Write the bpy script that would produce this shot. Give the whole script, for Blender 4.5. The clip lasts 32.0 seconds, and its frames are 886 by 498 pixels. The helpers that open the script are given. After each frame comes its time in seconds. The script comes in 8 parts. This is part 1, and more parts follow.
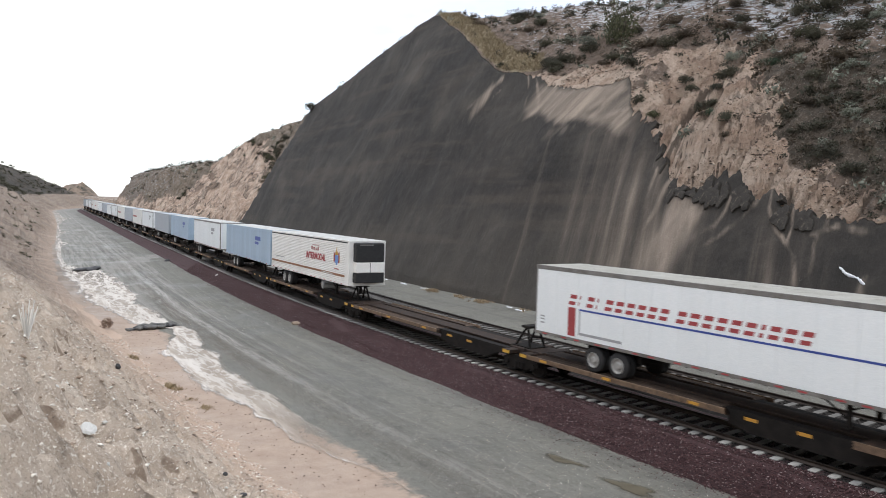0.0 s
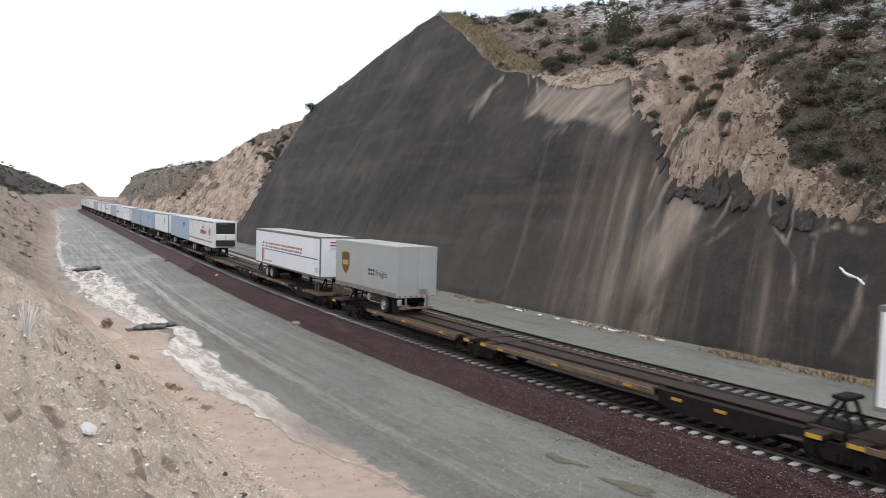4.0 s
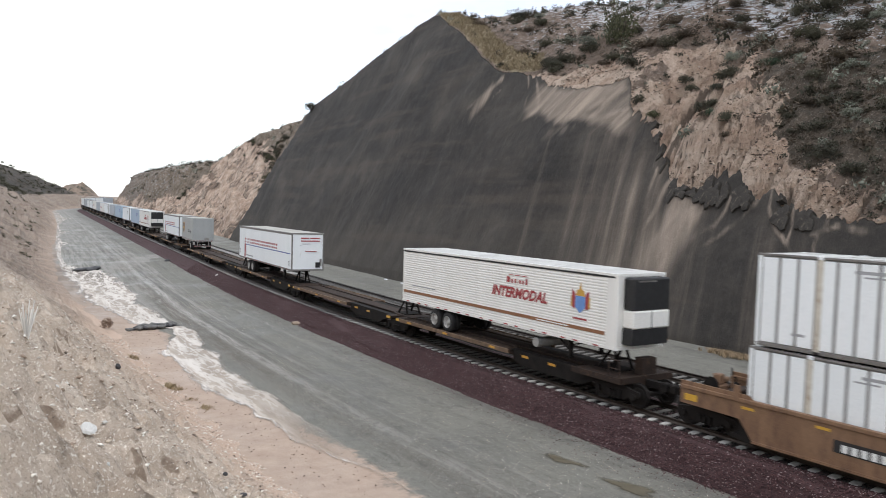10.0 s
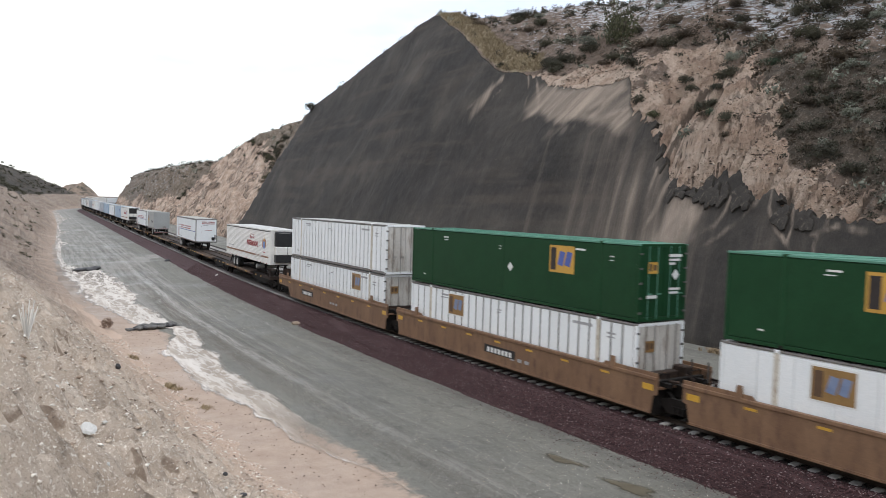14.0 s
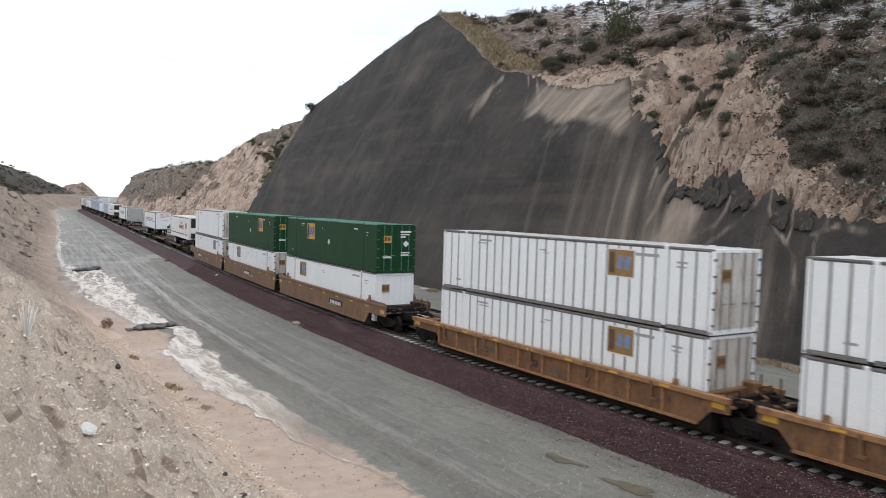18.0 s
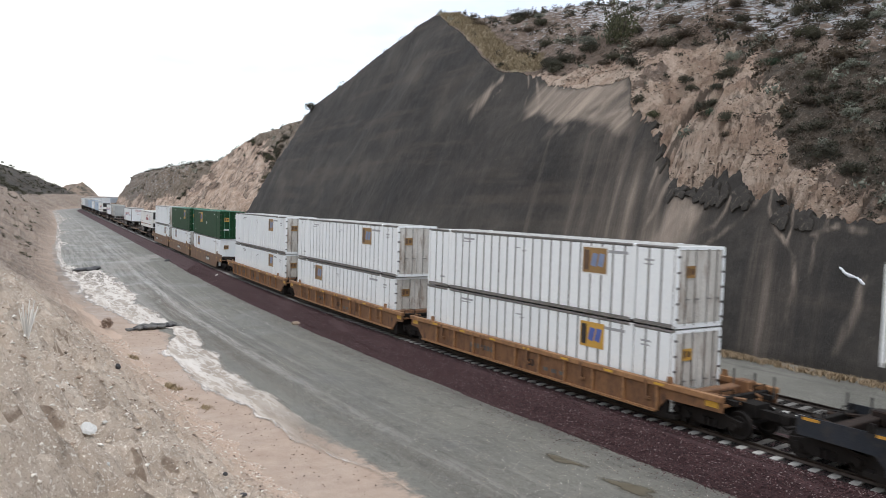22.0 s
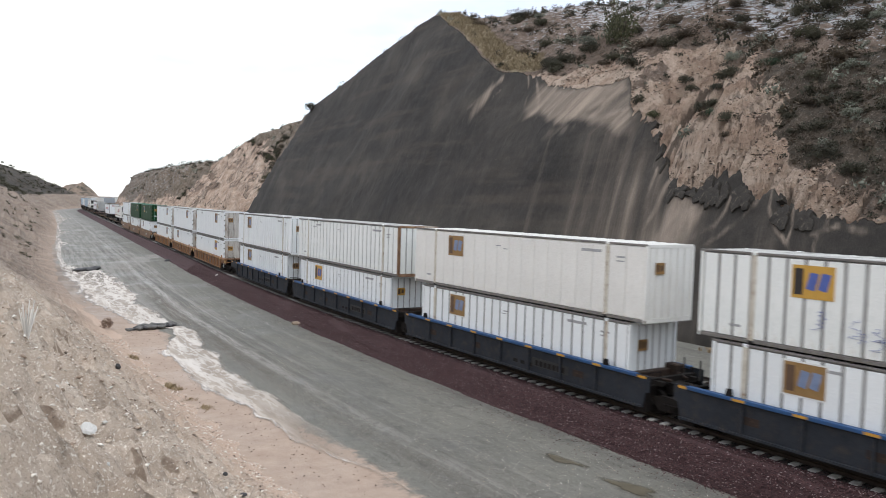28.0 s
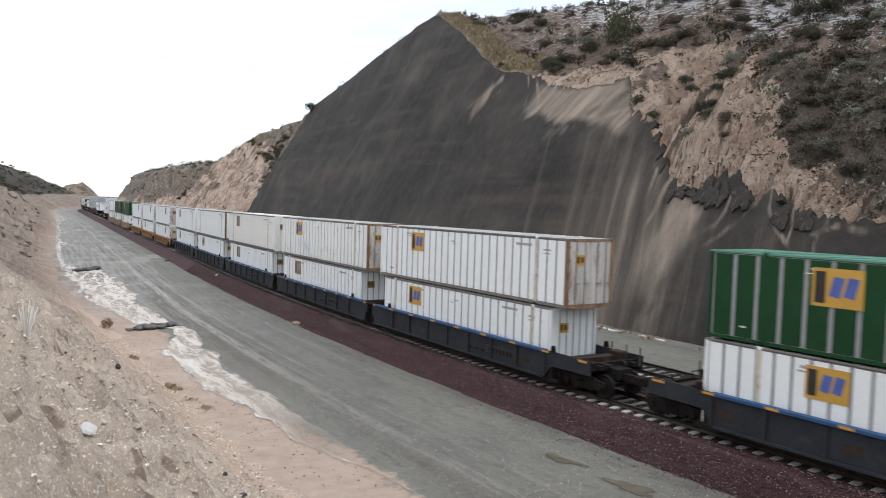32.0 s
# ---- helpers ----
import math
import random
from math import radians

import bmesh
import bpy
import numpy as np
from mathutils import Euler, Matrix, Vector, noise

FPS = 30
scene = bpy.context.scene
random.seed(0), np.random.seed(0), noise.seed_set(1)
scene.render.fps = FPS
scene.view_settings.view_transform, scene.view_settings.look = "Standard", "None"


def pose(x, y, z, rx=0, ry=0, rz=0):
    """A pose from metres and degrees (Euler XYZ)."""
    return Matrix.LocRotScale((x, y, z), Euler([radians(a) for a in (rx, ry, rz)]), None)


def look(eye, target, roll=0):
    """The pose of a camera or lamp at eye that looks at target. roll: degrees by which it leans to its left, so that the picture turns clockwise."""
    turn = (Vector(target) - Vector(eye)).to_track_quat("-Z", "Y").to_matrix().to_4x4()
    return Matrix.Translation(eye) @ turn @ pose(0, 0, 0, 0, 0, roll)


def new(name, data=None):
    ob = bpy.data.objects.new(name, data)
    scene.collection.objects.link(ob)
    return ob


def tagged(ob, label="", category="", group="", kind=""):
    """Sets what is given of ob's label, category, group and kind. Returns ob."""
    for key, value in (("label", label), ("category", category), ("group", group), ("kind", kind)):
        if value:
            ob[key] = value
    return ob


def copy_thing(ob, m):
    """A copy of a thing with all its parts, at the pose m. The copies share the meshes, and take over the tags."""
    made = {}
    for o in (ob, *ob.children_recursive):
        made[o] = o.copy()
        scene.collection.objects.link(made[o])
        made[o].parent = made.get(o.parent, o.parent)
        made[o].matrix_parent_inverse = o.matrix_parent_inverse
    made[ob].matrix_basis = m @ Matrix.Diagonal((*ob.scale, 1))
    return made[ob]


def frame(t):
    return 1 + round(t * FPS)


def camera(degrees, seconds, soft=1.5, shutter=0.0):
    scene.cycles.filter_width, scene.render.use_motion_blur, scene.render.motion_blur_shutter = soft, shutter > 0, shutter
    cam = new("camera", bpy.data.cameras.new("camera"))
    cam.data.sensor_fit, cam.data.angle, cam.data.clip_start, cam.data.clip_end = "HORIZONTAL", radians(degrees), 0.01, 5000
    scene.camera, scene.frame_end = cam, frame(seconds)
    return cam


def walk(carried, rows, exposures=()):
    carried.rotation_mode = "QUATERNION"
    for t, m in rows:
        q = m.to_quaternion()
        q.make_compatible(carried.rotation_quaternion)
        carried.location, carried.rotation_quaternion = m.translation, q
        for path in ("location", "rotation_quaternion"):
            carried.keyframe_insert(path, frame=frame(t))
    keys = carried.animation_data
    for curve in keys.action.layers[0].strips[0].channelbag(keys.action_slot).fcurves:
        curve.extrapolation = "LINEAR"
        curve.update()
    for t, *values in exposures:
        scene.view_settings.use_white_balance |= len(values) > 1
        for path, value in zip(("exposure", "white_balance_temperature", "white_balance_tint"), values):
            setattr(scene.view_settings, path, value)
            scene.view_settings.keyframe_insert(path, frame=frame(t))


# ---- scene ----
EYE = Vector((-22.964, 0.0, 7.258))
AIM = Vector((0.57667, 0.81517, -0.05425))
cam = camera(60.34, 32.0, soft=0.8, shutter=0.4)
STAND = look(EYE, EYE + 10 * AIM, 1.741)
walk(cam, [(0.0, STAND), (32.0, STAND)], exposures=[(0.0, 0.09), (11.0, 0.09), (12.0, 0.02), (32.0, 0.02)])

# ---- world and sun: a bright overcast winter sky ----
world = bpy.data.worlds.new("sky")
scene.world = world
world.use_nodes = True
wn, wl = world.node_tree.nodes, world.node_tree.links
wn.clear()
sky = wn.new("ShaderNodeTexSky")
sky.sky_type, sky.sun_disc = "NISHITA", False
sky.sun_elevation, sky.sun_rotation = radians(71), radians(219)
w_sky = wn.new("ShaderNodeBackground")
w_sky.inputs["Strength"].default_value = 0.06
wl.new(sky.outputs["Color"], w_sky.inputs["Color"])
w_geo = wn.new("ShaderNodeTexCoord")
w_map = wn.new("ShaderNodeMapping")
w_map.inputs["Scale"].default_value = (1.6, 1.6, 5.0)
w_noise = wn.new("ShaderNodeTexNoise")
w_noise.inputs["Scale"].default_value = 1.7
w_noise.inputs["Detail"].default_value = 5.0
w_ramp = wn.new("ShaderNodeValToRGB")
w_ramp.color_ramp.elements[0].position, w_ramp.color_ramp.elements[0].color = 0.30, (0.64, 0.71, 0.82, 1)
w_ramp.color_ramp.elements[1].position, w_ramp.color_ramp.elements[1].color = 0.57, (1.0, 1.0, 1.0, 1)
w_cloud = wn.new("ShaderNodeBackground")
w_cloud.inputs["Strength"].default_value = 1.05
w_add = wn.new("ShaderNodeAddShader")
w_out = wn.new("ShaderNodeOutputWorld")
wl.new(w_geo.outputs["Generated"], w_map.inputs["Vector"])
wl.new(w_map.outputs["Vector"], w_noise.inputs["Vector"])
wl.new(w_noise.outputs["Fac"], w_ramp.inputs["Fac"])
wl.new(w_ramp.outputs["Color"], w_cloud.inputs["Color"])
wl.new(w_sky.outputs["Background"], w_add.inputs[0])
wl.new(w_cloud.outputs["Background"], w_add.inputs[1])
wl.new(w_add.outputs["Shader"], w_out.inputs["Surface"])

sun_data = bpy.data.lights.new("sun", "SUN")
sun_data.energy, sun_data.angle, sun_data.color = 0.9, radians(25), (1.0, 0.98, 0.95)
sun = new("sun", sun_data)
sun.matrix_basis = look((-24, 30, 110), (0, 60, 0))
# ---- materials ----
def nodes_of(name, rough=0.8, metal=0.0):
    m = bpy.data.materials.new(name)
    m.use_nodes = True
    n, l = m.node_tree.nodes, m.node_tree.links
    b = n["Principled BSDF"]
    b.inputs["Roughness"].default_value, b.inputs["Metallic"].default_value = rough, metal
    return m, n, l, b


def noise_tex(n, l, scale, detail=6, rough=0.6, stretch=None, coord="Object"):
    c = n.new("ShaderNodeTexCoord")
    t = n.new("ShaderNodeTexNoise")
    t.inputs["Scale"].default_value, t.inputs["Detail"].default_value, t.inputs["Roughness"].default_value = scale, detail, rough
    if stretch:
        mp = n.new("ShaderNodeMapping")
        mp.inputs["Scale"].default_value = stretch
        l.new(c.outputs[coord], mp.inputs["Vector"])
        l.new(mp.outputs["Vector"], t.inputs["Vector"])
    else:
        l.new(c.outputs[coord], t.inputs["Vector"])
    return t.outputs["Fac"]


def ramp(n, l, fac, stops):
    r = n.new("ShaderNodeValToRGB")
    e = r.color_ramp.elements
    while len(e) < len(stops):
        e.new(0.5)
    for k, (pos, col) in enumerate(stops):
        e[k].position, e[k].color = pos, (*col, 1) if len(col) == 3 else col
    l.new(fac, r.inputs["Fac"])
    return r.outputs["Color"]


def mix(n, l, fac, a, b, kind="MIX"):
    x = n.new("ShaderNodeMix")
    x.data_type, x.blend_type = "RGBA", kind
    for sock, v in ((x.inputs[0], fac), (x.inputs[6], a), (x.inputs[7], b)):
        if isinstance(v, (int, float)):
            sock.default_value = v
        elif isinstance(v, tuple):
            sock.default_value = (*v, 1)
        else:
            l.new(v, sock)
    return x.outputs[2]


def calc(n, l, op, a, b=0.0, clamp=False):
    x = n.new("ShaderNodeMath")
    x.operation, x.use_clamp = op, clamp
    for sock, v in ((x.inputs[0], a), (x.inputs[1], b)):
        if isinstance(v, (int, float)):
            sock.default_value = v
        else:
            l.new(v, sock)
    return x.outputs[0]


def bump(n, l, b, height, strength=0.4, distance=0.05):
    x = n.new("ShaderNodeBump")
    x.inputs["Strength"].default_value, x.inputs["Distance"].default_value = strength, distance
    l.new(height, x.inputs["Height"])
    l.new(x.outputs["Normal"], b.inputs["Normal"])


def grainy(name, c1, c2, scale=3.0, rough=0.85, fine=40.0, relief=0.3, distance=0.02, stretch=None, metal=0.0, vary=0.0, dirt=None, dirt_at=(0.55, 0.75), gloss=0.5):
    """Two-scale surface: broad stains between two tones, fine grain over them, relief, and an optional third tone of dirt."""
    m, n, l, b = nodes_of(name, rough, metal)
    b.inputs["Specular IOR Level"].default_value = gloss
    broad = noise_tex(n, l, scale, 5, 0.6, stretch)
    grain = noise_tex(n, l, fine, 4, 0.7)
    col = ramp(n, l, broad, [(0.35, c1), (0.65, c2)])
    col = mix(n, l, 0.35, col, ramp(n, l, grain, [(0.3, tuple(0.55 * v for v in c1)), (0.7, tuple(min(1, 1.3 * v) for v in c2))]))
    if dirt:
        spots = noise_tex(n, l, scale * 2.7, 6, 0.7, stretch)
        col = mix(n, l, ramp(n, l, spots, [(dirt_at[0], (0, 0, 0)), (dirt_at[1], (1, 1, 1))]), col, dirt)
    if vary:
        info = n.new("ShaderNodeObjectInfo")
        k = calc(n, l, "MULTIPLY_ADD", info.outputs["Random"], vary)
        k.node.inputs[2].default_value = 1.0 - vary / 2
        g = n.new("ShaderNodeCombineColor")
        for s in g.inputs:
            l.new(k, s)
        col = mix(n, l, 1.0, col, g.outputs["Color"], "MULTIPLY")
    l.new(col, b.inputs["Base Color"])
    bump(n, l, b, grain, relief, distance)
    return m


def cells(n, l, scale, stretch=None):
    """Pebble-like cells: how far from each cell's middle, and a random tone for each."""
    v = n.new("ShaderNodeTexVoronoi")
    v.inputs["Scale"].default_value = scale
    c = n.new("ShaderNodeTexCoord")
    mp = n.new("ShaderNodeMapping")
    mp.inputs["Scale"].default_value = stretch or (1, 1, 1)
    l.new(c.outputs["Object"], mp.inputs["Vector"])
    l.new(mp.outputs["Vector"], v.inputs["Vector"])
    s = n.new("ShaderNodeSeparateColor")
    l.new(v.outputs["Color"], s.inputs["Color"])
    return v.outputs["Distance"], s.outputs["Red"]


M = {}
M["ballast"] = grainy("ballast_stone", (0.055, 0.030, 0.028), (0.115, 0.062, 0.058), 5.0, 0.9, 22.0, 0.9, 0.05, vary=0.7)
M["ballast_bed"] = grainy("ballast_bed", (0.036, 0.017, 0.018), (0.076, 0.037, 0.039), 6.0, 0.9, 20.0, 0.8, 0.04)
M["grey_ballast"] = grainy("grey_ballast", (0.018, 0.016, 0.015), (0.042, 0.037, 0.034), 6.0, 0.9, 14.0, 1.0, 0.06, gloss=0.2)


def tie_material():
    """Concrete, with the train's shade painted dark between and beside the rails."""
    t, n, l, b = nodes_of("concrete_tie", 0.85)
    base = ramp(n, l, noise_tex(n, l, 6.0, 6, 0.65), [(0.3, (0.34, 0.33, 0.31)), (0.7, (0.55, 0.54, 0.51))])
    c = n.new("ShaderNodeTexCoord")
    x = n.new("ShaderNodeSeparateXYZ")
    l.new(c.outputs["Object"], x.inputs["Vector"])
    mid = n.new("ShaderNodeMapRange")
    mid.inputs["From Min"].default_value, mid.inputs["From Max"].default_value = 1.12, 0.95
    l.new(calc(n, l, "ADD", calc(n, l, "ABSOLUTE", x.outputs["X"]), calc(n, l, "MULTIPLY", noise_tex(n, l, 5.0, 4, 0.6), 0.2)), mid.inputs["Value"])
    l.new(mix(n, l, calc(n, l, "MULTIPLY", mid.outputs["Result"], 0.8), base, (0.075, 0.068, 0.06)), b.inputs["Base Color"])
    return t


M["tie"] = tie_material()
M["rail"] = grainy("worn_rail_steel", (0.035, 0.028, 0.024), (0.075, 0.06, 0.05), 4.0, 0.5, 50.0, 0.2, 0.005, metal=0.7)
M["white"] = grainy("white_painted_steel", (0.85, 0.905, 0.92), (0.915, 0.95, 0.96), 0.9, 0.45, 30.0, 0.05, 0.005, vary=0.05, stretch=(1, 1, 0.3), dirt=(0.58, 0.56, 0.52), dirt_at=(0.64, 0.85))
M["off_white"] = grainy("yellowed_white_steel", (0.82, 0.865, 0.84), (0.90, 0.93, 0.905), 0.8, 0.5, 30.0, 0.05, 0.005, vary=0.04, dirt=(0.55, 0.50, 0.41), dirt_at=(0.62, 0.85))
M["cream"] = grainy("cream_painted_steel", (0.77, 0.765, 0.72), (0.85, 0.845, 0.80), 0.8, 0.5, 30.0, 0.05, 0.005, vary=0.04, dirt=(0.42, 0.36, 0.28), dirt_at=(0.66, 0.85))
M["rail_dark"] = grainy("dirty_grey_rail", (0.06, 0.06, 0.06), (0.12, 0.115, 0.11), 3.0, 0.6, 30.0, 0.1, 0.005)
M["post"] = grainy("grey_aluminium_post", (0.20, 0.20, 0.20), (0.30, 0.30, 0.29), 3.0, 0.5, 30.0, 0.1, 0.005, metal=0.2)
M["rust"] = grainy("rusty_cream_post", (0.46, 0.42, 0.34), (0.66, 0.63, 0.55), 2.0, 0.7, 20.0, 0.2, 0.005, dirt=(0.24, 0.13, 0.07), dirt_at=(0.52, 0.72))
M["rust_frame"] = grainy("rusted_door_frame", (0.17, 0.085, 0.045), (0.34, 0.22, 0.13), 2.0, 0.8, 20.0, 0.2, 0.006, stretch=(1, 1, 0.3), dirt=(0.09, 0.045, 0.028), dirt_at=(0.52, 0.7))
M["top_rail"] = grainy("dirty_top_rail", (0.11, 0.105, 0.10), (0.23, 0.22, 0.205), 1.6, 0.6, 25.0, 0.1, 0.005, dirt=(0.12, 0.105, 0.09), dirt_at=(0.5, 0.75))
M["roof_grey"] = grainy("weathered_grey_roof", (0.33, 0.32, 0.28), (0.45, 0.44, 0.40), 0.6, 0.6, 15.0, 0.1, 0.01, dirt=(0.20, 0.18, 0.15))
M["door_white"] = grainy("stained_white_door", (0.44, 0.42, 0.38), (0.64, 0.62, 0.58), 1.2, 0.55, 20.0, 0.1, 0.005, stretch=(1, 1, 0.25), dirt=(0.20, 0.12, 0.07), dirt_at=(0.50, 0.72))
M["roof_white"] = grainy("weathered_white_roof", (0.46, 0.46, 0.44), (0.62, 0.62, 0.60), 0.7, 0.6, 15.0, 0.1, 0.01, dirt=(0.22, 0.20, 0.18))
M["green"] = grainy("dark_green_paint", (0.008, 0.044, 0.016), (0.012, 0.060, 0.023), 0.8, 0.55, 30.0, 0.05, 0.005, vary=0.1, gloss=0.2)
M["green_roof"] = grainy("pale_green_rail", (0.07, 0.21, 0.15), (0.12, 0.30, 0.22), 2.0, 0.5, 30.0, 0.1, 0.005)
M["blue_box"] = grainy("light_blue_paint", (0.33, 0.44, 0.56), (0.40, 0.51, 0.62), 0.7, 0.5, 30.0, 0.05, 0.005, vary=0.1)
M["slate_box"] = grainy("grey_blue_paint", (0.37, 0.41, 0.455), (0.44, 0.48, 0.525), 0.7, 0.5, 30.0, 0.05, 0.005)
M["grey_box"] = grainy("grey_trailer_paint", (0.36, 0.375, 0.37), (0.42, 0.435, 0.43), 0.7, 0.45, 30.0, 0.05, 0.005)
M["orange"] = grainy("orange_brown_car_paint", (0.165, 0.091, 0.052), (0.245, 0.144, 0.082), 1.2, 0.6, 25.0, 0.2, 0.006, stretch=(1, 1, 0.4), dirt=(0.085, 0.045, 0.033), dirt_at=(0.50, 0.75))
M["yellow_car"] = grainy("faded_yellow_car_paint", (0.26, 0.130, 0.058), (0.37, 0.198, 0.088), 1.2, 0.6, 25.0, 0.2, 0.006, dirt=(0.11, 0.055, 0.032), dirt_at=(0.48, 0.74))
M["yellow_web"] = grainy("rusty_yellow_web_plate", (0.15, 0.072, 0.034), (0.25, 0.125, 0.055), 1.4, 0.65, 25.0, 0.2, 0.006, stretch=(1, 1, 0.4), dirt=(0.075, 0.040, 0.026), dirt_at=(0.46, 0.70))
M["navy"] = grainy("dark_blue_car_paint", (0.017, 0.021, 0.028), (0.032, 0.037, 0.046), 1.2, 0.75, 25.0, 0.2, 0.006, dirt=(0.055, 0.046, 0.041), dirt_at=(0.50, 0.75), gloss=0.25)
M["blue_chord"] = grainy("blue_chord_paint", (0.010, 0.052, 0.155), (0.020, 0.082, 0.215), 1.5, 0.6, 25.0, 0.1, 0.005, dirt=(0.07, 0.08, 0.095))
M["grime"] = grainy("black_brake_grime", (0.007, 0.006, 0.006), (0.020, 0.017, 0.015), 3.0, 0.8, 25.0, 0.4, 0.01, gloss=0.2)
M["spine"] = grainy("rusted_spine_steel", (0.018, 0.013, 0.011), (0.042, 0.027, 0.020), 2.0, 0.75, 25.0, 0.3, 0.008, dirt=(0.11, 0.06, 0.035), gloss=0.3)
M["deck_edge"] = grainy("worn_yellow_edge", (0.105, 0.066, 0.042), (0.20, 0.130, 0.082), 2.0, 0.7, 25.0, 0.2, 0.006, dirt=(0.05, 0.032, 0.022), dirt_at=(0.5, 0.7))
M["galv"] = grainy("worn_rusty_deck", (0.034, 0.024, 0.019), (0.085, 0.060, 0.045), 1.6, 0.95, 25.0, 0.2, 0.006, stretch=(3, 0.4, 1), dirt=(0.19, 0.14, 0.10), dirt_at=(0.52, 0.72), gloss=0.2)
M["reflector"] = grainy("yellow_reflector", (0.56, 0.31, 0.04), (0.66, 0.39, 0.05), 4.0, 0.4, 40.0, 0.05, 0.003)
M["amber"] = grainy("amber_reflector", (0.50, 0.25, 0.035), (0.60, 0.32, 0.05), 4.0, 0.4, 40.0, 0.05, 0.003)
M["tyre"] = grainy("black_rubber", (0.014, 0.014, 0.015), (0.028, 0.027, 0.027), 6.0, 0.85, 40.0, 0.2, 0.006)
M["rim"] = grainy("grey_white_hub", (0.26, 0.26, 0.25), (0.44, 0.43, 0.41), 5.0, 0.5, 30.0, 0.1, 0.004, metal=0.2)
M["steel"] = grainy("dull_bare_steel", (0.22, 0.21, 0.20), (0.34, 0.33, 0.31), 4.0, 0.45, 30.0, 0.1, 0.004, metal=0.6)
M["black"] = grainy("black_grille", (0.010, 0.010, 0.011), (0.022, 0.022, 0.023), 5.0, 0.6, 30.0, 0.1, 0.004)
M["red"] = grainy("red_lettering", (0.30, 0.045, 0.050), (0.38, 0.06, 0.065), 4.0, 0.5, 30.0, 0.02, 0.002)
M["blue_line"] = grainy("blue_lettering", (0.03, 0.06, 0.28), (0.04, 0.08, 0.34), 4.0, 0.5, 30.0, 0.02, 0.002)
M["brown_line"] = grainy("brown_stripe", (0.22, 0.10, 0.05), (0.28, 0.13, 0.065), 4.0, 0.5, 30.0, 0.02, 0.002)
M["logo_gold"] = grainy("gold_panel", (0.50, 0.285, 0.05), (0.60, 0.35, 0.065), 2.0, 0.5, 30.0, 0.02, 0.002)
M["logo_tan"] = grainy("faded_tan_panel", (0.23, 0.135, 0.048), (0.32, 0.19, 0.07), 2.0, 0.5, 30.0, 0.02, 0.002)
M["ink"] = grainy("black_lettering", (0.015, 0.012, 0.012), (0.03, 0.025, 0.025), 4.0, 0.5, 30.0, 0.02, 0.002)
M["ink_brown"] = grainy("dark_brown_lettering", (0.09, 0.05, 0.03), (0.12, 0.07, 0.04), 4.0, 0.5, 30.0, 0.02, 0.002)
M["ink_blue"] = grainy("purple_blue_lettering", (0.06, 0.10, 0.34), (0.09, 0.14, 0.42), 4.0, 0.5, 30.0, 0.02, 0.002)
M["ink_pale"] = grainy("pale_blue_lettering", (0.12, 0.25, 0.55), (0.16, 0.30, 0.62), 4.0, 0.5, 30.0, 0.02, 0.002)
M["ink_grey"] = grainy("grey_marking", (0.30, 0.31, 0.32), (0.38, 0.39, 0.40), 4.0, 0.5, 30.0, 0.02, 0.002)
M["ink_white"] = grainy("white_marking", (0.70, 0.72, 0.70), (0.78, 0.80, 0.78), 4.0, 0.5, 30.0, 0.02, 0.002)
M["ink_slate"] = grainy("faded_blue_lettering", (0.14, 0.20, 0.34), (0.22, 0.28, 0.42), 4.0, 0.5, 30.0, 0.02, 0.002)
M["warm_white"] = grainy("warm_white_paint", (0.80, 0.79, 0.74), (0.88, 0.87, 0.82), 0.9, 0.45, 30.0, 0.05, 0.005, vary=0.04, stretch=(1, 1, 0.3), dirt=(0.58, 0.54, 0.46), dirt_at=(0.64, 0.85))
# ---- the line of the track: s metres along it, off metres to its right ----
BEND_S = (-400, -10, 30, 70, 110, 150, 370, 400, 900)
BEND_K = (0.0, 0.0, 2.568e-3, 1.165e-3, -0.281e-3, -0.066e-3, -0.052e-3, 5.0e-3, 5.0e-3)
LINE_S = np.arange(-400.0, 901.0, 1.0)
_th = np.cumsum(np.interp(LINE_S, BEND_S, BEND_K))
LINE_H = _th - _th[400]
_x, _y = np.cumsum(np.sin(LINE_H)), np.cumsum(np.cos(LINE_H))
LINE_X, LINE_Y = _x - _x[400], _y - _y[400]
LINE_Z = 1.7 * np.clip((LINE_S - 140) / 270, 0, 2) ** 1.5


def along(s, off, z):
    """World place of a point s along the track, off to its right, z over the rails. Takes arrays."""
    h = np.interp(s, LINE_S, LINE_H)
    return (np.interp(s, LINE_S, LINE_X) + off * np.cos(h), np.interp(s, LINE_S, LINE_Y) - off * np.sin(h), z + np.interp(s, LINE_S, LINE_Z))


def track_pose(s, off=0.0, z=0.0, turn=0.0):
    """Pose of a thing that stands square to the track."""
    h = float(np.interp(s, LINE_S, LINE_H))
    x, y, zz = along(s, off, z)
    return pose(float(x), float(y), float(zz), 0, 0, math.degrees(-h) + turn)


# ---- smooth random fields ----
_rng = np.random.RandomState(7)
_lattice = _rng.rand(256, 256)


def field(x, y):
    x, y = np.asarray(x, float), np.asarray(y, float)
    xi, yi = np.floor(x).astype(int), np.floor(y).astype(int)
    fx, fy = x - xi, y - yi
    fx, fy = fx * fx * (3 - 2 * fx), fy * fy * (3 - 2 * fy)
    g = lambda i, j: _lattice[(xi + i) % 256, (yi + j) % 256]
    return (g(0, 0) * (1 - fx) + g(1, 0) * fx) * (1 - fy) + (g(0, 1) * (1 - fx) + g(1, 1) * fx) * fy - 0.5


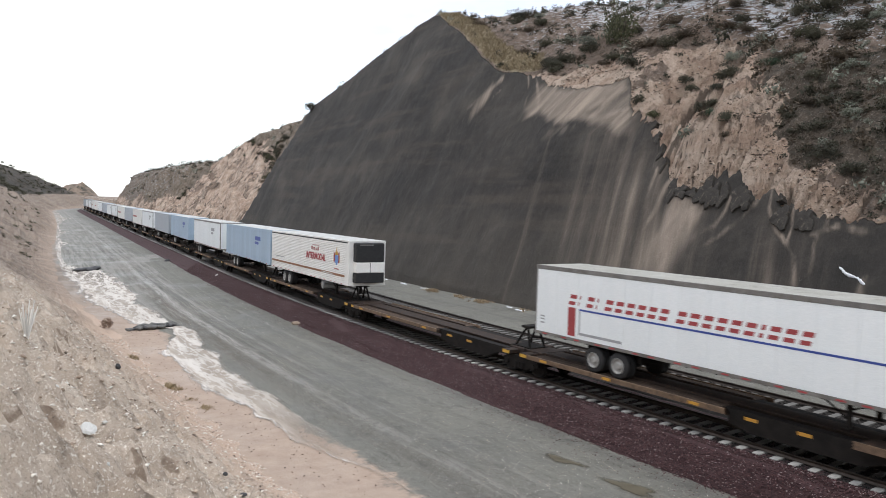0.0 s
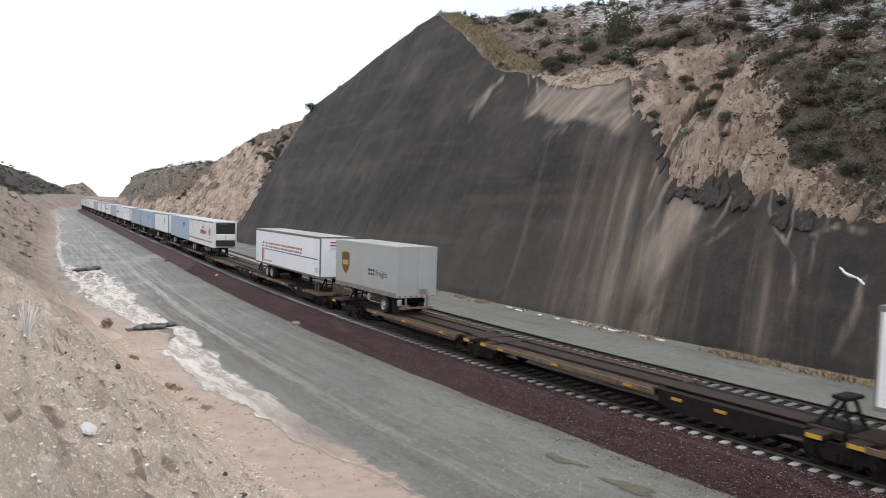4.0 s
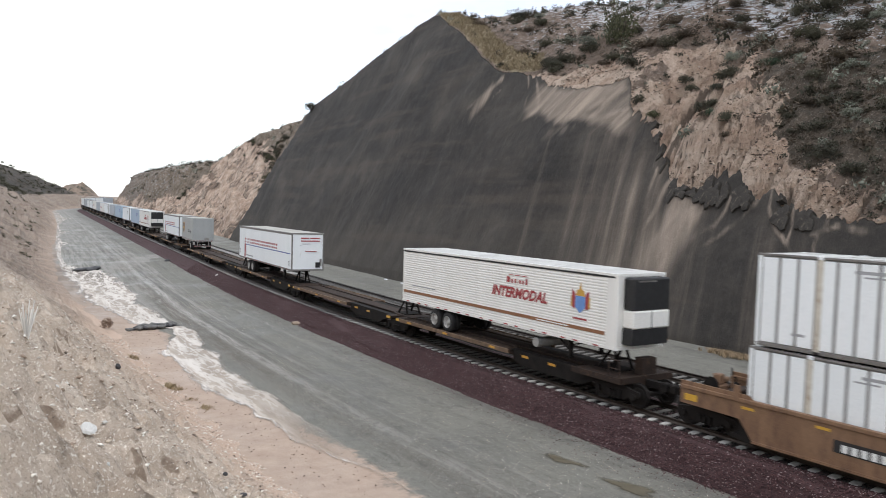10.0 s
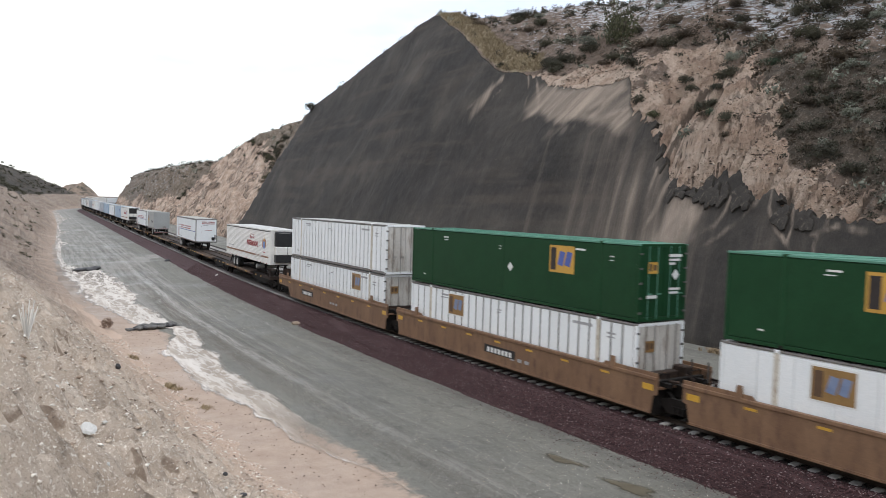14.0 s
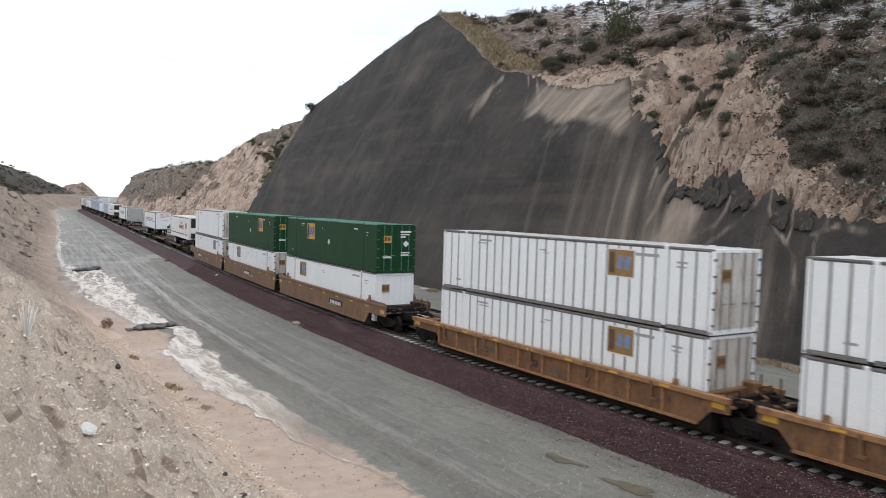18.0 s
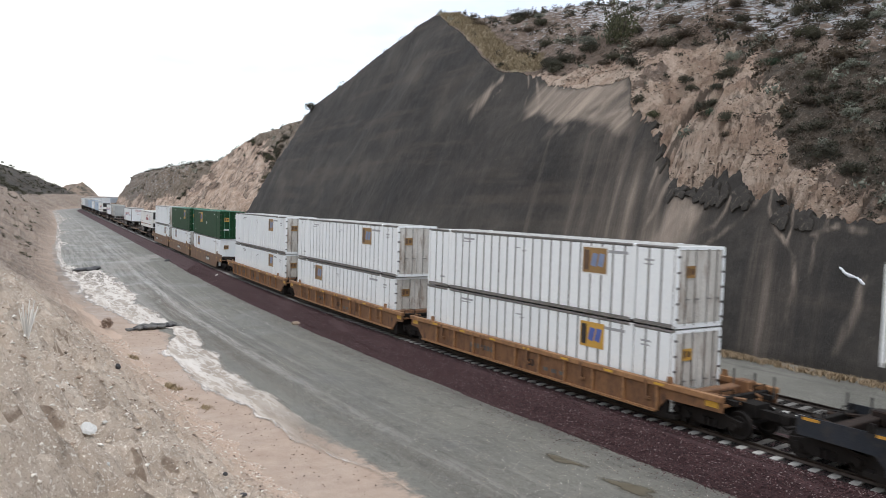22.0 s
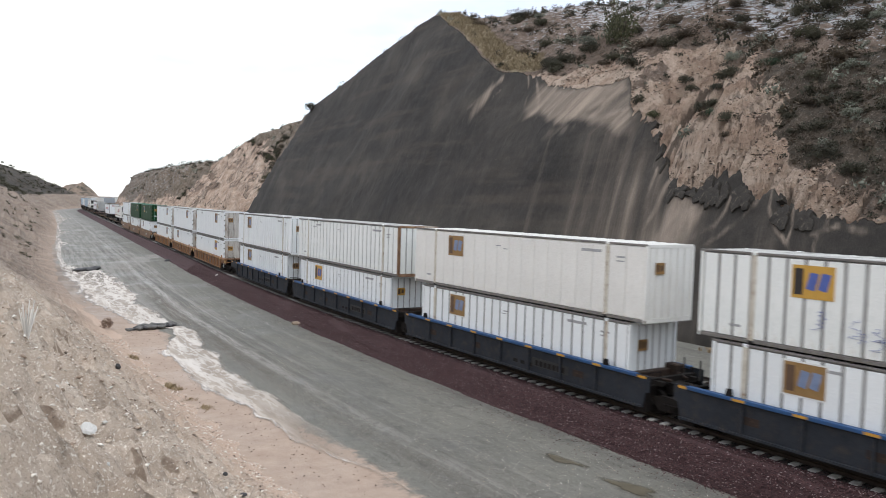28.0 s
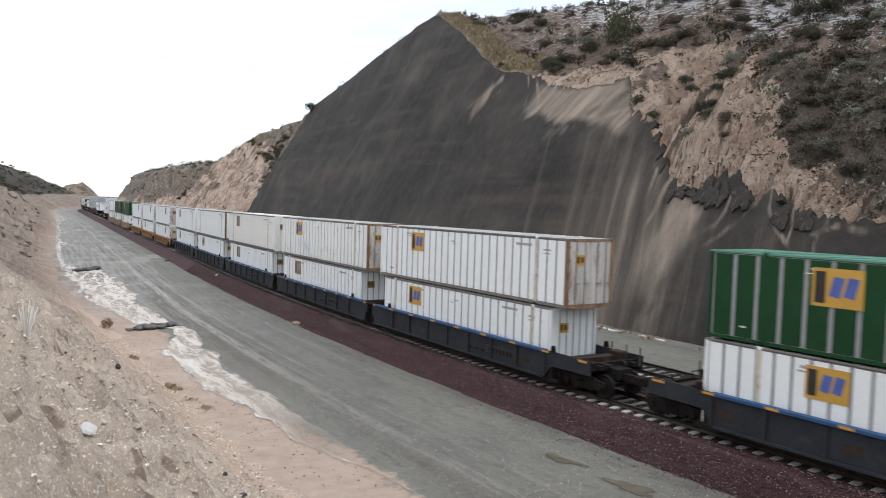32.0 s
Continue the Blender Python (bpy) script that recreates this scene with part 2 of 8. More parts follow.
def fbm(x, y, octaves=4, gain=0.5):
    total, amp = 0.0, 1.0
    for k in range(octaves):
        total = total + amp * field(x * 2 ** k + 17.3 * k, y * 2 ** k + 5.1 * k)
        amp *= gain
    return total


def sheet(name, xs, ys, zs, material, label="", category="", masks=None):
    """A grid of points as one smooth mesh of the setting."""
    r, c = xs.shape
    pts = np.stack([xs, ys, zs], -1).reshape(-1, 3)
    a = (np.arange(r - 1)[:, None] * c + np.arange(c - 1)[None, :]).ravel()
    faces = np.stack([a, a + 1, a + c + 1, a + c], -1)
    me = bpy.data.meshes.new(name)
    me.vertices.add(len(pts))
    me.vertices.foreach_set("co", pts.ravel())
    me.loops.add(faces.size)
    me.loops.foreach_set("vertex_index", faces.ravel())
    me.polygons.add(len(faces))
    me.polygons.foreach_set("loop_start", np.arange(0, faces.size, 4))
    me.polygons.foreach_set("loop_total", np.full(len(faces), 4))
    me.polygons.foreach_set("use_smooth", np.ones(len(faces), bool))
    for key, v in (masks or {}).items():
        at = me.attributes.new(key, "FLOAT", "POINT")
        at.data.foreach_set("value", np.asarray(v, float).ravel())
    me.update(calc_edges=True)
    me.validate()
    me.materials.append(material)
    return tagged(new(name, me), label, category, kind="structure")


class Build:
    """Gathers boxes, rods and plates into one mesh."""

    def __init__(self):
        self.v, self.f = [], []

    def solid(self, pts, faces):
        o = len(self.v)
        self.v += [tuple(q) for q in pts]
        self.f += [tuple(o + i for i in fc) for fc in faces]
        return self

    def box(self, x0, x1, y0, y1, z0, z1, bevel=0.0):
        if not bevel:
            return self.solid([(x0, y0, z0), (x1, y0, z0), (x1, y1, z0), (x0, y1, z0), (x0, y0, z1), (x1, y0, z1), (x1, y1, z1), (x0, y1, z1)],
                              [(3, 2, 1, 0), (4, 5, 6, 7), (0, 1, 5, 4), (1, 2, 6, 5), (2, 3, 7, 6), (3, 0, 4, 7)])
        b = min(bevel, (x1 - x0) / 2.1, (y1 - y0) / 2.1, (z1 - z0) / 2.1)
        bm = bmesh.new()
        bmesh.ops.create_cube(bm, size=1)
        for q in bm.verts:
            q.co = ((x0 + x1) / 2 + q.co.x * (x1 - x0), (y0 + y1) / 2 + q.co.y * (y1 - y0), (z0 + z1) / 2 + q.co.z * (z1 - z0))
        bmesh.ops.bevel(bm, geom=bm.edges[:], offset=b, segments=1, affect="EDGES")
        bm.verts.index_update()
        self.solid([q.co for q in bm.verts], [[q.index for q in fc.verts] for fc in bm.faces])
        bm.free()
        return self

    def prism(self, outline, axis, a, b):
        """A plate: an outline in the plane across the axis, pulled from a to b. For x the outline is (y, z), for y (x, z), for z (x, y)."""
        put = {"x": lambda p, q: (q, p[0], p[1]), "y": lambda p, q: (p[0], q, p[1]), "z": lambda p, q: (p[0], p[1], q)}[axis]
        n = len(outline)
        pts = [put(p, a) for p in outline] + [put(p, b) for p in outline]
        return self.solid(pts, [tuple(range(n))[::-1], tuple(range(n, 2 * n))] + [(i, (i + 1) % n, n + (i + 1) % n, n + i) for i in range(n)])

    def rod(self, p, q, r, n=8, r2=None):
        p, q = Vector(p), Vector(q)
        d = (q - p).normalized()
        u = d.orthogonal().normalized()
        w = d.cross(u)
        r2 = r if r2 is None else r2
        ring = lambda c, rr: [c + rr * (math.cos(2 * math.pi * k / n) * u + math.sin(2 * math.pi * k / n) * w) for k in range(n)]
        return self.solid(ring(p, r) + ring(q, r2), [tuple(range(n))[::-1], tuple(range(n, 2 * n))] + [(k, (k + 1) % n, n + (k + 1) % n, n + k) for k in range(n)])

    def lathe(self, profile, axis_x, y, z, n=20):
        """Turned round an axis along x at (y, z): profile of (x, radius)."""
        pts, faces = [], []
        for x, r in profile:
            pts += [(axis_x + x, y + r * math.cos(2 * math.pi * k / n), z + r * math.sin(2 * math.pi * k / n)) for k in range(n)]
        for i in range(len(profile) - 1):
            faces += [(i * n + k, i * n + (k + 1) % n, (i + 1) * n + (k + 1) % n, (i + 1) * n + k) for k in range(n)]
        faces += [tuple(range(n))[::-1], tuple(range((len(profile) - 1) * n, len(profile) * n))]
        return self.solid(pts, faces)

    def mesh(self, name, material, smooth=False):
        me = bpy.data.meshes.new(name)
        me.from_pydata(self.v, [], self.f)
        bm = bmesh.new()
        bm.from_mesh(me)
        bmesh.ops.recalc_face_normals(bm, faces=bm.faces)
        bm.to_mesh(me)
        bm.free()
        if smooth:
            me.polygons.foreach_set("use_smooth", [True] * len(me.polygons))
            me.set_sharp_from_angle(angle=radians(40))
        me.materials.append(material)
        return me


def part(name, build, material, parent, label="", at=None, smooth=False):
    """One mesh under a thing or a part. build: a Build or a mesh that is shared."""
    me = build if isinstance(build, bpy.types.Mesh) else build.mesh(name, material, smooth)
    ob = new(name, me)
    ob.parent = parent
    if at is not None:
        ob.matrix_basis = at if isinstance(at, Matrix) else Matrix.Translation(at)
    if label:
        ob["label"] = label
    return ob


def thing(name, label, category, group=""):
    return tagged(new(name), label, category, group)


def flat_text(body, size, material, name="lettering", depth=0.004, narrow=1.0, slant=0.0, bold=0.0):
    """Lettering as a thin mesh in the x, y plane, from its lower left corner."""
    cu = bpy.data.curves.new(name, "FONT")
    cu.body, cu.size, cu.extrude, cu.resolution_u, cu.shear, cu.offset = body, size, depth, 2, slant, bold
    tmp = bpy.data.objects.new(name, cu)
    scene.collection.objects.link(tmp)
    bpy.context.view_layer.update()
    me = bpy.data.meshes.new_from_object(tmp.evaluated_get(bpy.context.evaluated_depsgraph_get()))
    bpy.data.objects.remove(tmp)
    bpy.data.curves.remove(cu)
    me.transform(Matrix.Diagonal((narrow, 1, 1, 1)))
    me.materials.clear()
    me.materials.append(material)
    return me


# lettering on the near side of a car: reads towards -y, faces -x
NEAR_SIDE = Matrix(((0, 0, -1, 0), (-1, 0, 0, 0), (0, 1, 0, 0), (0, 0, 0, 1)))
# lettering on the rear end: reads towards +x, faces -y
# ---- land ----
def lerp(s, *knots):
    return np.interp(s, [k[0] for k in knots], [k[1] for k in knots])


def attr(n, name):
    a = n.new("ShaderNodeAttribute")
    a.attribute_name = name
    return a.outputs["Fac"]


def run_rise(n, l, sx, sy, way="run"):
    """Coordinates that follow the fall line of a slope."""
    c = n.new("ShaderNodeCombineXYZ")
    l.new(calc(n, l, "MULTIPLY", attr(n, way), sx), c.inputs["X"])
    l.new(calc(n, l, "MULTIPLY", attr(n, "rise"), sy), c.inputs["Y"])
    return c.outputs["Vector"]


def streaks(n, l, sx, sy, detail=5, rough=0.6, way="run"):
    t = n.new("ShaderNodeTexNoise")
    t.inputs["Scale"].default_value, t.inputs["Detail"].default_value, t.inputs["Roughness"].default_value = 1.0, detail, rough
    l.new(run_rise(n, l, sx, sy, way), t.inputs["Vector"])
    return t.outputs["Fac"]


def soft_step(n, l, v, a, b):
    x = n.new("ShaderNodeMapRange")
    x.interpolation_type = "SMOOTHSTEP"
    x.inputs["From Min"].default_value, x.inputs["From Max"].default_value = a, b
    l.new(v, x.inputs["Value"])
    return x.outputs["Result"]


def edge_mask(n, l, name, scale=0.5, push=0.7, a=0.42, b=0.58):
    """A mask whose edge is frayed by noise."""
    v = calc(n, l, "ADD", attr(n, name), calc(n, l, "MULTIPLY", calc(n, l, "SUBTRACT", noise_tex(n, l, scale, 6, 0.65), 0.5), push))
    return soft_step(n, l, v, a, b)


def fall_mask(n, l, name, sx, sy, push):
    """A mask whose edge is frayed along the fall line."""
    v = calc(n, l, "ADD", attr(n, name), calc(n, l, "MULTIPLY", calc(n, l, "SUBTRACT", streaks(n, l, sx, sy, 7, 0.66), 0.5), push))
    return soft_step(n, l, v, 0.45, 0.55)


def ridge(n, l, v, width):
    """Thin lines where a noise passes its middle."""
    return soft_step(n, l, calc(n, l, "ABSOLUTE", calc(n, l, "SUBTRACT", v, 0.5), 0.0), width, width * 0.25)


def hill_material():
    m, n, l, b = nodes_of("hillside_soil", 0.92)
    # sprayed concrete, brown-black, with broad blotches and soft runs down the slope
    runs = streaks(n, l, 0.20, 0.02, 4, 0.5)
    blot = streaks(n, l, 0.10, 0.13, 7, 0.62)
    band = streaks(n, l, 0.03, 0.38, 5, 0.6)
    mott = noise_tex(n, l, 1.1, 8, 0.75)
    conc = ramp(n, l, blot, [(0.34, (0.0135, 0.0118, 0.0102)), (0.47, (0.023, 0.0200, 0.0172)), (0.57, (0.036, 0.0312, 0.0262)), (0.70, (0.068, 0.058, 0.047))])
    conc = mix(n, l, calc(n, l, "MULTIPLY", soft_step(n, l, mott, 0.46, 0.66), 0.40), conc, (0.056, 0.048, 0.040))
    conc = mix(n, l, calc(n, l, "MULTIPLY", soft_step(n, l, runs, 0.52, 0.74), 0.22), conc, (0.092, 0.080, 0.067))
    conc = mix(n, l, calc(n, l, "MULTIPLY", soft_step(n, l, band, 0.50, 0.66), 0.42), conc, (0.076, 0.059, 0.045))
    dusty = calc(n, l, "MULTIPLY", soft_step(n, l, calc(n, l, "ADD", attr(n, "rise"), calc(n, l, "MULTIPLY", calc(n, l, "SUBTRACT", streaks(n, l, 0.35, 0.05, 6, 0.65), 0.5), 14.0)), 9.0, 1.0), calc(n, l, "MULTIPLY", soft_step(n, l, attr(n, "run"), 25.0, 34.0), 0.4))
    conc = mix(n, l, dusty, conc, (0.082, 0.070, 0.056))
    chips = noise_tex(n, l, 0.9, 9, 0.75)
    conc = mix(n, l, calc(n, l, "MULTIPLY", soft_step(n, l, chips, 0.65, 0.71), 0.6), conc, (0.17, 0.155, 0.13))
    # pale silt that has run over the concrete
    silt = calc(n, l, "ADD", calc(n, l, "MULTIPLY", streaks(n, l, 0.24, 0.02, 4, 0.5), 0.6), calc(n, l, "MULTIPLY", streaks(n, l, 0.85, 0.05, 5, 0.6), 0.4))
    silt_col = ramp(n, l, streaks(n, l, 0.5, 0.10, 6), [(0.3, (0.14, 0.114, 0.093)), (0.5, (0.24, 0.195, 0.157)), (0.68, (0.42, 0.34, 0.27))])
    clean = calc(n, l, "MULTIPLY_ADD", attr(n, "vein"), -0.55)
    clean.node.inputs[2].default_value = 0.85
    silt_fac = calc(n, l, "MULTIPLY", soft_step(n, l, calc(n, l, "ADD", silt, calc(n, l, "MULTIPLY", attr(n, "spill"), 0.62)), 0.63, 1.0), clean)
    conc = mix(n, l, silt_fac, conc, silt_col)
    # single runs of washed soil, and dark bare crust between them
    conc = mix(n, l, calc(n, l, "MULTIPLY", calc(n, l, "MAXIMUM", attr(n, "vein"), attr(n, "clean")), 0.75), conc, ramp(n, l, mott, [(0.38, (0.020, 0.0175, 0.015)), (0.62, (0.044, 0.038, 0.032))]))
    strands = calc(n, l, "MULTIPLY", streaks(n, l, 1.6, 0.10, 6, 0.65), 0.9)
    washed_f = soft_step(n, l, calc(n, l, "MULTIPLY", attr(n, "washed"), calc(n, l, "ADD", strands, 0.35)), 0.10, 1.0)
    conc = mix(n, l, calc(n, l, "MULTIPLY", washed_f, 0.85), conc, ramp(n, l, streaks(n, l, 0.9, 0.25, 6), [(0.3, (0.22, 0.175, 0.140)), (0.68, (0.40, 0.325, 0.262))]))
    # bare pinkish-tan earth, gullied and crumbling
    laid = attr(n, "laid")
    fresh = calc(n, l, "SUBTRACT", 1.0, laid)
    e1 = noise_tex(n, l, 0.5, 9, 0.68)
    e2 = streaks(n, l, 0.9, 0.22, 8, 0.72, "fall")
    e3 = noise_tex(n, l, 2.6, 8, 0.78)
    e4 = noise_tex(n, l, 0.20, 11, 0.74)
    earth = ramp(n, l, e1, [(0.28, (0.365, 0.245, 0.178)), (0.45, (0.53, 0.385, 0.292)), (0.58, (0.65, 0.51, 0.405)), (0.74, (0.74, 0.62, 0.515))])
    earth = mix(n, l, calc(n, l, "MULTIPLY", soft_step(n, l, e2, 0.54, 0.64), calc(n, l, "MULTIPLY", fresh, 0.6)), earth, (0.18, 0.125, 0.093))
    earth = mix(n, l, calc(n, l, "MULTIPLY", soft_step(n, l, e3, 0.55, 0.66), 0.6), earth, (0.12, 0.082, 0.060))
    earth = mix(n, l, calc(n, l, "MULTIPLY", soft_step(n, l, e4, 0.49, 0.60), calc(n, l, "MULTIPLY", laid, 0.75)), earth, (0.10, 0.070, 0.052))
    earth = mix(n, l, calc(n, l, "MULTIPLY", ridge(n, l, noise_tex(n, l, 0.10, 8, 0.62), 0.016), calc(n, l, "MULTIPLY", laid, 0.85)), earth, (0.045, 0.034, 0.026))
    # shade of creases and gullies painted dark into the earth colour
    earth = mix(n, l, calc(n, l, "MULTIPLY", edge_mask(n, l, "rill_shade", 2.6, 0.7, 0.28, 0.7), 0.75), earth, (0.060, 0.044, 0.034))
    dirt_n = noise_tex(n, l, 1.3, 9, 0.78)
    earth = mix(n, l, calc(n, l, "MULTIPLY", soft_step(n, l, dirt_n, 0.56, 0.66), calc(n, l, "MULTIPLY", fresh, 0.45)), earth, (0.26, 0.19, 0.142))
    earth = mix(n, l, calc(n, l, "MULTIPLY", ridge(n, l, streaks(n, l, 0.42, 0.12, 7, 0.68, "fall"), 0.012), calc(n, l, "MULTIPLY", laid, 0.5)), earth, (0.055, 0.040, 0.032))
    # brushy ground: clumps over red-brown soil, snow left in flecks
    g1 = noise_tex(n, l, 0.35, 8, 0.7)
    g2 = noise_tex(n, l, 1.5, 9, 0.75)
    g3 = noise_tex(n, l, 6.0, 5, 0.75)
    brush = ramp(n, l, g1, [(0.30, (0.14, 0.100, 0.077)), (0.50, (0.235, 0.170, 0.130)), (0.70, (0.34, 0.255, 0.20))])
    brush = mix(n, l, calc(n, l, "MULTIPLY", edge_mask(n, l, "thick", 0.4, 0.8), 0.75), brush, (0.062, 0.050, 0.033))
    brush = mix(n, l, calc(n, l, "MULTIPLY", soft_step(n, l, g2, 0.49, 0.61), 0.68), brush, (0.040, 0.034, 0.023))
    brush = mix(n, l, calc(n, l, "MULTIPLY", soft_step(n, l, g3, 0.53, 0.65), 0.65), brush, (0.38, 0.315, 0.26))
    brush = mix(n, l, calc(n, l, "MULTIPLY", laid, 0.45), brush, ramp(n, l, noise_tex(n, l, 0.6, 8, 0.75), [(0.36, (0.045, 0.045, 0.030)), (0.5, (0.17, 0.15, 0.11)), (0.62, (0.36, 0.31, 0.25))]))
    snow_n = noise_tex(n, l, 1.9, 6, 0.74, (0.6, 0.6, 2.6))
    snow_f = soft_step(n, l, calc(n, l, "ADD", snow_n, calc(n, l, "MULTIPLY", attr(n, "snow"), 0.27)), 0.755, 0.785)
    brush = mix(n, l, calc(n, l, "MULTIPLY", snow_f, 0.9), brush, (0.72, 0.74, 0.78))
    straw_n = noise_tex(n, l, 2.2, 7, 0.7)
    straw_c = ramp(n, l, straw_n, [(0.35, (0.26, 0.20, 0.125)), (0.65, (0.46, 0.38, 0.26))])
    col = mix(n, l, edge_mask(n, l, "straw", 0.7, 0.6), brush, straw_c)
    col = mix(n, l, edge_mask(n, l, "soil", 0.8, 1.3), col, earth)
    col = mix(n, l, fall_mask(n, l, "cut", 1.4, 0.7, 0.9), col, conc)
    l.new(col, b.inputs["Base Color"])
    h = calc(n, l, "ADD", noise_tex(n, l, 1.5, 10, 0.78), calc(n, l, "MULTIPLY", e2, calc(n, l, "MULTIPLY", fresh, 1.7)))
    h = calc(n, l, "ADD", h, calc(n, l, "MULTIPLY", e4, calc(n, l, "MULTIPLY", laid, 2.0)))
    rough_part = calc(n, l, "MULTIPLY_ADD", fall_mask(n, l, "cut", 1.4, 0.7, 0.9), -0.90)
    rough_part.node.inputs[2].default_value = 1.0
    h = calc(n, l, "ADD", calc(n, l, "MULTIPLY", h, rough_part), calc(n, l, "MULTIPLY", washed_f, 0.10))
    bump(n, l, b, h, 1.0, 0.7)
    return m


def sand_material():
    m, n, l, b = nodes_of("sandy_bank", 0.95)
    a1 = noise_tex(n, l, 0.5, 9, 0.7)
    a2 = noise_tex(n, l, 4.0, 9, 0.75)
    a3 = noise_tex(n, l, 26.0, 4, 0.75)
    d2, r2 = cells(n, l, 9.0)
    col = ramp(n, l, a1, [(0.28, (0.425, 0.338, 0.262)), (0.50, (0.55, 0.452, 0.362)), (0.70, (0.67, 0.572, 0.475))])
    rills = streaks(n, l, 2.4, 0.3, 7, 0.7)
    away = soft_step(n, l, attr(n, "run"), 18.0, 80.0)
    col = mix(n, l, calc(n, l, "MULTIPLY", away, 0.95), col, ramp(n, l, noise_tex(n, l, 0.22, 10, 0.74), [(0.34, (0.065, 0.046, 0.034)), (0.46, (0.165, 0.118, 0.088)), (0.66, (0.30, 0.228, 0.175))]))
    col = mix(n, l, calc(n, l, "MULTIPLY", away, calc(n, l, "MULTIPLY", ridge(n, l, streaks(n, l, 0.10, 0.05, 6, 0.62), 0.018), 0.7)), col, (0.085, 0.065, 0.050))
    fade = calc(n, l, "MULTIPLY_ADD", away, -0.45)
    fade.node.inputs[2].default_value = 0.3
    col = mix(n, l, calc(n, l, "MULTIPLY", soft_step(n, l, rills, 0.54, 0.70), fade), col, (0.32, 0.235, 0.170))
    col = mix(n, l, calc(n, l, "MULTIPLY", soft_step(n, l, a2, 0.56, 0.70), 0.55), col, (0.255, 0.195, 0.146))
    col = mix(n, l, calc(n, l, "MULTIPLY", soft_step(n, l, a3, 0.56, 0.66), 0.5), col, (0.31, 0.232, 0.172))
    col = mix(n, l, calc(n, l, "MULTIPLY", soft_step(n, l, noise_tex(n, l, 38.0, 3, 0.6), 0.56, 0.64), 0.7), col, (0.92, 0.86, 0.77))
    grit = noise_tex(n, l, 75.0, 3, 0.7)
    col = mix(n, l, calc(n, l, "MULTIPLY", soft_step(n, l, grit, 0.55, 0.65), 0.45), col, (0.24, 0.178, 0.132))
    # darker soil in random patches and lumps; along scarps, moist soil plus painted shade
    dark_patch = soft_step(n, l, noise_tex(n, l, 1.7, 9, 0.74), 0.56, 0.64)
    col = mix(n, l, calc(n, l, "MULTIPLY", dark_patch, 0.5), col, (0.275, 0.212, 0.160))
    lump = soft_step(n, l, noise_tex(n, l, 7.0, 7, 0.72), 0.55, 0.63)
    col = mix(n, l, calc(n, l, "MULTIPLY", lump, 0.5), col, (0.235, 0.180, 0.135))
    col = mix(n, l, calc(n, l, "MULTIPLY", edge_mask(n, l, "damp_shade", 5.0, 1.4, 0.55, 0.8), 0.75), col, (0.22, 0.155, 0.11))
    col = mix(n, l, edge_mask(n, l, "brushy", 0.3, 0.9), col, ramp(n, l, noise_tex(n, l, 0.35, 8, 0.75), [(0.35, (0.022, 0.022, 0.018)), (0.52, (0.048, 0.041, 0.033)), (0.66, (0.17, 0.130, 0.100))]))
    col = mix(n, l, attr(n, "wet"), col, (0.54, 0.40, 0.31))
    l.new(col, b.inputs["Base Color"])
    h = calc(n, l, "ADD", a2, calc(n, l, "ADD", calc(n, l, "MULTIPLY", a3, 0.45), calc(n, l, "MULTIPLY", grit, 0.16)))
    h = calc(n, l, "SUBTRACT", h, calc(n, l, "MULTIPLY", d2, 0.35))
    bump(n, l, b, h, 0.8, 0.07)
    return m


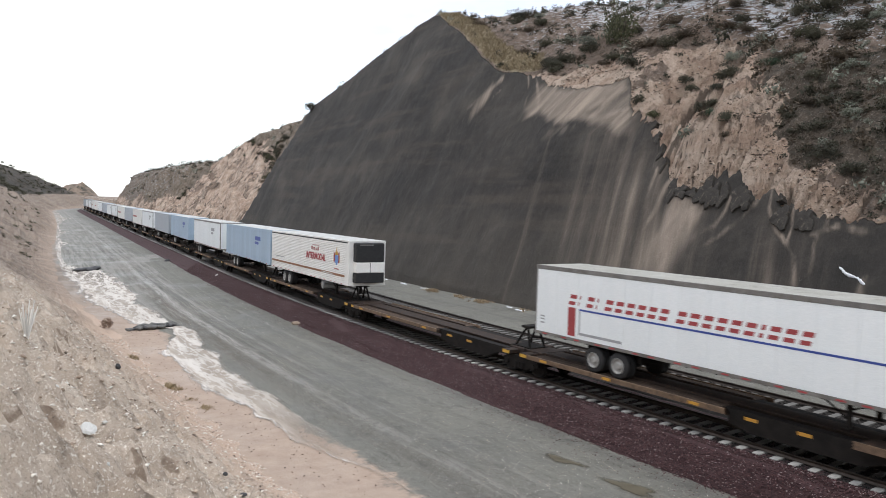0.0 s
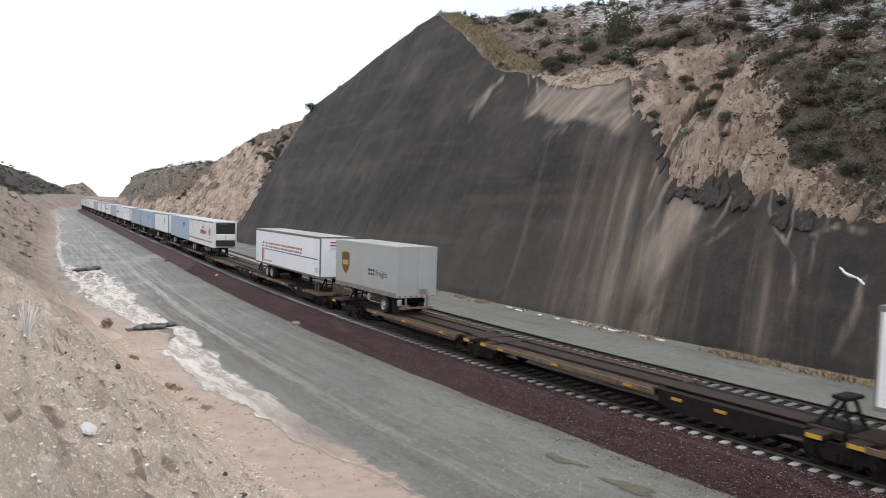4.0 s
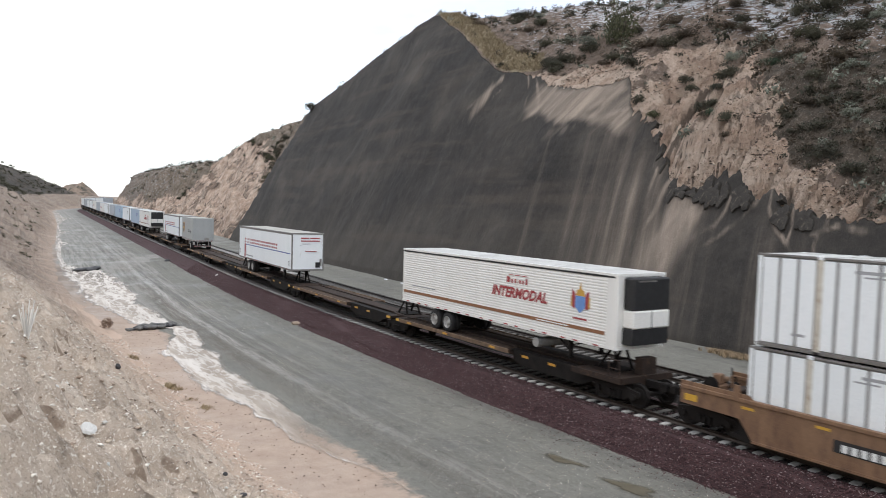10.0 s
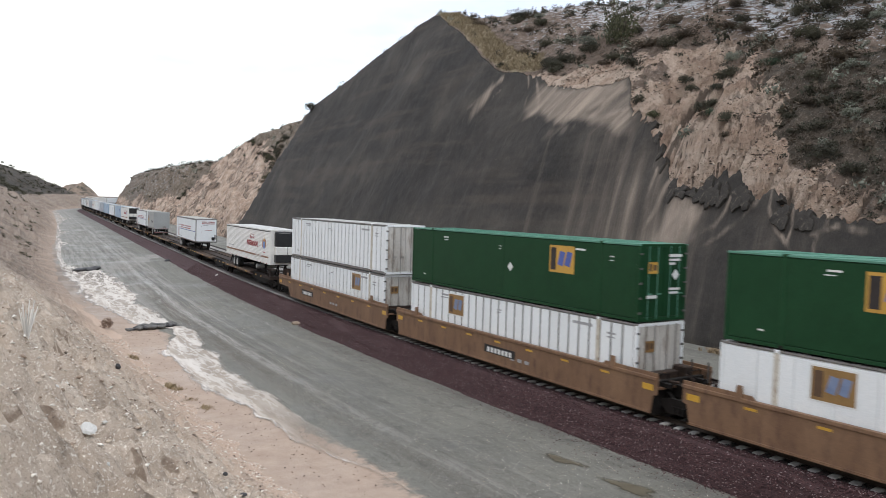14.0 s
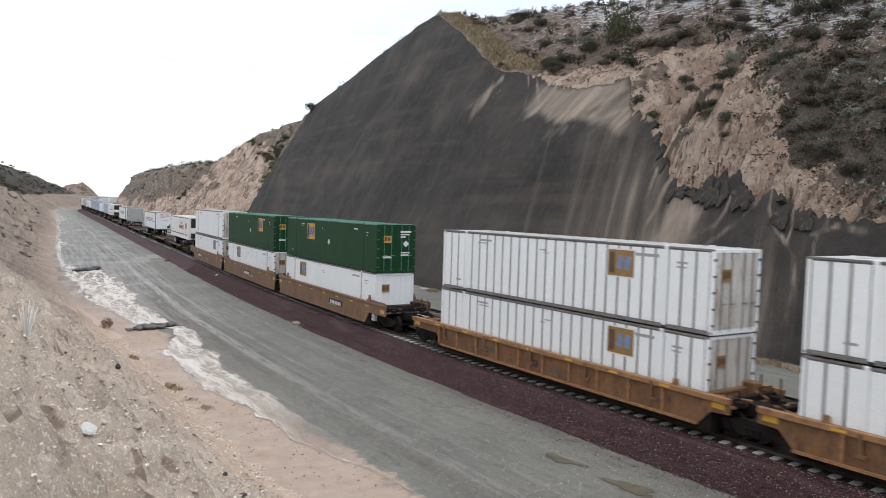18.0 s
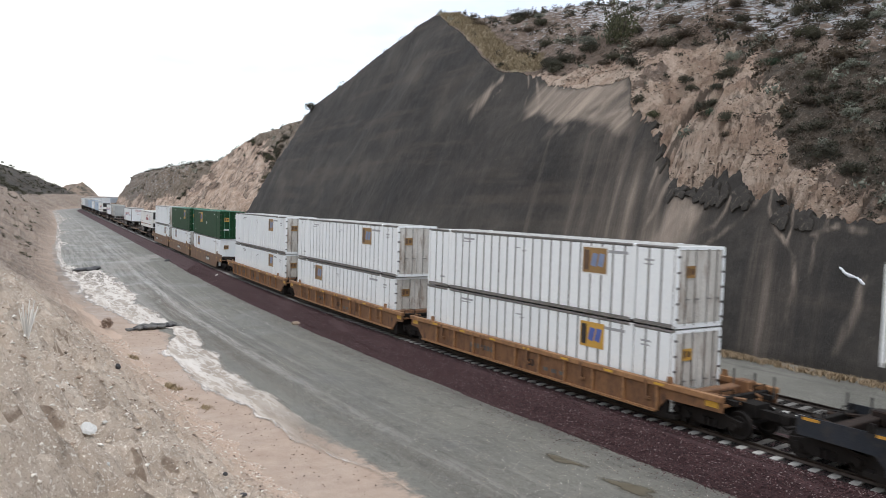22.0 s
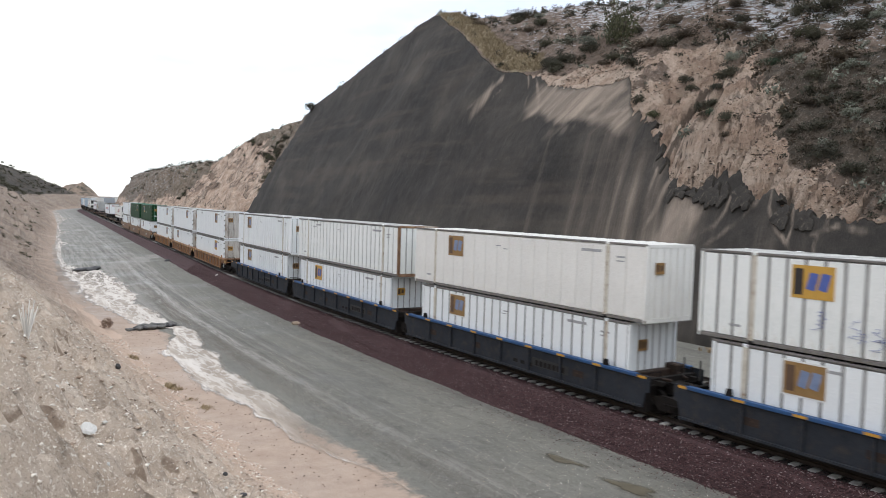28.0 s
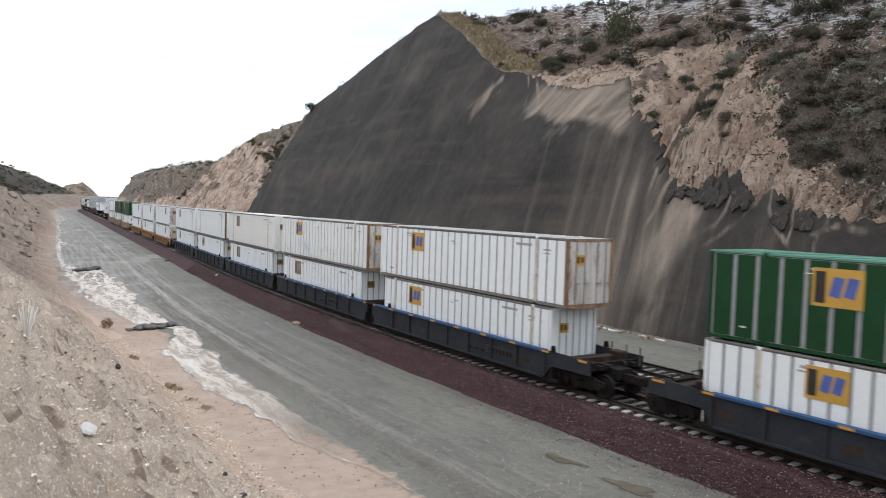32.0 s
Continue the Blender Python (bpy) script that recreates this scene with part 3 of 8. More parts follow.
def road_material():
    m, n, l, b = nodes_of("wet_gravel_road", 0.7)
    a1 = noise_tex(n, l, 0.22, 8, 0.65)
    rut = streaks(n, l, 0.02, 1.1, 7, 0.62)
    rut2 = streaks(n, l, 0.05, 2.6, 6, 0.65)
    fine = noise_tex(n, l, 30.0, 4, 0.75)
    d1, r1 = cells(n, l, 22.0)
    col = ramp(n, l, a1, [(0.3, (0.130, 0.128, 0.108)), (0.7, (0.195, 0.190, 0.162))])
    col = mix(n, l, calc(n, l, "MULTIPLY", soft_step(n, l, rut, 0.48, 0.66), 0.5), col, (0.085, 0.081, 0.074))
    col = mix(n, l, calc(n, l, "MULTIPLY", soft_step(n, l, rut2, 0.52, 0.70), 0.3), col, (0.22, 0.21, 0.19))
    patch = noise_tex(n, l, 0.55, 7, 0.68)
    col = mix(n, l, calc(n, l, "MULTIPLY", soft_step(n, l, patch, 0.54, 0.68), 0.4), col, (0.088, 0.086, 0.078))
    # dried silt swept along the ruts
    pale = calc(n, l, "ADD", calc(n, l, "MULTIPLY", streaks(n, l, 0.07, 2.0, 7, 0.7), 0.75), calc(n, l, "MULTIPLY", attr(n, "silt"), 0.22))
    col = mix(n, l, calc(n, l, "MULTIPLY", soft_step(n, l, pale, 0.54, 0.64), 0.38), col, (0.40, 0.37, 0.34))
    # wheel tracks along the road, broken up, and a dark gravel margin by the stream
    wob = calc(n, l, "ADD", attr(n, "rise"), calc(n, l, "MULTIPLY", streaks(n, l, 0.05, 0.1, 3, 0.5), 0.7))
    torn = calc(n, l, "MULTIPLY", soft_step(n, l, streaks(n, l, 0.35, 3.0, 7, 0.72), 0.40, 0.56), calc(n, l, "ADD", calc(n, l, "MULTIPLY", soft_step(n, l, attr(n, "run"), 28.0, 44.0), 0.65), 0.35))
    torn = calc(n, l, "MULTIPLY", torn, calc(n, l, "ADD", calc(n, l, "MULTIPLY", soft_step(n, l, attr(n, "run"), 120.0, 55.0), 0.6), 0.4))
    for at, wide, tone, much in ((-8.95, 0.75, (0.115, 0.098, 0.080), 0.75), (-8.15, 0.42, (0.42, 0.40, 0.375), 0.75), (-7.65, 0.20, (0.085, 0.080, 0.074), 0.7), (-7.15, 0.30, (0.105, 0.098, 0.090), 0.65), (-6.8, 0.14, (0.31, 0.295, 0.275), 0.6), (-6.35, 0.18, (0.095, 0.09, 0.083), 0.6), (-4.75, 0.22, (0.105, 0.10, 0.09), 0.5), (-4.4, 0.16, (0.26, 0.25, 0.225), 0.5)):
        lane = soft_step(n, l, calc(n, l, "ABSOLUTE", calc(n, l, "SUBTRACT", wob, at), 0.0), wide, wide * 0.35)
        col = mix(n, l, calc(n, l, "MULTIPLY", calc(n, l, "MULTIPLY", lane, torn), much), col, tone)
    close = soft_step(n, l, attr(n, "run"), 60.0, 30.0)
    for sx, sy, tone in ((0.45, 1.7, (0.070, 0.066, 0.059)), (1.6, 2.6, (0.26, 0.245, 0.215)), (2.6, 4.0, (0.066, 0.062, 0.055))):
        col = mix(n, l, calc(n, l, "MULTIPLY", soft_step(n, l, streaks(n, l, sx, sy, 7, 0.72), 0.53, 0.66), calc(n, l, "MULTIPLY", close, 0.5)), col, tone)
    near = soft_step(n, l, d1, 0.42, 0.30)
    col = mix(n, l, calc(n, l, "MULTIPLY", near, soft_step(n, l, r1, 0.86, 0.92)), col, (0.33, 0.31, 0.285))
    col = mix(n, l, calc(n, l, "MULTIPLY", near, soft_step(n, l, r1, 0.18, 0.10)), col, (0.06, 0.056, 0.05))
    col = mix(n, l, calc(n, l, "MULTIPLY", soft_step(n, l, fine, 0.55, 0.75), 0.3), col, (0.28, 0.265, 0.24))
    col = mix(n, l, edge_mask(n, l, "mud", 2.6, 1.0, 0.36, 0.70), col, ramp(n, l, noise_tex(n, l, 1.3, 7, 0.7), [(0.3, (0.355, 0.262, 0.200)), (0.7, (0.46, 0.355, 0.280))]))
    far_mud = calc(n, l, "MULTIPLY", edge_mask(n, l, "mud", 0.8, 0.8), soft_step(n, l, attr(n, "run"), 45.0, 80.0))
    col = mix(n, l, far_mud, col, ramp(n, l, streaks(n, l, 0.12, 0.8, 7, 0.7), [(0.35, (0.16, 0.124, 0.098)), (0.65, (0.30, 0.24, 0.19))]))
    l.new(col, b.inputs["Base Color"])
    r = calc(n, l, "MULTIPLY_ADD", soft_step(n, l, a1, 0.35, 0.6), 0.35)
    r.node.inputs[2].default_value = 0.5
    l.new(r, b.inputs["Roughness"])
    bump(n, l, b, calc(n, l, "ADD", fine, noise_tex(n, l, 5.0, 6, 0.7)), 0.7, 0.03)
    return m


M["hill"] = hill_material()
M["sand"] = sand_material()
M["road"] = road_material()
M["far_hill"] = grainy("far_brushy_hill", (0.16, 0.12, 0.095), (0.28, 0.215, 0.165), 0.06, 0.95, 0.4, 0.6, 0.5, dirt=(0.06, 0.055, 0.042), dirt_at=(0.45, 0.6))

FOOT, WALL_RISE = 13.5, 2.05


def hill_surface(s, off):
    """Height and masks of the cutting's far side: a natural hill, cut by a steep sprayed face."""
    zc = lerp(s, (-60, 4), (10, 6.8), (19, 7.2), (22.7, 7.7), (25, 8.6), (27, 9.6), (29, 10.6), (31, 11.6), (33, 12.6), (35, 13.2), (37.7, 13.4), (39.2, 14),
              (40.8, 14.6), (41.6, 15.6), (42.6, 17.2), (43.4, 18.3), (44.5, 17.9), (48, 18.1), (52, 18.4), (55, 18.8), (57, 19.8), (60, 20.4), (65, 21.6), (79, 28.1), (93.5, 34.4), (112, 30.6), (131, 25.8), (142, 25), (165, 29), (188, 29.3), (219, 26.2), (239, 23), (260, 19), (288, 17.6), (330, 16.4), (370, 16.6), (400, 15.8), (414, 13.5), (430, 8), (600, 7))
    low = np.clip((s - 14) / 3, 0, 1) * np.clip((42 - s) / 3, 0, 1)
    zc = zc + low * 0.7 * fbm(s * 0.7, s * 0 + 6.6, 4, 0.6) + 0.7 * fbm(s * 0.16, s * 0 + 3.3, 4) * np.where(s < 60, 0.35, 1.0) + 2.0 * fbm(s * 0.05, s * 0 + 9.1, 4) * (s > 150)
    g = lerp(s, (0, 0.80), (35, 0.74), (50, 0.66), (62, 0.60), (78, 0.42), (90, 0.25), (98, 0.05), (112, -0.05), (140, -0.1), (190, 0.1), (300, 0.2))
    cap = lerp(s, (20, 52), (45, 40), (55, 36), (61, 33.9), (70, 33.7), (75, 35.2), (80, 36), (100, 37.0), (140, 34), (200, 36), (300, 34))
    edge = 147.0 - 0.95 * (off - FOOT) + 1.2 * fbm(off * 0.3, off * 0 + 1.7, 3)
    laid = np.clip((s - edge) / 2.5, 0, 1)
    rough = fbm(s * 0.11, off * 0.11, 5)
    wall = -0.3 + (off - FOOT - 0.5 * fbm(s * 0.07, off * 0.2, 3) - 0.16 * fbm(s * 0.35, off * 0.5, 3)) * WALL_RISE
    spur = np.clip((s - 265) / 40, 0, 1)
    rise2 = 1.28 + 0.55 * spur
    foot2 = 16.5 - 4.0 * spur
    back = -0.3 + (off - foot2 + 2.6 * fbm(s * 0.06, off * 0.04, 4) + 1.6 * fbm(s * 0.16, off * 0.3, 4) + 1.3 * fbm(s * 0.4, off * 0.6, 3) - 2.6 * (np.abs(fbm(s * 0.09 + 0.05 * off, off * 0.10, 4, 0.6)) - 0.2)) * rise2
    cutz = wall * (1 - laid) + back * laid
    offc = FOOT + (zc + 0.3) / WALL_RISE * (1 - laid) + laid * (foot2 - FOOT + (zc + 0.3) / rise2)
    up = off - offc
    nat = zc + g * up
    nat = nat + (1.6 * rough) * np.clip(up / 5, 0.12, 1)
    nat = np.where(nat > cap - 4, cap - 4 * np.exp(-(nat - cap + 4) / 4), nat)
    above = nat - zc
    soil_h = lerp(s, (8, 0.2), (16, 0.4), (20, 0.6), (23, 1.1), (26, 1.9), (28, 2.5), (29.6, 3.2), (31.5, 4.0), (33.3, 4.7), (36, 5.8), (38.2, 6.4), (40.5, 7.6), (41.4, 6.6), (42.2, 4.6), (43.3, 2.4), (45, 2.1), (48, 2.5), (51, 2.8), (55, 1.3), (57, 0.4), (60, -1.5))
    soil = np.clip(0.5 + (soil_h - above + 1.6 * fbm(s * 0.5, off * 0.5, 4, 0.6)) / 2.0, 0, 1) * (s < 66)
    soil = soil * np.clip(1.15 - 2.0 * np.clip(fbm(s * 0.28 + 4.4, off * 0.28, 4) - 0.16, 0, 1), 0, 1)
    # the bare earth is fluted: rounded ribs with sharp creases between them, deepest over the broken crust
    flute = np.clip((s - 27) / 4, 0.25, 1) * np.clip((43 - s) / 2, 0.3, 1) * np.clip(1.5 - above / 6, 0.35, 1)
    warp = 0.7 * fbm(s * 0.22, off * 0.25, 3) + 0.16 * off
    rib = fbm(s * 0.62 + warp, off * 0.10, 3, 0.5)
    rib2 = fbm(s * 1.7 + 2 * warp, off * 0.30 + 3, 3, 0.55)
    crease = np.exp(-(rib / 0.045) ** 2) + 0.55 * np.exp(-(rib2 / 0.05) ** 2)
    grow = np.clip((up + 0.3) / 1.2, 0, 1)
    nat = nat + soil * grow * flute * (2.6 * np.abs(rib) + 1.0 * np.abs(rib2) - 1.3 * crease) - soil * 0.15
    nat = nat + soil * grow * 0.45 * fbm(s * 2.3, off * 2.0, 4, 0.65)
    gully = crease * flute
    nat = nat + np.clip(up / 3, 0, 1) * (1 - soil) * 0.5 * fbm(s * 0.55, off * 0.55, 4, 0.6)
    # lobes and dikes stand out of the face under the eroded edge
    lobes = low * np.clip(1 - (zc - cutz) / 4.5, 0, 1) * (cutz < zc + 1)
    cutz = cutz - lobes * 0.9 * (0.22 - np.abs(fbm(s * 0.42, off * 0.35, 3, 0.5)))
    # where the crust has fallen off, the steep earth behind it is fluted from top to bottom
    torn_at = lerp(s, (19, 90), (20.5, 7.6), (22.7, 7.5), (25, 8.0), (27.2, 8.7), (28.6, 9.3), (30.4, 9.9), (31.2, 9.2), (31.5, 8.5), (33.6, 8.3), (34.2, 9.3), (35.2, 10.2), (35.9, 11), (37.7, 12.9), (38.6, 13.6), (39.2, 90))
    torn_at = torn_at + 0.9 * fbm(s * 1.1, s * 0 + 4.1, 3, 0.6)
    torn = np.clip((cutz - torn_at) / 0.35 + 0.5 * fbm(s * 1.5, off * 2, 3), 0, 1)
    slot = fbm(s * 0.75 + 0.12 * cutz, cutz * 0.07 + 2, 3, 0.5)
    slot2 = fbm(s * 2.1 + 0.2 * cutz, cutz * 0.16 + 7, 3, 0.55)
    chasm = np.exp(-(slot / 0.05) ** 2) + 0.6 * np.exp(-(slot2 / 0.06) ** 2)
    cutz = cutz - torn * WALL_RISE * (0.40 + 0.65 * chasm - 1.1 * np.abs(slot) - 0.4 * np.abs(slot2))
    rel = cutz - nat
    z = np.minimum(cutz, nat)
    cut = np.clip(0.5 - rel / 0.9, 0, 1) * (1 - laid)
    cut = cut * (1 - torn)
    soil = np.maximum(soil, torn * np.clip(0.5 - rel / 0.6, 0, 1))
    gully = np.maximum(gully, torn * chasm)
    soil = np.maximum(soil, laid * np.clip(0.5 - rel / 3.0, 0, 1))
    soil = np.where(laid > 0.5, soil * np.clip((lerp(s, (145, 8), (158, 13), (165, 15), (181, 20), (200, 23), (217, 25.5), (240, 40)) + 3 * fbm(s * 0.12, off * 0.2, 4) - z) / 1.5, 0, 1), soil)
    soil = np.where(s > 255, soil * np.clip((6.5 - z + 9 * fbm(s * 0.05, off * 0.1, 4)) / 5 + np.clip((268 - s) / 10, 0, 1) + 0.42, 0, 1), soil)
    shelf = np.clip((s - 39.5) / 3, 0, 1) * np.clip((58.5 - s) / 3, 0, 1) * np.clip((z - (14.0 + 0.16 * (s - 48)) + 1.2 * fbm(s * 0.3, z * 0.2, 3)) / 1.2, 0, 1)
    spill = shelf * 0.8 + np.exp(-((s - 39 - 0.22 * z) / 9) ** 2) * 0.36 + np.exp(-((s - 24 - 0.22 * z) / 8) ** 2) * 0.31
    spill = spill + 0.75 * np.exp(-((s - 33.8 + 0.2 * z) / 1.5) ** 2) * np.exp(-((z - 6.0) / 2.6) ** 2) + 0.85 * np.exp(-((s - 66.5 + 0.35 * (z - 18)) / 1.3) ** 2) * np.exp(-((z - 18.3) / 2.4) ** 2)
    spill = np.clip(spill, 0, 1)
    straw = np.clip(1.1 - np.abs(up - 1.6) / 2.4, 0, 1) * np.clip((s - 57) / 5, 0, 1) * np.clip((97 - s) / 6, 0, 1)
    snow = np.clip((up - 3) / 10, 0, 1) * np.clip((110 - s) / 20, 0, 1) * np.clip((z - 13) / 9, 0.0, 1) + 0.62 * np.clip((s - 250) / 30, 0, 1)
    snow = np.maximum(snow, 0.66 * np.clip((s - 52) / 8, 0, 1) * np.clip((100 - s) / 8, 0, 1) * np.clip((up - 2) / 3, 0, 1))
    z = z - 0.5 * (off < FOOT + 0.1)
    return z, {"cut": cut, "soil": soil, "spill": spill * cut, "straw": straw, "snow": snow, "laid": laid, "rill_shade": np.clip(soil * gully, 0, 1) * (s < 66), "vein": lobes * cut * np.clip((zc - z + 0.4) / 1.0, 0, 1), "thick": np.clip((40 - s) / 8, 0, 1) * np.clip(up / 4, 0, 1) * np.clip((20 - z) / 3, 0.15, 1)}


hs = np.concatenate([np.arange(-60, 8, 4.0), np.arange(8, 16, 0.4), np.arange(16, 62, 0.15), np.arange(62, 100, 0.4), np.arange(100, 150, 1.0), np.arange(150, 300, 0.8), np.arange(300, 640, 6.0)])
ho = np.concatenate([np.arange(12.9, 24, 0.1), np.arange(24, 34, 0.22), np.arange(34, 60, 0.6), np.arange(60, 100, 2.0), np.arange(100, 420, 16.0)])
hS, hO = np.meshgrid(hs, ho, indexing="ij")
hZ, hM = hill_surface(hS, hO)


def washed(s, z, knots, w0, w1, fade=0.0, much=1.0):
    """A run of silt down the face: a band through knots (s, z), its half-width from w0 to w1, thinning out towards its end by fade."""
    best = np.zeros_like(s)
    s = s + 0.30 * fbm(s * 0.6, z * 0.5, 3) + 0.10 * fbm(s * 2.2, z * 1.2, 3)
    n = len(knots) - 1
    for k in range(n):
        (a, b), (c, d) = knots[k], knots[k + 1]
        ds, dz = c - a, d - b
        q = np.clip(((s - a) * ds + (z - b) * dz) / (ds * ds + dz * dz), 0, 1)
        far = np.sqrt((s - a - q * ds) ** 2 + (z - b - q * dz) ** 2)
        p = (k + q) / n
        best = np.maximum(best, np.exp(-(far / (w0 + (w1 - w0) * p)) ** 2) * (1 - fade * p))
    return much * best * np.clip(0.75 + 1.3 * fbm(s * 0.9, z * 0.35, 4, 0.6), 0.15, 1)


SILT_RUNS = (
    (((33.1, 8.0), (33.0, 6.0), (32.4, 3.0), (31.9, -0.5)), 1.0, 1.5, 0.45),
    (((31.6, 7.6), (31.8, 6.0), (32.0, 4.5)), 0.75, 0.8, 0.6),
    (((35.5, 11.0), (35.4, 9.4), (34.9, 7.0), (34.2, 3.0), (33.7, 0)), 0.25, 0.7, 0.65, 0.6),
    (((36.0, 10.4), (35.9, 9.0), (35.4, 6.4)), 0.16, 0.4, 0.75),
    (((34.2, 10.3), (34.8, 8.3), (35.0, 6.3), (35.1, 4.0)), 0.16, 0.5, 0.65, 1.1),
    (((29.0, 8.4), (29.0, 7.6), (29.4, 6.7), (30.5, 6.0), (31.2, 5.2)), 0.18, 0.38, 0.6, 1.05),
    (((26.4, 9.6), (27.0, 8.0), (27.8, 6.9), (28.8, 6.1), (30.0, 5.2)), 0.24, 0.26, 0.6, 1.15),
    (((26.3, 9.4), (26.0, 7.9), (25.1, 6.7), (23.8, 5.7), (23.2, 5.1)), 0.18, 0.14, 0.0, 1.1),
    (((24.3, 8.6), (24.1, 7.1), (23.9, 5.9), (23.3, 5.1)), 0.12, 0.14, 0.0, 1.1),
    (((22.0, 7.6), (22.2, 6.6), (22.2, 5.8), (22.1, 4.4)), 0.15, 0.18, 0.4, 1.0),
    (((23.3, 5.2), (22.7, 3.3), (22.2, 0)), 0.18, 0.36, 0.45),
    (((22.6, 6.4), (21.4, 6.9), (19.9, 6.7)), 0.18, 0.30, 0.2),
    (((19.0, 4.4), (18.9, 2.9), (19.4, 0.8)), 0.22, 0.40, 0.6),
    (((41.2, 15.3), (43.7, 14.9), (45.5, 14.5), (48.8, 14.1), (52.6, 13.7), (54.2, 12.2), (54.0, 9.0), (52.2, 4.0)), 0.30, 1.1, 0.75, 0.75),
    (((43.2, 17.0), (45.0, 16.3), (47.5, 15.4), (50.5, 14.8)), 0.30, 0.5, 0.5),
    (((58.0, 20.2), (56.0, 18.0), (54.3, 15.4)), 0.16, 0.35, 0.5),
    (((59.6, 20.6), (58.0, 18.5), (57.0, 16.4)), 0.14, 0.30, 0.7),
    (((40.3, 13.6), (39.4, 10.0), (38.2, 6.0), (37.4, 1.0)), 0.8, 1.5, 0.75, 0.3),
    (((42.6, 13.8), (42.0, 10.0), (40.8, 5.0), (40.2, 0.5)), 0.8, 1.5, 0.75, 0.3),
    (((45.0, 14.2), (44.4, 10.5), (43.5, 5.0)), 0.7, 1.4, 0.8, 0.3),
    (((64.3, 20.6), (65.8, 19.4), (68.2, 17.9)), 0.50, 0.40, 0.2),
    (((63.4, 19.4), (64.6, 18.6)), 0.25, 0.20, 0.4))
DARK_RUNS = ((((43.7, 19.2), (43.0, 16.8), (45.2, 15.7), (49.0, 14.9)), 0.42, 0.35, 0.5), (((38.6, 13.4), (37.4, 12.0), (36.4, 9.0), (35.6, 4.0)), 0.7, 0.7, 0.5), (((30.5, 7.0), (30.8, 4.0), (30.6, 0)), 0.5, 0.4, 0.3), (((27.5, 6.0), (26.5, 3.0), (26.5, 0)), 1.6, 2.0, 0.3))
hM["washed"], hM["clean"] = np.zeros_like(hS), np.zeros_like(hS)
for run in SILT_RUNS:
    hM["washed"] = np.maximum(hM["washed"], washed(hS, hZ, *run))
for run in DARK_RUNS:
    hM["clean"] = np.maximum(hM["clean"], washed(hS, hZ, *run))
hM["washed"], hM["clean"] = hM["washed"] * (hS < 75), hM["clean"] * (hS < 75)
hM["run"] = hS - 0.22 * hZ + 1.3 * np.clip(hZ - 13.5, 0, 9) * np.clip((hS - 35) / 5, 0, 1) * np.clip((63 - hS) / 5, 0, 1)
hM["rise"], hM["fall"] = hZ * 1.0, hS - 0.22 * hZ
hX, hY, hZ = along(hS, hO, hZ)
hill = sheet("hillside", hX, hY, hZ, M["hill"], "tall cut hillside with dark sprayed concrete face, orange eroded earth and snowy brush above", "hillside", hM)


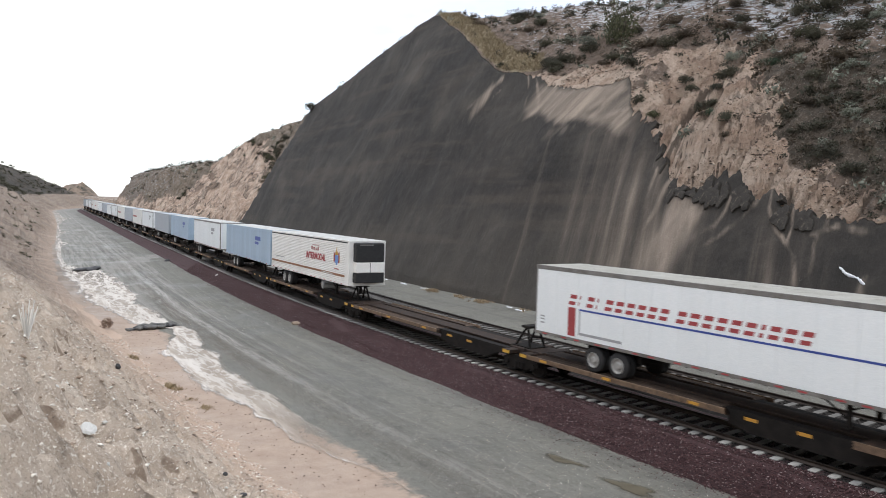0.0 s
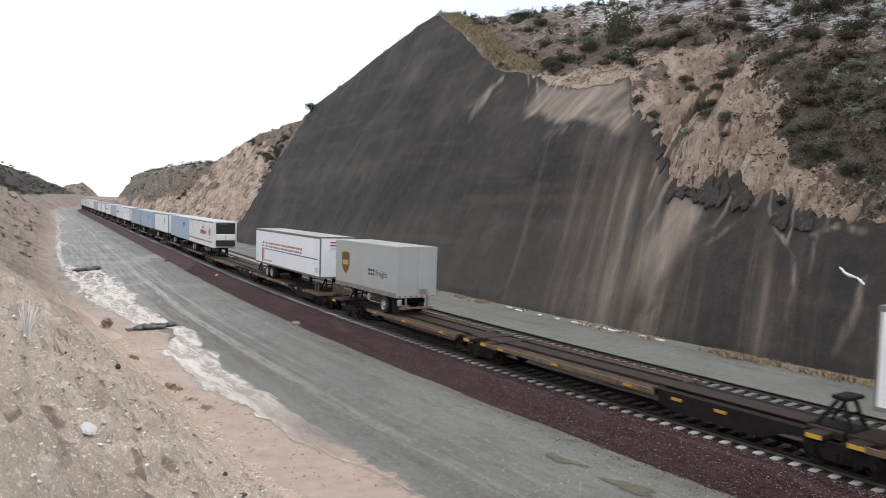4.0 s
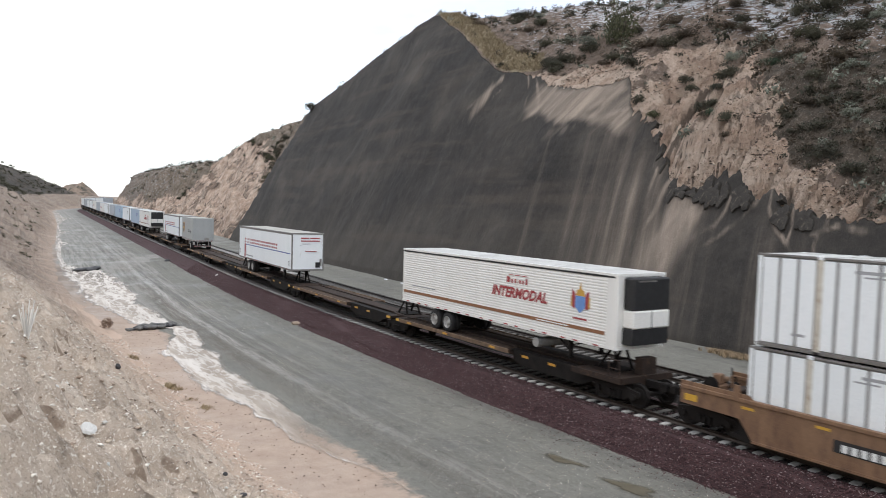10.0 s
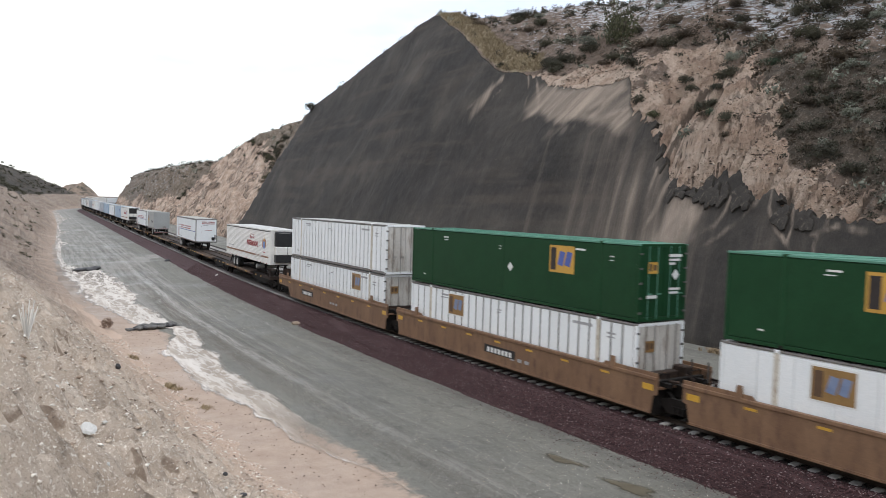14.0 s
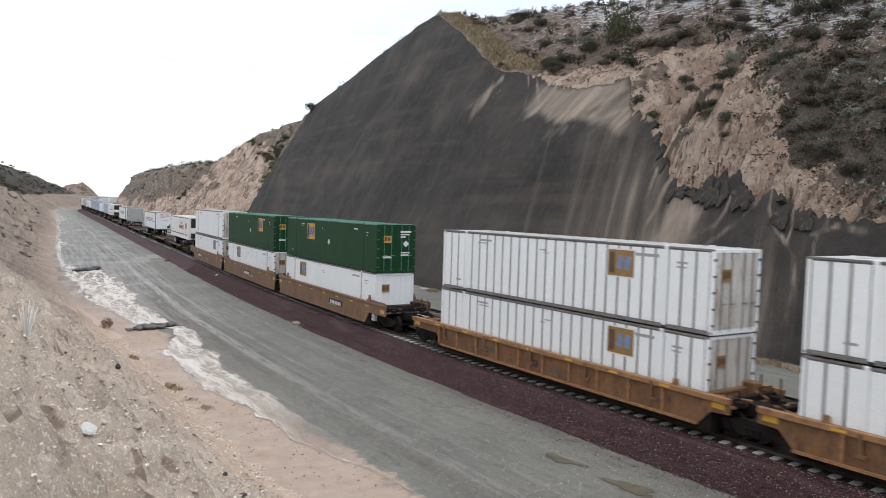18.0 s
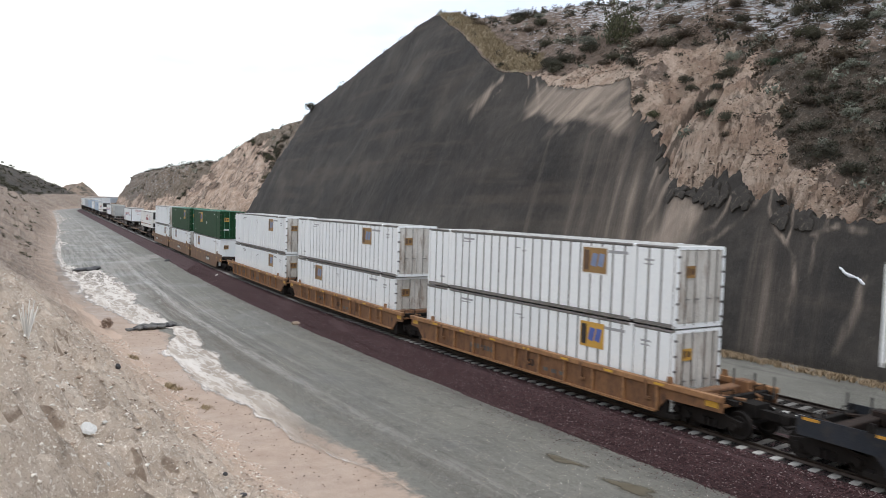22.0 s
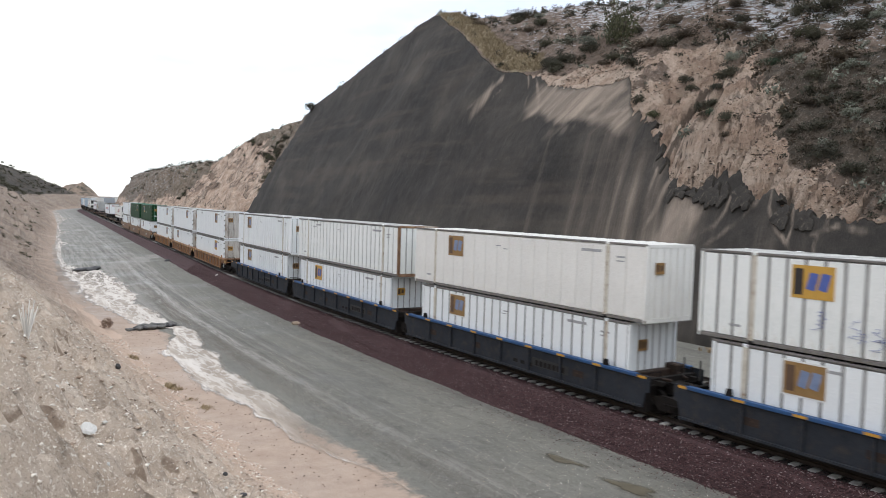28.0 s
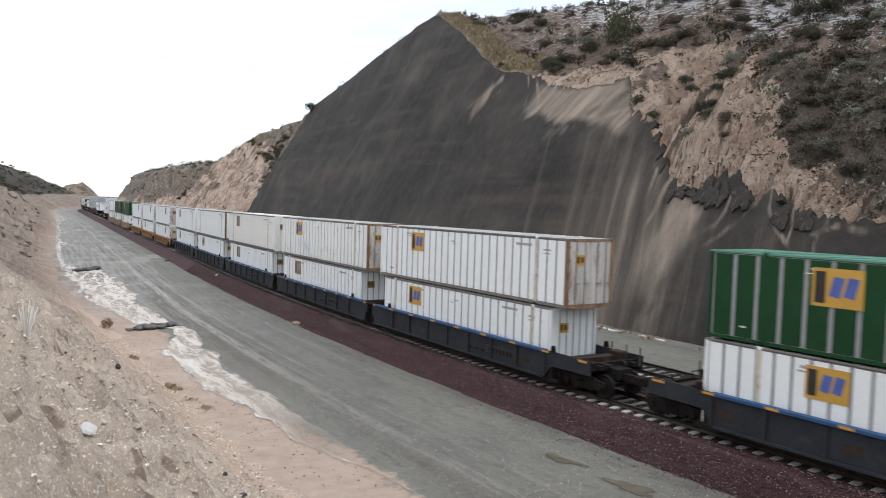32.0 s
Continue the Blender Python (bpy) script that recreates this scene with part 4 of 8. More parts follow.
def bank_surface(s, off):
    foot = lerp(s, (-60, -13.9), (19, -14.0), (33, -14.1), (43, -13.9), (51, -14.3), (60, -15.2), (87, -16.7), (135, -17.2), (239, -14.6), (420, -13), (640, -13))
    foot = foot + 0.5 * fbm(s * 0.25, s * 0 + 2.2, 4) + 0.5 * fbm(s * 1.1, s * 0 + 7.2, 4, 0.6) * (s < 70)
    d = foot - off
    steep = lerp(s, (30, 0.85), (45, 0.78), (70, 0.70), (110, 0.66))
    z = -1.3 + steep * (np.clip(d, 0, 24) - 0.9 * (1 - np.exp(-np.clip(d, 0, 9) / 1.2))) - lerp(s, (30, 0.20), (45, 0.0)) * np.clip(d - 7, 0, 17) + 0.22 * (s < 40) * np.clip(d / 3, 0, 1) + 0.30 * np.clip(d - 24, 0, 60) - 0.25 * np.clip(-d, 0, 1)
    near = np.clip(d / 2, 0, 1)
    damp_shade = 0.0 * s
    z = z + near * (0.55 * fbm(s * 0.22, off * 0.3, 5) + 0.30 * (0.25 - np.abs(fbm(s * 0.8 + off * 0.15, off * 0.22, 3))))
    z = z + near * 0.36 * fbm(s * 1.6, off * 1.6, 5, 0.68) + (s < 30) * near * (0.13 * fbm(s * 4.0, off * 4.0, 4, 0.7) - 0.08 * np.clip(np.abs(fbm(s * 1.9 + off, off * 0.8, 3)) < 0.035, 0, 1))
    # cracks where the sand creeps
    for s0, o0, s1, o1, bend in ((4.0, -22.7, 5.3, -22.25, 0.1), (17.5, -21.8, 20.4, -20.3, 0.4), (20.0, -20.4, 31.0, -17.5, -0.3), (19.4, -21.5, 31.0, -19.7, 0.3), (5.6, -21.3, 8.0, -20.0, 0.2), (9.5, -20.6, 13.0, -18.6, -0.2)):
        ds, do = s1 - s0, o1 - o0
        q = ((s - s0) * ds + (off - o0) * do) / (ds * ds + do * do)
        away = ((s - s0) * do - (off - o0) * ds) / math.hypot(ds, do) + bend * np.sin(3.1 * q) * 0.5 + 0.25 * fbm(s * 1.1, off * 1.1, 4)
        z = z - 0.13 * np.exp(-(away / 0.055) ** 2) * np.clip(np.minimum(q, 1 - q) * 8, 0, 1) + 0.05 * (away > 0) * np.exp(-np.clip(away, 0, 9) / 0.5) * np.clip(np.minimum(q, 1 - q) * 8, 0, 1)
    for ledge in (4.3, 6.1, 7.7):
        z = z + (s < 70) * 0.11 * np.clip((d - ledge - 1.6 * fbm(s * 0.25 + ledge, s * 0 + 1.1, 4)) / 0.10, 0, 1) * np.clip(0.5 + 3 * fbm(s * 0.3 + 2 * ledge, s * 0, 2), 0, 1)
    z = z - near * 0.10 * np.clip((np.abs(fbm(s * 0.45 + 2, off * 0.45, 3)) < 0.03), 0, 1) * (s < 60)
    # small scarps where the sand has slumped
    for s0, o0, turn, wide, high in ((5.6, -22.4, 0.15, 0.7, 0.24), (7.3, -21.25, -0.7, 0.35, 0.2), (9.0, -20.9, -0.5, 0.5, 0.16), (9.6, -21.7, 0.3, 0.6, 0.14), (12.0, -20.2, -0.6, 0.7, 0.18), (14.0, -19.0, -0.8, 0.8, 0.2), (17.0, -18.3, -0.9, 0.9, 0.14), (15.5, -20.9, 0.4, 0.8, 0.18), (20.0, -17.4, -1.0, 1.0, 0.24), (11.0, -18.6, -0.9, 0.6, 0.17), (19.5, -20.2, -0.3, 1.2, 0.16), (25.0, -18.6, -0.6, 1.4, 0.2), (7.85, -21.85, 0.3, 0.26, 0.24), (7.25, -21.15, -0.6, 0.18, 0.22), (8.0, -20.6, -0.6, 0.22, 0.24), (11.5, -21.2, -0.2, 0.45, 0.22), (25.4, -19.3, -0.5, 0.9, 0.3)):
        u = (s - s0) * math.cos(turn) + (off - o0) * math.sin(turn) + 0.35 * fbm(s * 1.2, off * 1.2, 3)
        w = -(s - s0) * math.sin(turn) + (off - o0) * math.cos(turn)
        z = z + 0.55 * high * (np.clip(u / 0.12, 0, 1) * np.exp(-np.clip(u, 0, 9) / (2.2 * wide)) - 0.35 * np.exp(-(u / 0.12) ** 2)) * np.exp(-(w / wide) ** 2)
        # dark line along each scarp: moist soil and slump shade in one mask
        damp_shade = np.maximum(damp_shade, np.exp(-((u - 0.03) / 0.06) ** 2) * np.exp(-(1.3 * w / wide) ** 2))
    # further along the line the top of the bank rises to a brushy hill, then drops to a low embankment
    top = lerp(s, (0, 30), (120, 22), (200, 13), (280, 12), (340, 15), (395, 26), (436, 33), (456, 24.6), (464, 20.5), (470, 18), (476, 13.5), (482, 8), (500, 4.6), (640, 4.2))
    z = z + np.clip((s - 90) / 60, 0, 1) * near * np.clip(1.4 - s / 700, 0, 1) * (2.0 * fbm(s * 0.05, off * 0.06, 4) + 1.3 * fbm(s * 0.14, off * 0.2, 4, 0.6) + 3.0 * (0.18 - np.abs(fbm(s * 0.035 + 0.4, off * 0.05, 4))))
    z = z + np.clip((s - 300) / 120, 0, 1) * np.clip((500 - s) / 30, 0, 1) * 0.28 * np.clip(d - 24, 0, 40)
    top = top + 4.0 * fbm(s * 0.035, off * 0.03, 4) * np.clip((s - 150) / 100, 0, 1) * np.clip((490 - s) / 30, 0, 1)
    z = np.where(z > top - 3, top - 3 * np.exp(-(z - top + 3) / 3), z)
    brushy = np.clip((z - lerp(s, (0, 30), (120, 20), (200, 8.5), (280, 8.5), (320, 6.5), (380, 5.0), (470, 5.0))) / 2.0 + 0.4 * fbm(s * 0.05, off * 0.1, 3), 0, 1) * np.clip((486 - s) / 10, 0, 1)
    wet = np.exp(-(np.clip(d, 0, 9) / 2.2) ** 2) * 0.85 * np.clip((75 - s) / 20, 0.3, 1)
    return z, {"brushy": brushy, "wet": np.clip(wet, 0, 1), "damp_shade": damp_shade}


bs = np.concatenate([np.arange(-60, -6, 3.0), np.arange(-6, 14, 0.07), np.arange(14, 32, 0.12), np.arange(32, 50, 0.25), np.arange(50, 120, 0.8), np.arange(120, 300, 2.5), np.arange(300, 640, 8.0)])
bo = np.concatenate([-np.arange(11.4, 25, 0.08), -np.arange(25, 45, 0.7), -np.arange(45, 110, 5.0)])
bS, bO = np.meshgrid(bs, bo, indexing="ij")
bZ, bM = bank_surface(bS, bO)
bM["run"], bM["rise"] = bS, bZ
bX, bY, bZ = along(bS, bO, bZ)
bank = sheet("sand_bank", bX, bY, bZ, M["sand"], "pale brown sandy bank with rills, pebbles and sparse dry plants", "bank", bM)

# the floor of the cutting: one sheet out to the horizon, finest beside the track
gs = np.concatenate([np.arange(-3000, -60, 200.0), np.arange(-60, 8, 4), np.arange(8, 60, 0.5), np.arange(60, 160, 1.5), np.arange(160, 640, 8.0), np.arange(640, 3600, 200.0)])
go = np.concatenate([np.array([-2500, -1200, -600, -300, -120, -60, -30]), np.arange(-18, -2.6, 0.25), np.array([-1, 0, 2, 4, 6, 8, 11, 14, 20, 40, 80, 160, 320, 640, 1300, 2500])])
gS, gO = np.meshgrid(gs, go, indexing="ij")


def road_level(s, off):
    return -1.0 - 0.035 * np.clip(-3.2 - off, 0, 6) - 0.14 * np.clip((-9 - off) / 2.5, 0, 1) + 0.03 * fbm(s * 0.25, off * 0.9, 3) * np.clip((20 + off) / 4, 0, 1)


gZ = road_level(gS, gO) - np.where((gO < -18.5) | (gO > 14), 6.0, 0.0)
mud = np.clip((lerp(gS, (15, -10.5), (30, -10.9), (42, -11.2), (60, -11.4), (90, -13.5), (100, -16.0), (135, -16.4), (190, -15.4), (240, -14.4), (420, -13.0)) - gO + 0.7 * fbm(gS * 0.35, gO * 0.5, 4)) / 1.6 + 0.4, 0, 1)
gH = np.interp(gS, LINE_S, LINE_H)
gX0 = np.interp(gS, LINE_S, LINE_X) + gO * np.cos(gH)
gY0 = np.interp(gS, LINE_S, LINE_Y) - gO * np.sin(gH) + np.where(gS < -400, gS + 400, 0) + np.where(gS > 900, gS - 900, 0)
gZ = gZ + np.interp(gS, LINE_S, LINE_Z)
ground = sheet("ground", gX0, gY0, gZ, M["road"], "wet grey gravel service road beside the railway", "road", {"mud": mud, "silt": np.clip((gS - 36) / 20, 0, 1) * np.clip((-4.2 - gO) / 2.5, 0, 1) + 1.6 * np.exp(-((gS - 101 - 2.3 * (gO + 9.5)) / 4) ** 2) * np.clip((gO + 11) / 2, 0, 1), "run": gS, "rise": gO})

# the far service road between the second track and the foot of the face
fs = np.concatenate([np.arange(-60, 8, 4.0), np.arange(8, 160, 1.0), np.arange(160, 640, 8.0)])
fo = np.arange(6.6, 14.6, 0.5)
fS, fO = np.meshgrid(fs, fo, indexing="ij")
fZ = -0.42 + 0.02 * (fO - 8) + 0.05 * fbm(fS * 0.3, fO * 0.5, 3) + np.clip(fO - 13.2, 0, 1) * 0.25
fX, fY, fZ = along(fS, fO, fZ)
sheet("road_far", fX, fY, fZ, M["road"], "grey gravel track at the foot of the concrete face", "road", {"mud": np.zeros_like(fS), "silt": np.zeros_like(fS), "run": fS, "rise": fO})

# ballast beds
def bed(name, centre, shoulder, foot, top, bottom, material, label):
    ss = np.concatenate([np.arange(-200, 8, 8.0), np.arange(8, 120, 0.6), np.arange(120, 640, 6.0)])
    prof = [(-foot, bottom), (-(foot * 0.75 + shoulder * 0.25), bottom * 0.8 + top * 0.2), (-(foot + shoulder) / 2, (bottom + top) / 2 - 0.02), (-shoulder, top), (-shoulder + 0.5, top + 0.01), (0, top - 0.02), (shoulder - 0.5, top + 0.01), (shoulder, top), ((foot + shoulder) / 2, (bottom + top) / 2), (foot, bottom)]
    fine = np.linspace(0, len(prof) - 1, 46)
    po, pz = np.interp(fine, range(len(prof)), [q[0] for q in prof]), np.interp(fine, range(len(prof)), [q[1] for q in prof])
    S, K = np.meshgrid(ss, np.arange(46), indexing="ij")
    O = po[K] + 0.12 * fbm(S * 0.5, K * 0.6, 3)
    Z = pz[K] + 0.05 * fbm(S * 1.7, K * 0.9 + centre, 3)
    X, Y, Z = along(S, O + centre, Z)
    return sheet(name, X, Y, Z, material, label, "ballast")


bed("ballast_bed_near", 0.0, 1.75, 3.25, -0.22, -1.06, M["ballast_bed"], "dark red crushed stone ballast under the near track")
bed("ballast_bed_far", 5.4, 1.6, 2.6, -0.20, -0.55, M["grey_ballast"], "dark grey ballast under the second track")
# ---- tracks: rails in the setting, each concrete tie a piece ----
def tie_mesh():
    b = Build()
    sec = [(-1.22, -0.30), (1.22, -0.30), (1.22, -0.17), (0.95, -0.155), (0.45, -0.17), (0, -0.19), (-0.45, -0.17), (-0.95, -0.155), (-1.22, -0.17)]
    b.prism([(x, z) for x, z in sec], "y", -0.125, 0.125)
    return b.mesh("tie", M["tie"])


TIE = tie_mesh()


def rail_line(name, off, z=0.0):
    ss = np.concatenate([np.arange(-200, 8, 8.0), np.arange(8, 160, 2.0), np.arange(160, 640, 6.0)])
    sec = [(-0.075, -0.16), (-0.075, -0.145), (-0.012, -0.12), (-0.012, -0.045), (-0.036, -0.035), (-0.036, -0.008), (-0.028, 0), (0.028, 0), (0.036, -0.008), (0.036, -0.035), (0.012, -0.045), (0.012, -0.12), (0.075, -0.145), (0.075, -0.16)]
    S, K = np.meshgrid(ss, np.arange(len(sec)), indexing="ij")
    X, Y, Z = along(S, off + np.array([q[0] for q in sec])[K], z + np.array([q[1] for q in sec])[K])
    return sheet(name, X, Y, Z, M["rail"], "worn steel rail", "rail")


for nm, centre, zz in (("near", 0.0, 0.0), ("far", 5.4, 0.02)):
    track = tagged(new("track_" + nm), "railway track of concrete ties and steel rails", "track", kind="structure")
    for side in (-0.7535, 0.7535):
        r = rail_line("rail_" + nm, centre + side, zz)
        r.parent = track
        r.name = "rail"
        for key in ("kind", "category", "label"):
            del r[key]
    s, count, rest = 8.0, 0, []
    while s < 420:
        if count < 300 if nm == "near" else count < 110:
            t = part("tie", TIE, M["tie"], track, at=track_pose(s, centre, zz) @ pose(0, 0, 0, 0, 0, random.uniform(-0.5, 0.5)))
        else:
            rest.append(s)
        s += 0.61
        count += 1
    b = Build()
    for s in rest:
        m = track_pose(s, centre, zz)
        o = len(b.v)
        b.box(-1.22, 1.22, -0.125, 0.125, -0.30, -0.165)
        b.v[o:] = [tuple(m @ Vector(q)) for q in b.v[o:]]
    far = part("ties_beyond", b, M["tie"], track)
    far["kind"] = "stuff"
# ---- the train: cars, and what they carry ----
V_TRAIN, A_TRAIN = 10.069, 0.00218


def gone(t):
    """Metres that the train has run since the middle of the clip."""
    return V_TRAIN * (t - 16) + A_TRAIN * (t - 16) ** 2


RIDERS = []


def ride(ob, u, z=0.0):
    """Puts a thing on the train, its front u metres ahead of the mark, z over the rails."""
    RIDERS.append((ob, u, z))
    return ob


def rider_pose(u, z, t, length=17.0):
    """A rider turns about the middle of its length, its origin is at its front end."""
    s = min(880.0, max(-380.0, u + gone(t)))
    return track_pose(s - length / 2, 0, z) @ Matrix.Translation((0, length / 2, 0))


def motions():
    for ob, u, z in RIDERS:
        walk(ob, [(t, rider_pose(u, z, t)) for t in range(0, 33)])


_mesh_cache = {}


def cached(key, make):
    if key not in _mesh_cache:
        _mesh_cache[key] = make()
    return _mesh_cache[key]


def wheel_mesh():
    return cached("wheel", lambda: Build().lathe([(-0.07, 0.10), (-0.07, 0.30), (-0.03, 0.33), (-0.06, 0.40), (-0.07, 0.44), (-0.06, 0.457), (0.04, 0.465), (0.05, 0.49), (0.075, 0.49), (0.075, 0.38), (0.03, 0.34), (0.03, 0.12), (0.09, 0.10)], 0, 0, 0, 24).mesh("wheel", M["grime"], True))


def truck(parent, y):
    """A two-axle freight truck under a car."""
    def frame_mesh():
        b = Build()
        side = [(-1.15, 0.50), (-1.15, 0.66), (-0.70, 0.72), (-0.42, 0.80), (0.42, 0.80), (0.70, 0.72), (1.15, 0.66), (1.15, 0.50), (0.95, 0.40), (0.70, 0.42), (0.50, 0.26), (-0.50, 0.26), (-0.70, 0.42), (-0.95, 0.40)]
        for x in (-1.08, 0.95):
            b.prism(side, "x", x, x + 0.13)
        b.box(-1.0, 1.0, -0.22, 0.22, 0.45, 0.78)
        for x in (-1.16, 1.04):
            for k in (-0.89, 0.89):
                b.rod((x, k, 0.46), (x + 0.12, k, 0.46), 0.13, 10)
            for k in (-0.2, 0, 0.2):
                b.rod((x + 0.06, k, 0.30), (x + 0.06, k, 0.55), 0.09, 8)
        for k in (-0.89, 0.89):
            b.rod((-0.95, k, 0.46), (0.95, k, 0.46), 0.08, 8)
        return b.mesh("truck", M["grime"])
    t = part("truck", cached("truck", frame_mesh), None, parent, "grimy cast steel truck", (0, y, 0))
    for k in (-0.89, 0.89):
        part("wheel", wheel_mesh(), None, t, at=(-0.76, k, 0.46))
        part("wheel", wheel_mesh(), None, t, at=pose(0.76, k, 0.46, 0, 0, 180))
    return t


def coupler(parent, y, sign):
    b = Build().box(-0.12, 0.12, min(y, y + sign * 0.7), max(y, y + sign * 0.7), 0.72, 0.98)
    yy = y + sign * 0.75
    b.box(-0.19, 0.14, min(yy, yy + sign * 0.3), max(yy, yy + sign * 0.3), 0.68, 1.02, 0.04)
    b.rod((0.25, y, 0.75), (0.22, y + sign * 0.8, 0.45), 0.03, 6)
    part("coupler", b, M["grime"], parent)


def strip(parent, name, x, y0, y1, z0, z1, material, label="", depth=0.006):
    """A thin flat marking on the near side."""
    return part(name, Build().box(x - depth, x, min(y0, y1), max(y0, y1), z0, z1), M[material], parent, label)


# ---- shipping containers ----
def logo(parent, y, z, faded, wide=1.3, high=0.98):
    """A gold square with dark bars and a blue figure, about 1.3 m wide, its front edge at y."""
    x = -1.292
    z += 1.08 - high
    p = strip(parent, "emblem_panel", x, y, y - wide, z, z + high, "logo_tan" if faded else "logo_gold", "gold oblong emblem panel")
    if faded:
        part("emblem_border", Build().box(x - 0.004, x + 0.001, y - wide - 0.05, y + 0.05, z - 0.05, z + high + 0.05), M["ink_white"], p, "white border")
    part("emblem_bar", Build().box(x - 0.014, x - 0.006, y - 0.27 * wide, y - 0.06 * wide, z + 0.1, z + high - 0.1), M["ink_brown" if faded else "ink"], p, "dark upright block")
    blue = "ink_slate" if faded else "ink_blue"
    for a, w in ((0.34, 0.30), (0.62, 0.30)):
        part("emblem_figure", Build().prism([(y - a * wide, z + 0.30 * high), (y - (a + w * 0.3) * wide, z + 0.80 * high), (y - (a + w) * wide, z + 0.76 * high), (y - (a + w * 0.7) * wide, z + 0.24 * high)], "x", x - 0.014, x - 0.006), M[blue], p, "blue slanted block")


CONTAINER_GROUP = "containers on the train"


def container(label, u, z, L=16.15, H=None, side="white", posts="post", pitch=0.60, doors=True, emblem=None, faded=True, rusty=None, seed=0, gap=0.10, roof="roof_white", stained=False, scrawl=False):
    H = H or (2.88 if z > 3 else 2.84)
    rusty = not 7 <= seed <= 12 if rusty is None else rusty
    rng = random.Random(seed)
    c = thing("shipping_container", label, "shipping container", CONTAINER_GROUP)
    W = 1.295
    # frame
    for x in (-W, W - 0.09):
        part("bottom_rail", Build().box(x, x + 0.09, -L, 0, 0.012, 0.13, 0.01), M["green" if side == "green" else "top_rail" if z > 3 else side], c)
        part("top_rail", Build().box(x - 0.002, x + 0.09, -L, 0, H - 0.075, H, 0.01), M["green_roof" if side == "green" else "top_rail"], c)
    inset = (L - 12.19) / 2
    edge = "green" if side == "green" else side
    for x in (-W, W - 0.14):
        for y in (-0.12, -L):
            part("corner_post", Build().box(x, x + 0.14, y, y + 0.12, 0.003, H - 0.003, 0.012), M["rust_frame" if stained and y < -1 else edge], c)
        for y in (-inset, -L + inset):
            part("stacking_post", Build().box(x - 0.003, x + 0.11, y - 0.09, y + 0.09, 0.003, H - 0.004, 0.01), M["rust" if rusty else edge], c, "weathered stacking post")
    for x in (-W - 0.004, W - 0.156):
        for y in (-inset, -L + inset):
            for zz in (-0.01, H - 0.10):
                part("corner_casting", Build().box(x, x + 0.16, y - 0.09, y + 0.09, zz, zz + 0.115, 0.01), M["grime" if zz < 1 else edge], c)
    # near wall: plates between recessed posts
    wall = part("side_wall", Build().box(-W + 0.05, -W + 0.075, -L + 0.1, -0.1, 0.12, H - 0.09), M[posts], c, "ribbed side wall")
    n = max(1, round((L - 0.24) / pitch))
    step = (L - 0.24) / n
    w = step - gap
    plate = cached(("plate", side, round(w, 3), H), lambda: Build().box(-W + 0.012, -W + 0.05, -w / 2, w / 2, 0.152, H - 0.112, 0.012).mesh("panel", M[side]))
    for k in range(n):
        part("panel", plate, None, wall, at=(0, -0.12 - step * (k + 0.5), 0))
    part("far_wall", Build().box(W - 0.05, W - 0.02, -L + 0.1, -0.1, 0.12, H - 0.09), M[side], c)
    # roof with shallow ribs
    b = Build().box(-W + 0.085, W - 0.085, -L + 0.02, -0.02, H - 0.05, H - 0.012)
    k = -0.5
    while k > -L + 0.3:
        b.box(-W + 0.1, W - 0.1, k - 0.06, k + 0.06, H - 0.013, H + 0.006)
        k -= 0.55
    part("roof", b, M[roof], c, "weathered roof sheet")
    part("floor", Build().box(-W + 0.09, W - 0.09, -L + 0.02, -0.02, 0.03, 0.10), M["grime"], c)
    part("front_wall", Build().box(-W + 0.14, W - 0.14, -0.10, -0.03, 0.1, H - 0.1), M[side], c)
    # rear end
    part("rear_sill", Build().box(-W + 0.14, W - 0.14, -L + 0.004, -L + 0.12, 0.004, 0.16), M["rust_frame" if stained else edge], c)
    part("rear_header", Build().box(-W + 0.14, W - 0.14, -L + 0.004, -L + 0.12, H - 0.12, H - 0.004), M["rust_frame" if stained else edge], c)
    dm = "green" if side == "green" else ("door_white" if doors else side)
    if doors:
        for sx in (-1, 1):
            x0, x1 = sorted((sx * 0.012, sx * (W - 0.15)))
            d = part("door", Build().box(x0, x1, -L + 0.03, -L + 0.07, 0.165, H - 0.125, 0.006), M[dm], c, "rust-stained container door")
            b = Build()
            for k in range(3):
                xx = x0 + (k + 0.5) * (x1 - x0) / 3
                b.box(xx - 0.10, xx + 0.10, -L + 0.012, -L + 0.03, 0.2, H - 0.16)
            part("door_rib", b, M[dm], d)
            for k in (0.3, 0.72):
                xx = x0 + k * (x1 - x0)
                part("lock_rod", Build().rod((xx, -L - 0.012, 0.1), (xx, -L - 0.012, H - 0.08), 0.018, 6).box(xx - 0.03, xx + 0.22, -L - 0.03, -L - 0.01, 1.0, 1.05), M["green_roof" if side == "green" else "steel"], d, "pale green lock rod" if side == "green" else "steel lock rod")
            for k in range(5):
                zz = 0.3 + k * (H - 0.7) / 4
                xe = sx * (W - 0.09)
                part("hinge", Build().box(xe - 0.075, xe + 0.075, -L - 0.022, -L + 0.004, zz, zz + 0.075), M["rail_dark" if not stained else "rust_frame"], d)
    else:
        part("rear_wall", Build().box(-W + 0.14, W - 0.14, -L + 0.06, -L + 0.09, 0.16, H - 0.12), M[posts], c, "ribbed end wall")
        for k in range(6):
            xx = -W + 0.16 + k * (2 * W - 0.32) / 6
            part("end_panel", Build().box(xx + 0.02, xx + 0.33, -L + 0.02, -L + 0.06, 0.17, H - 0.13, 0.008), M[side], c)
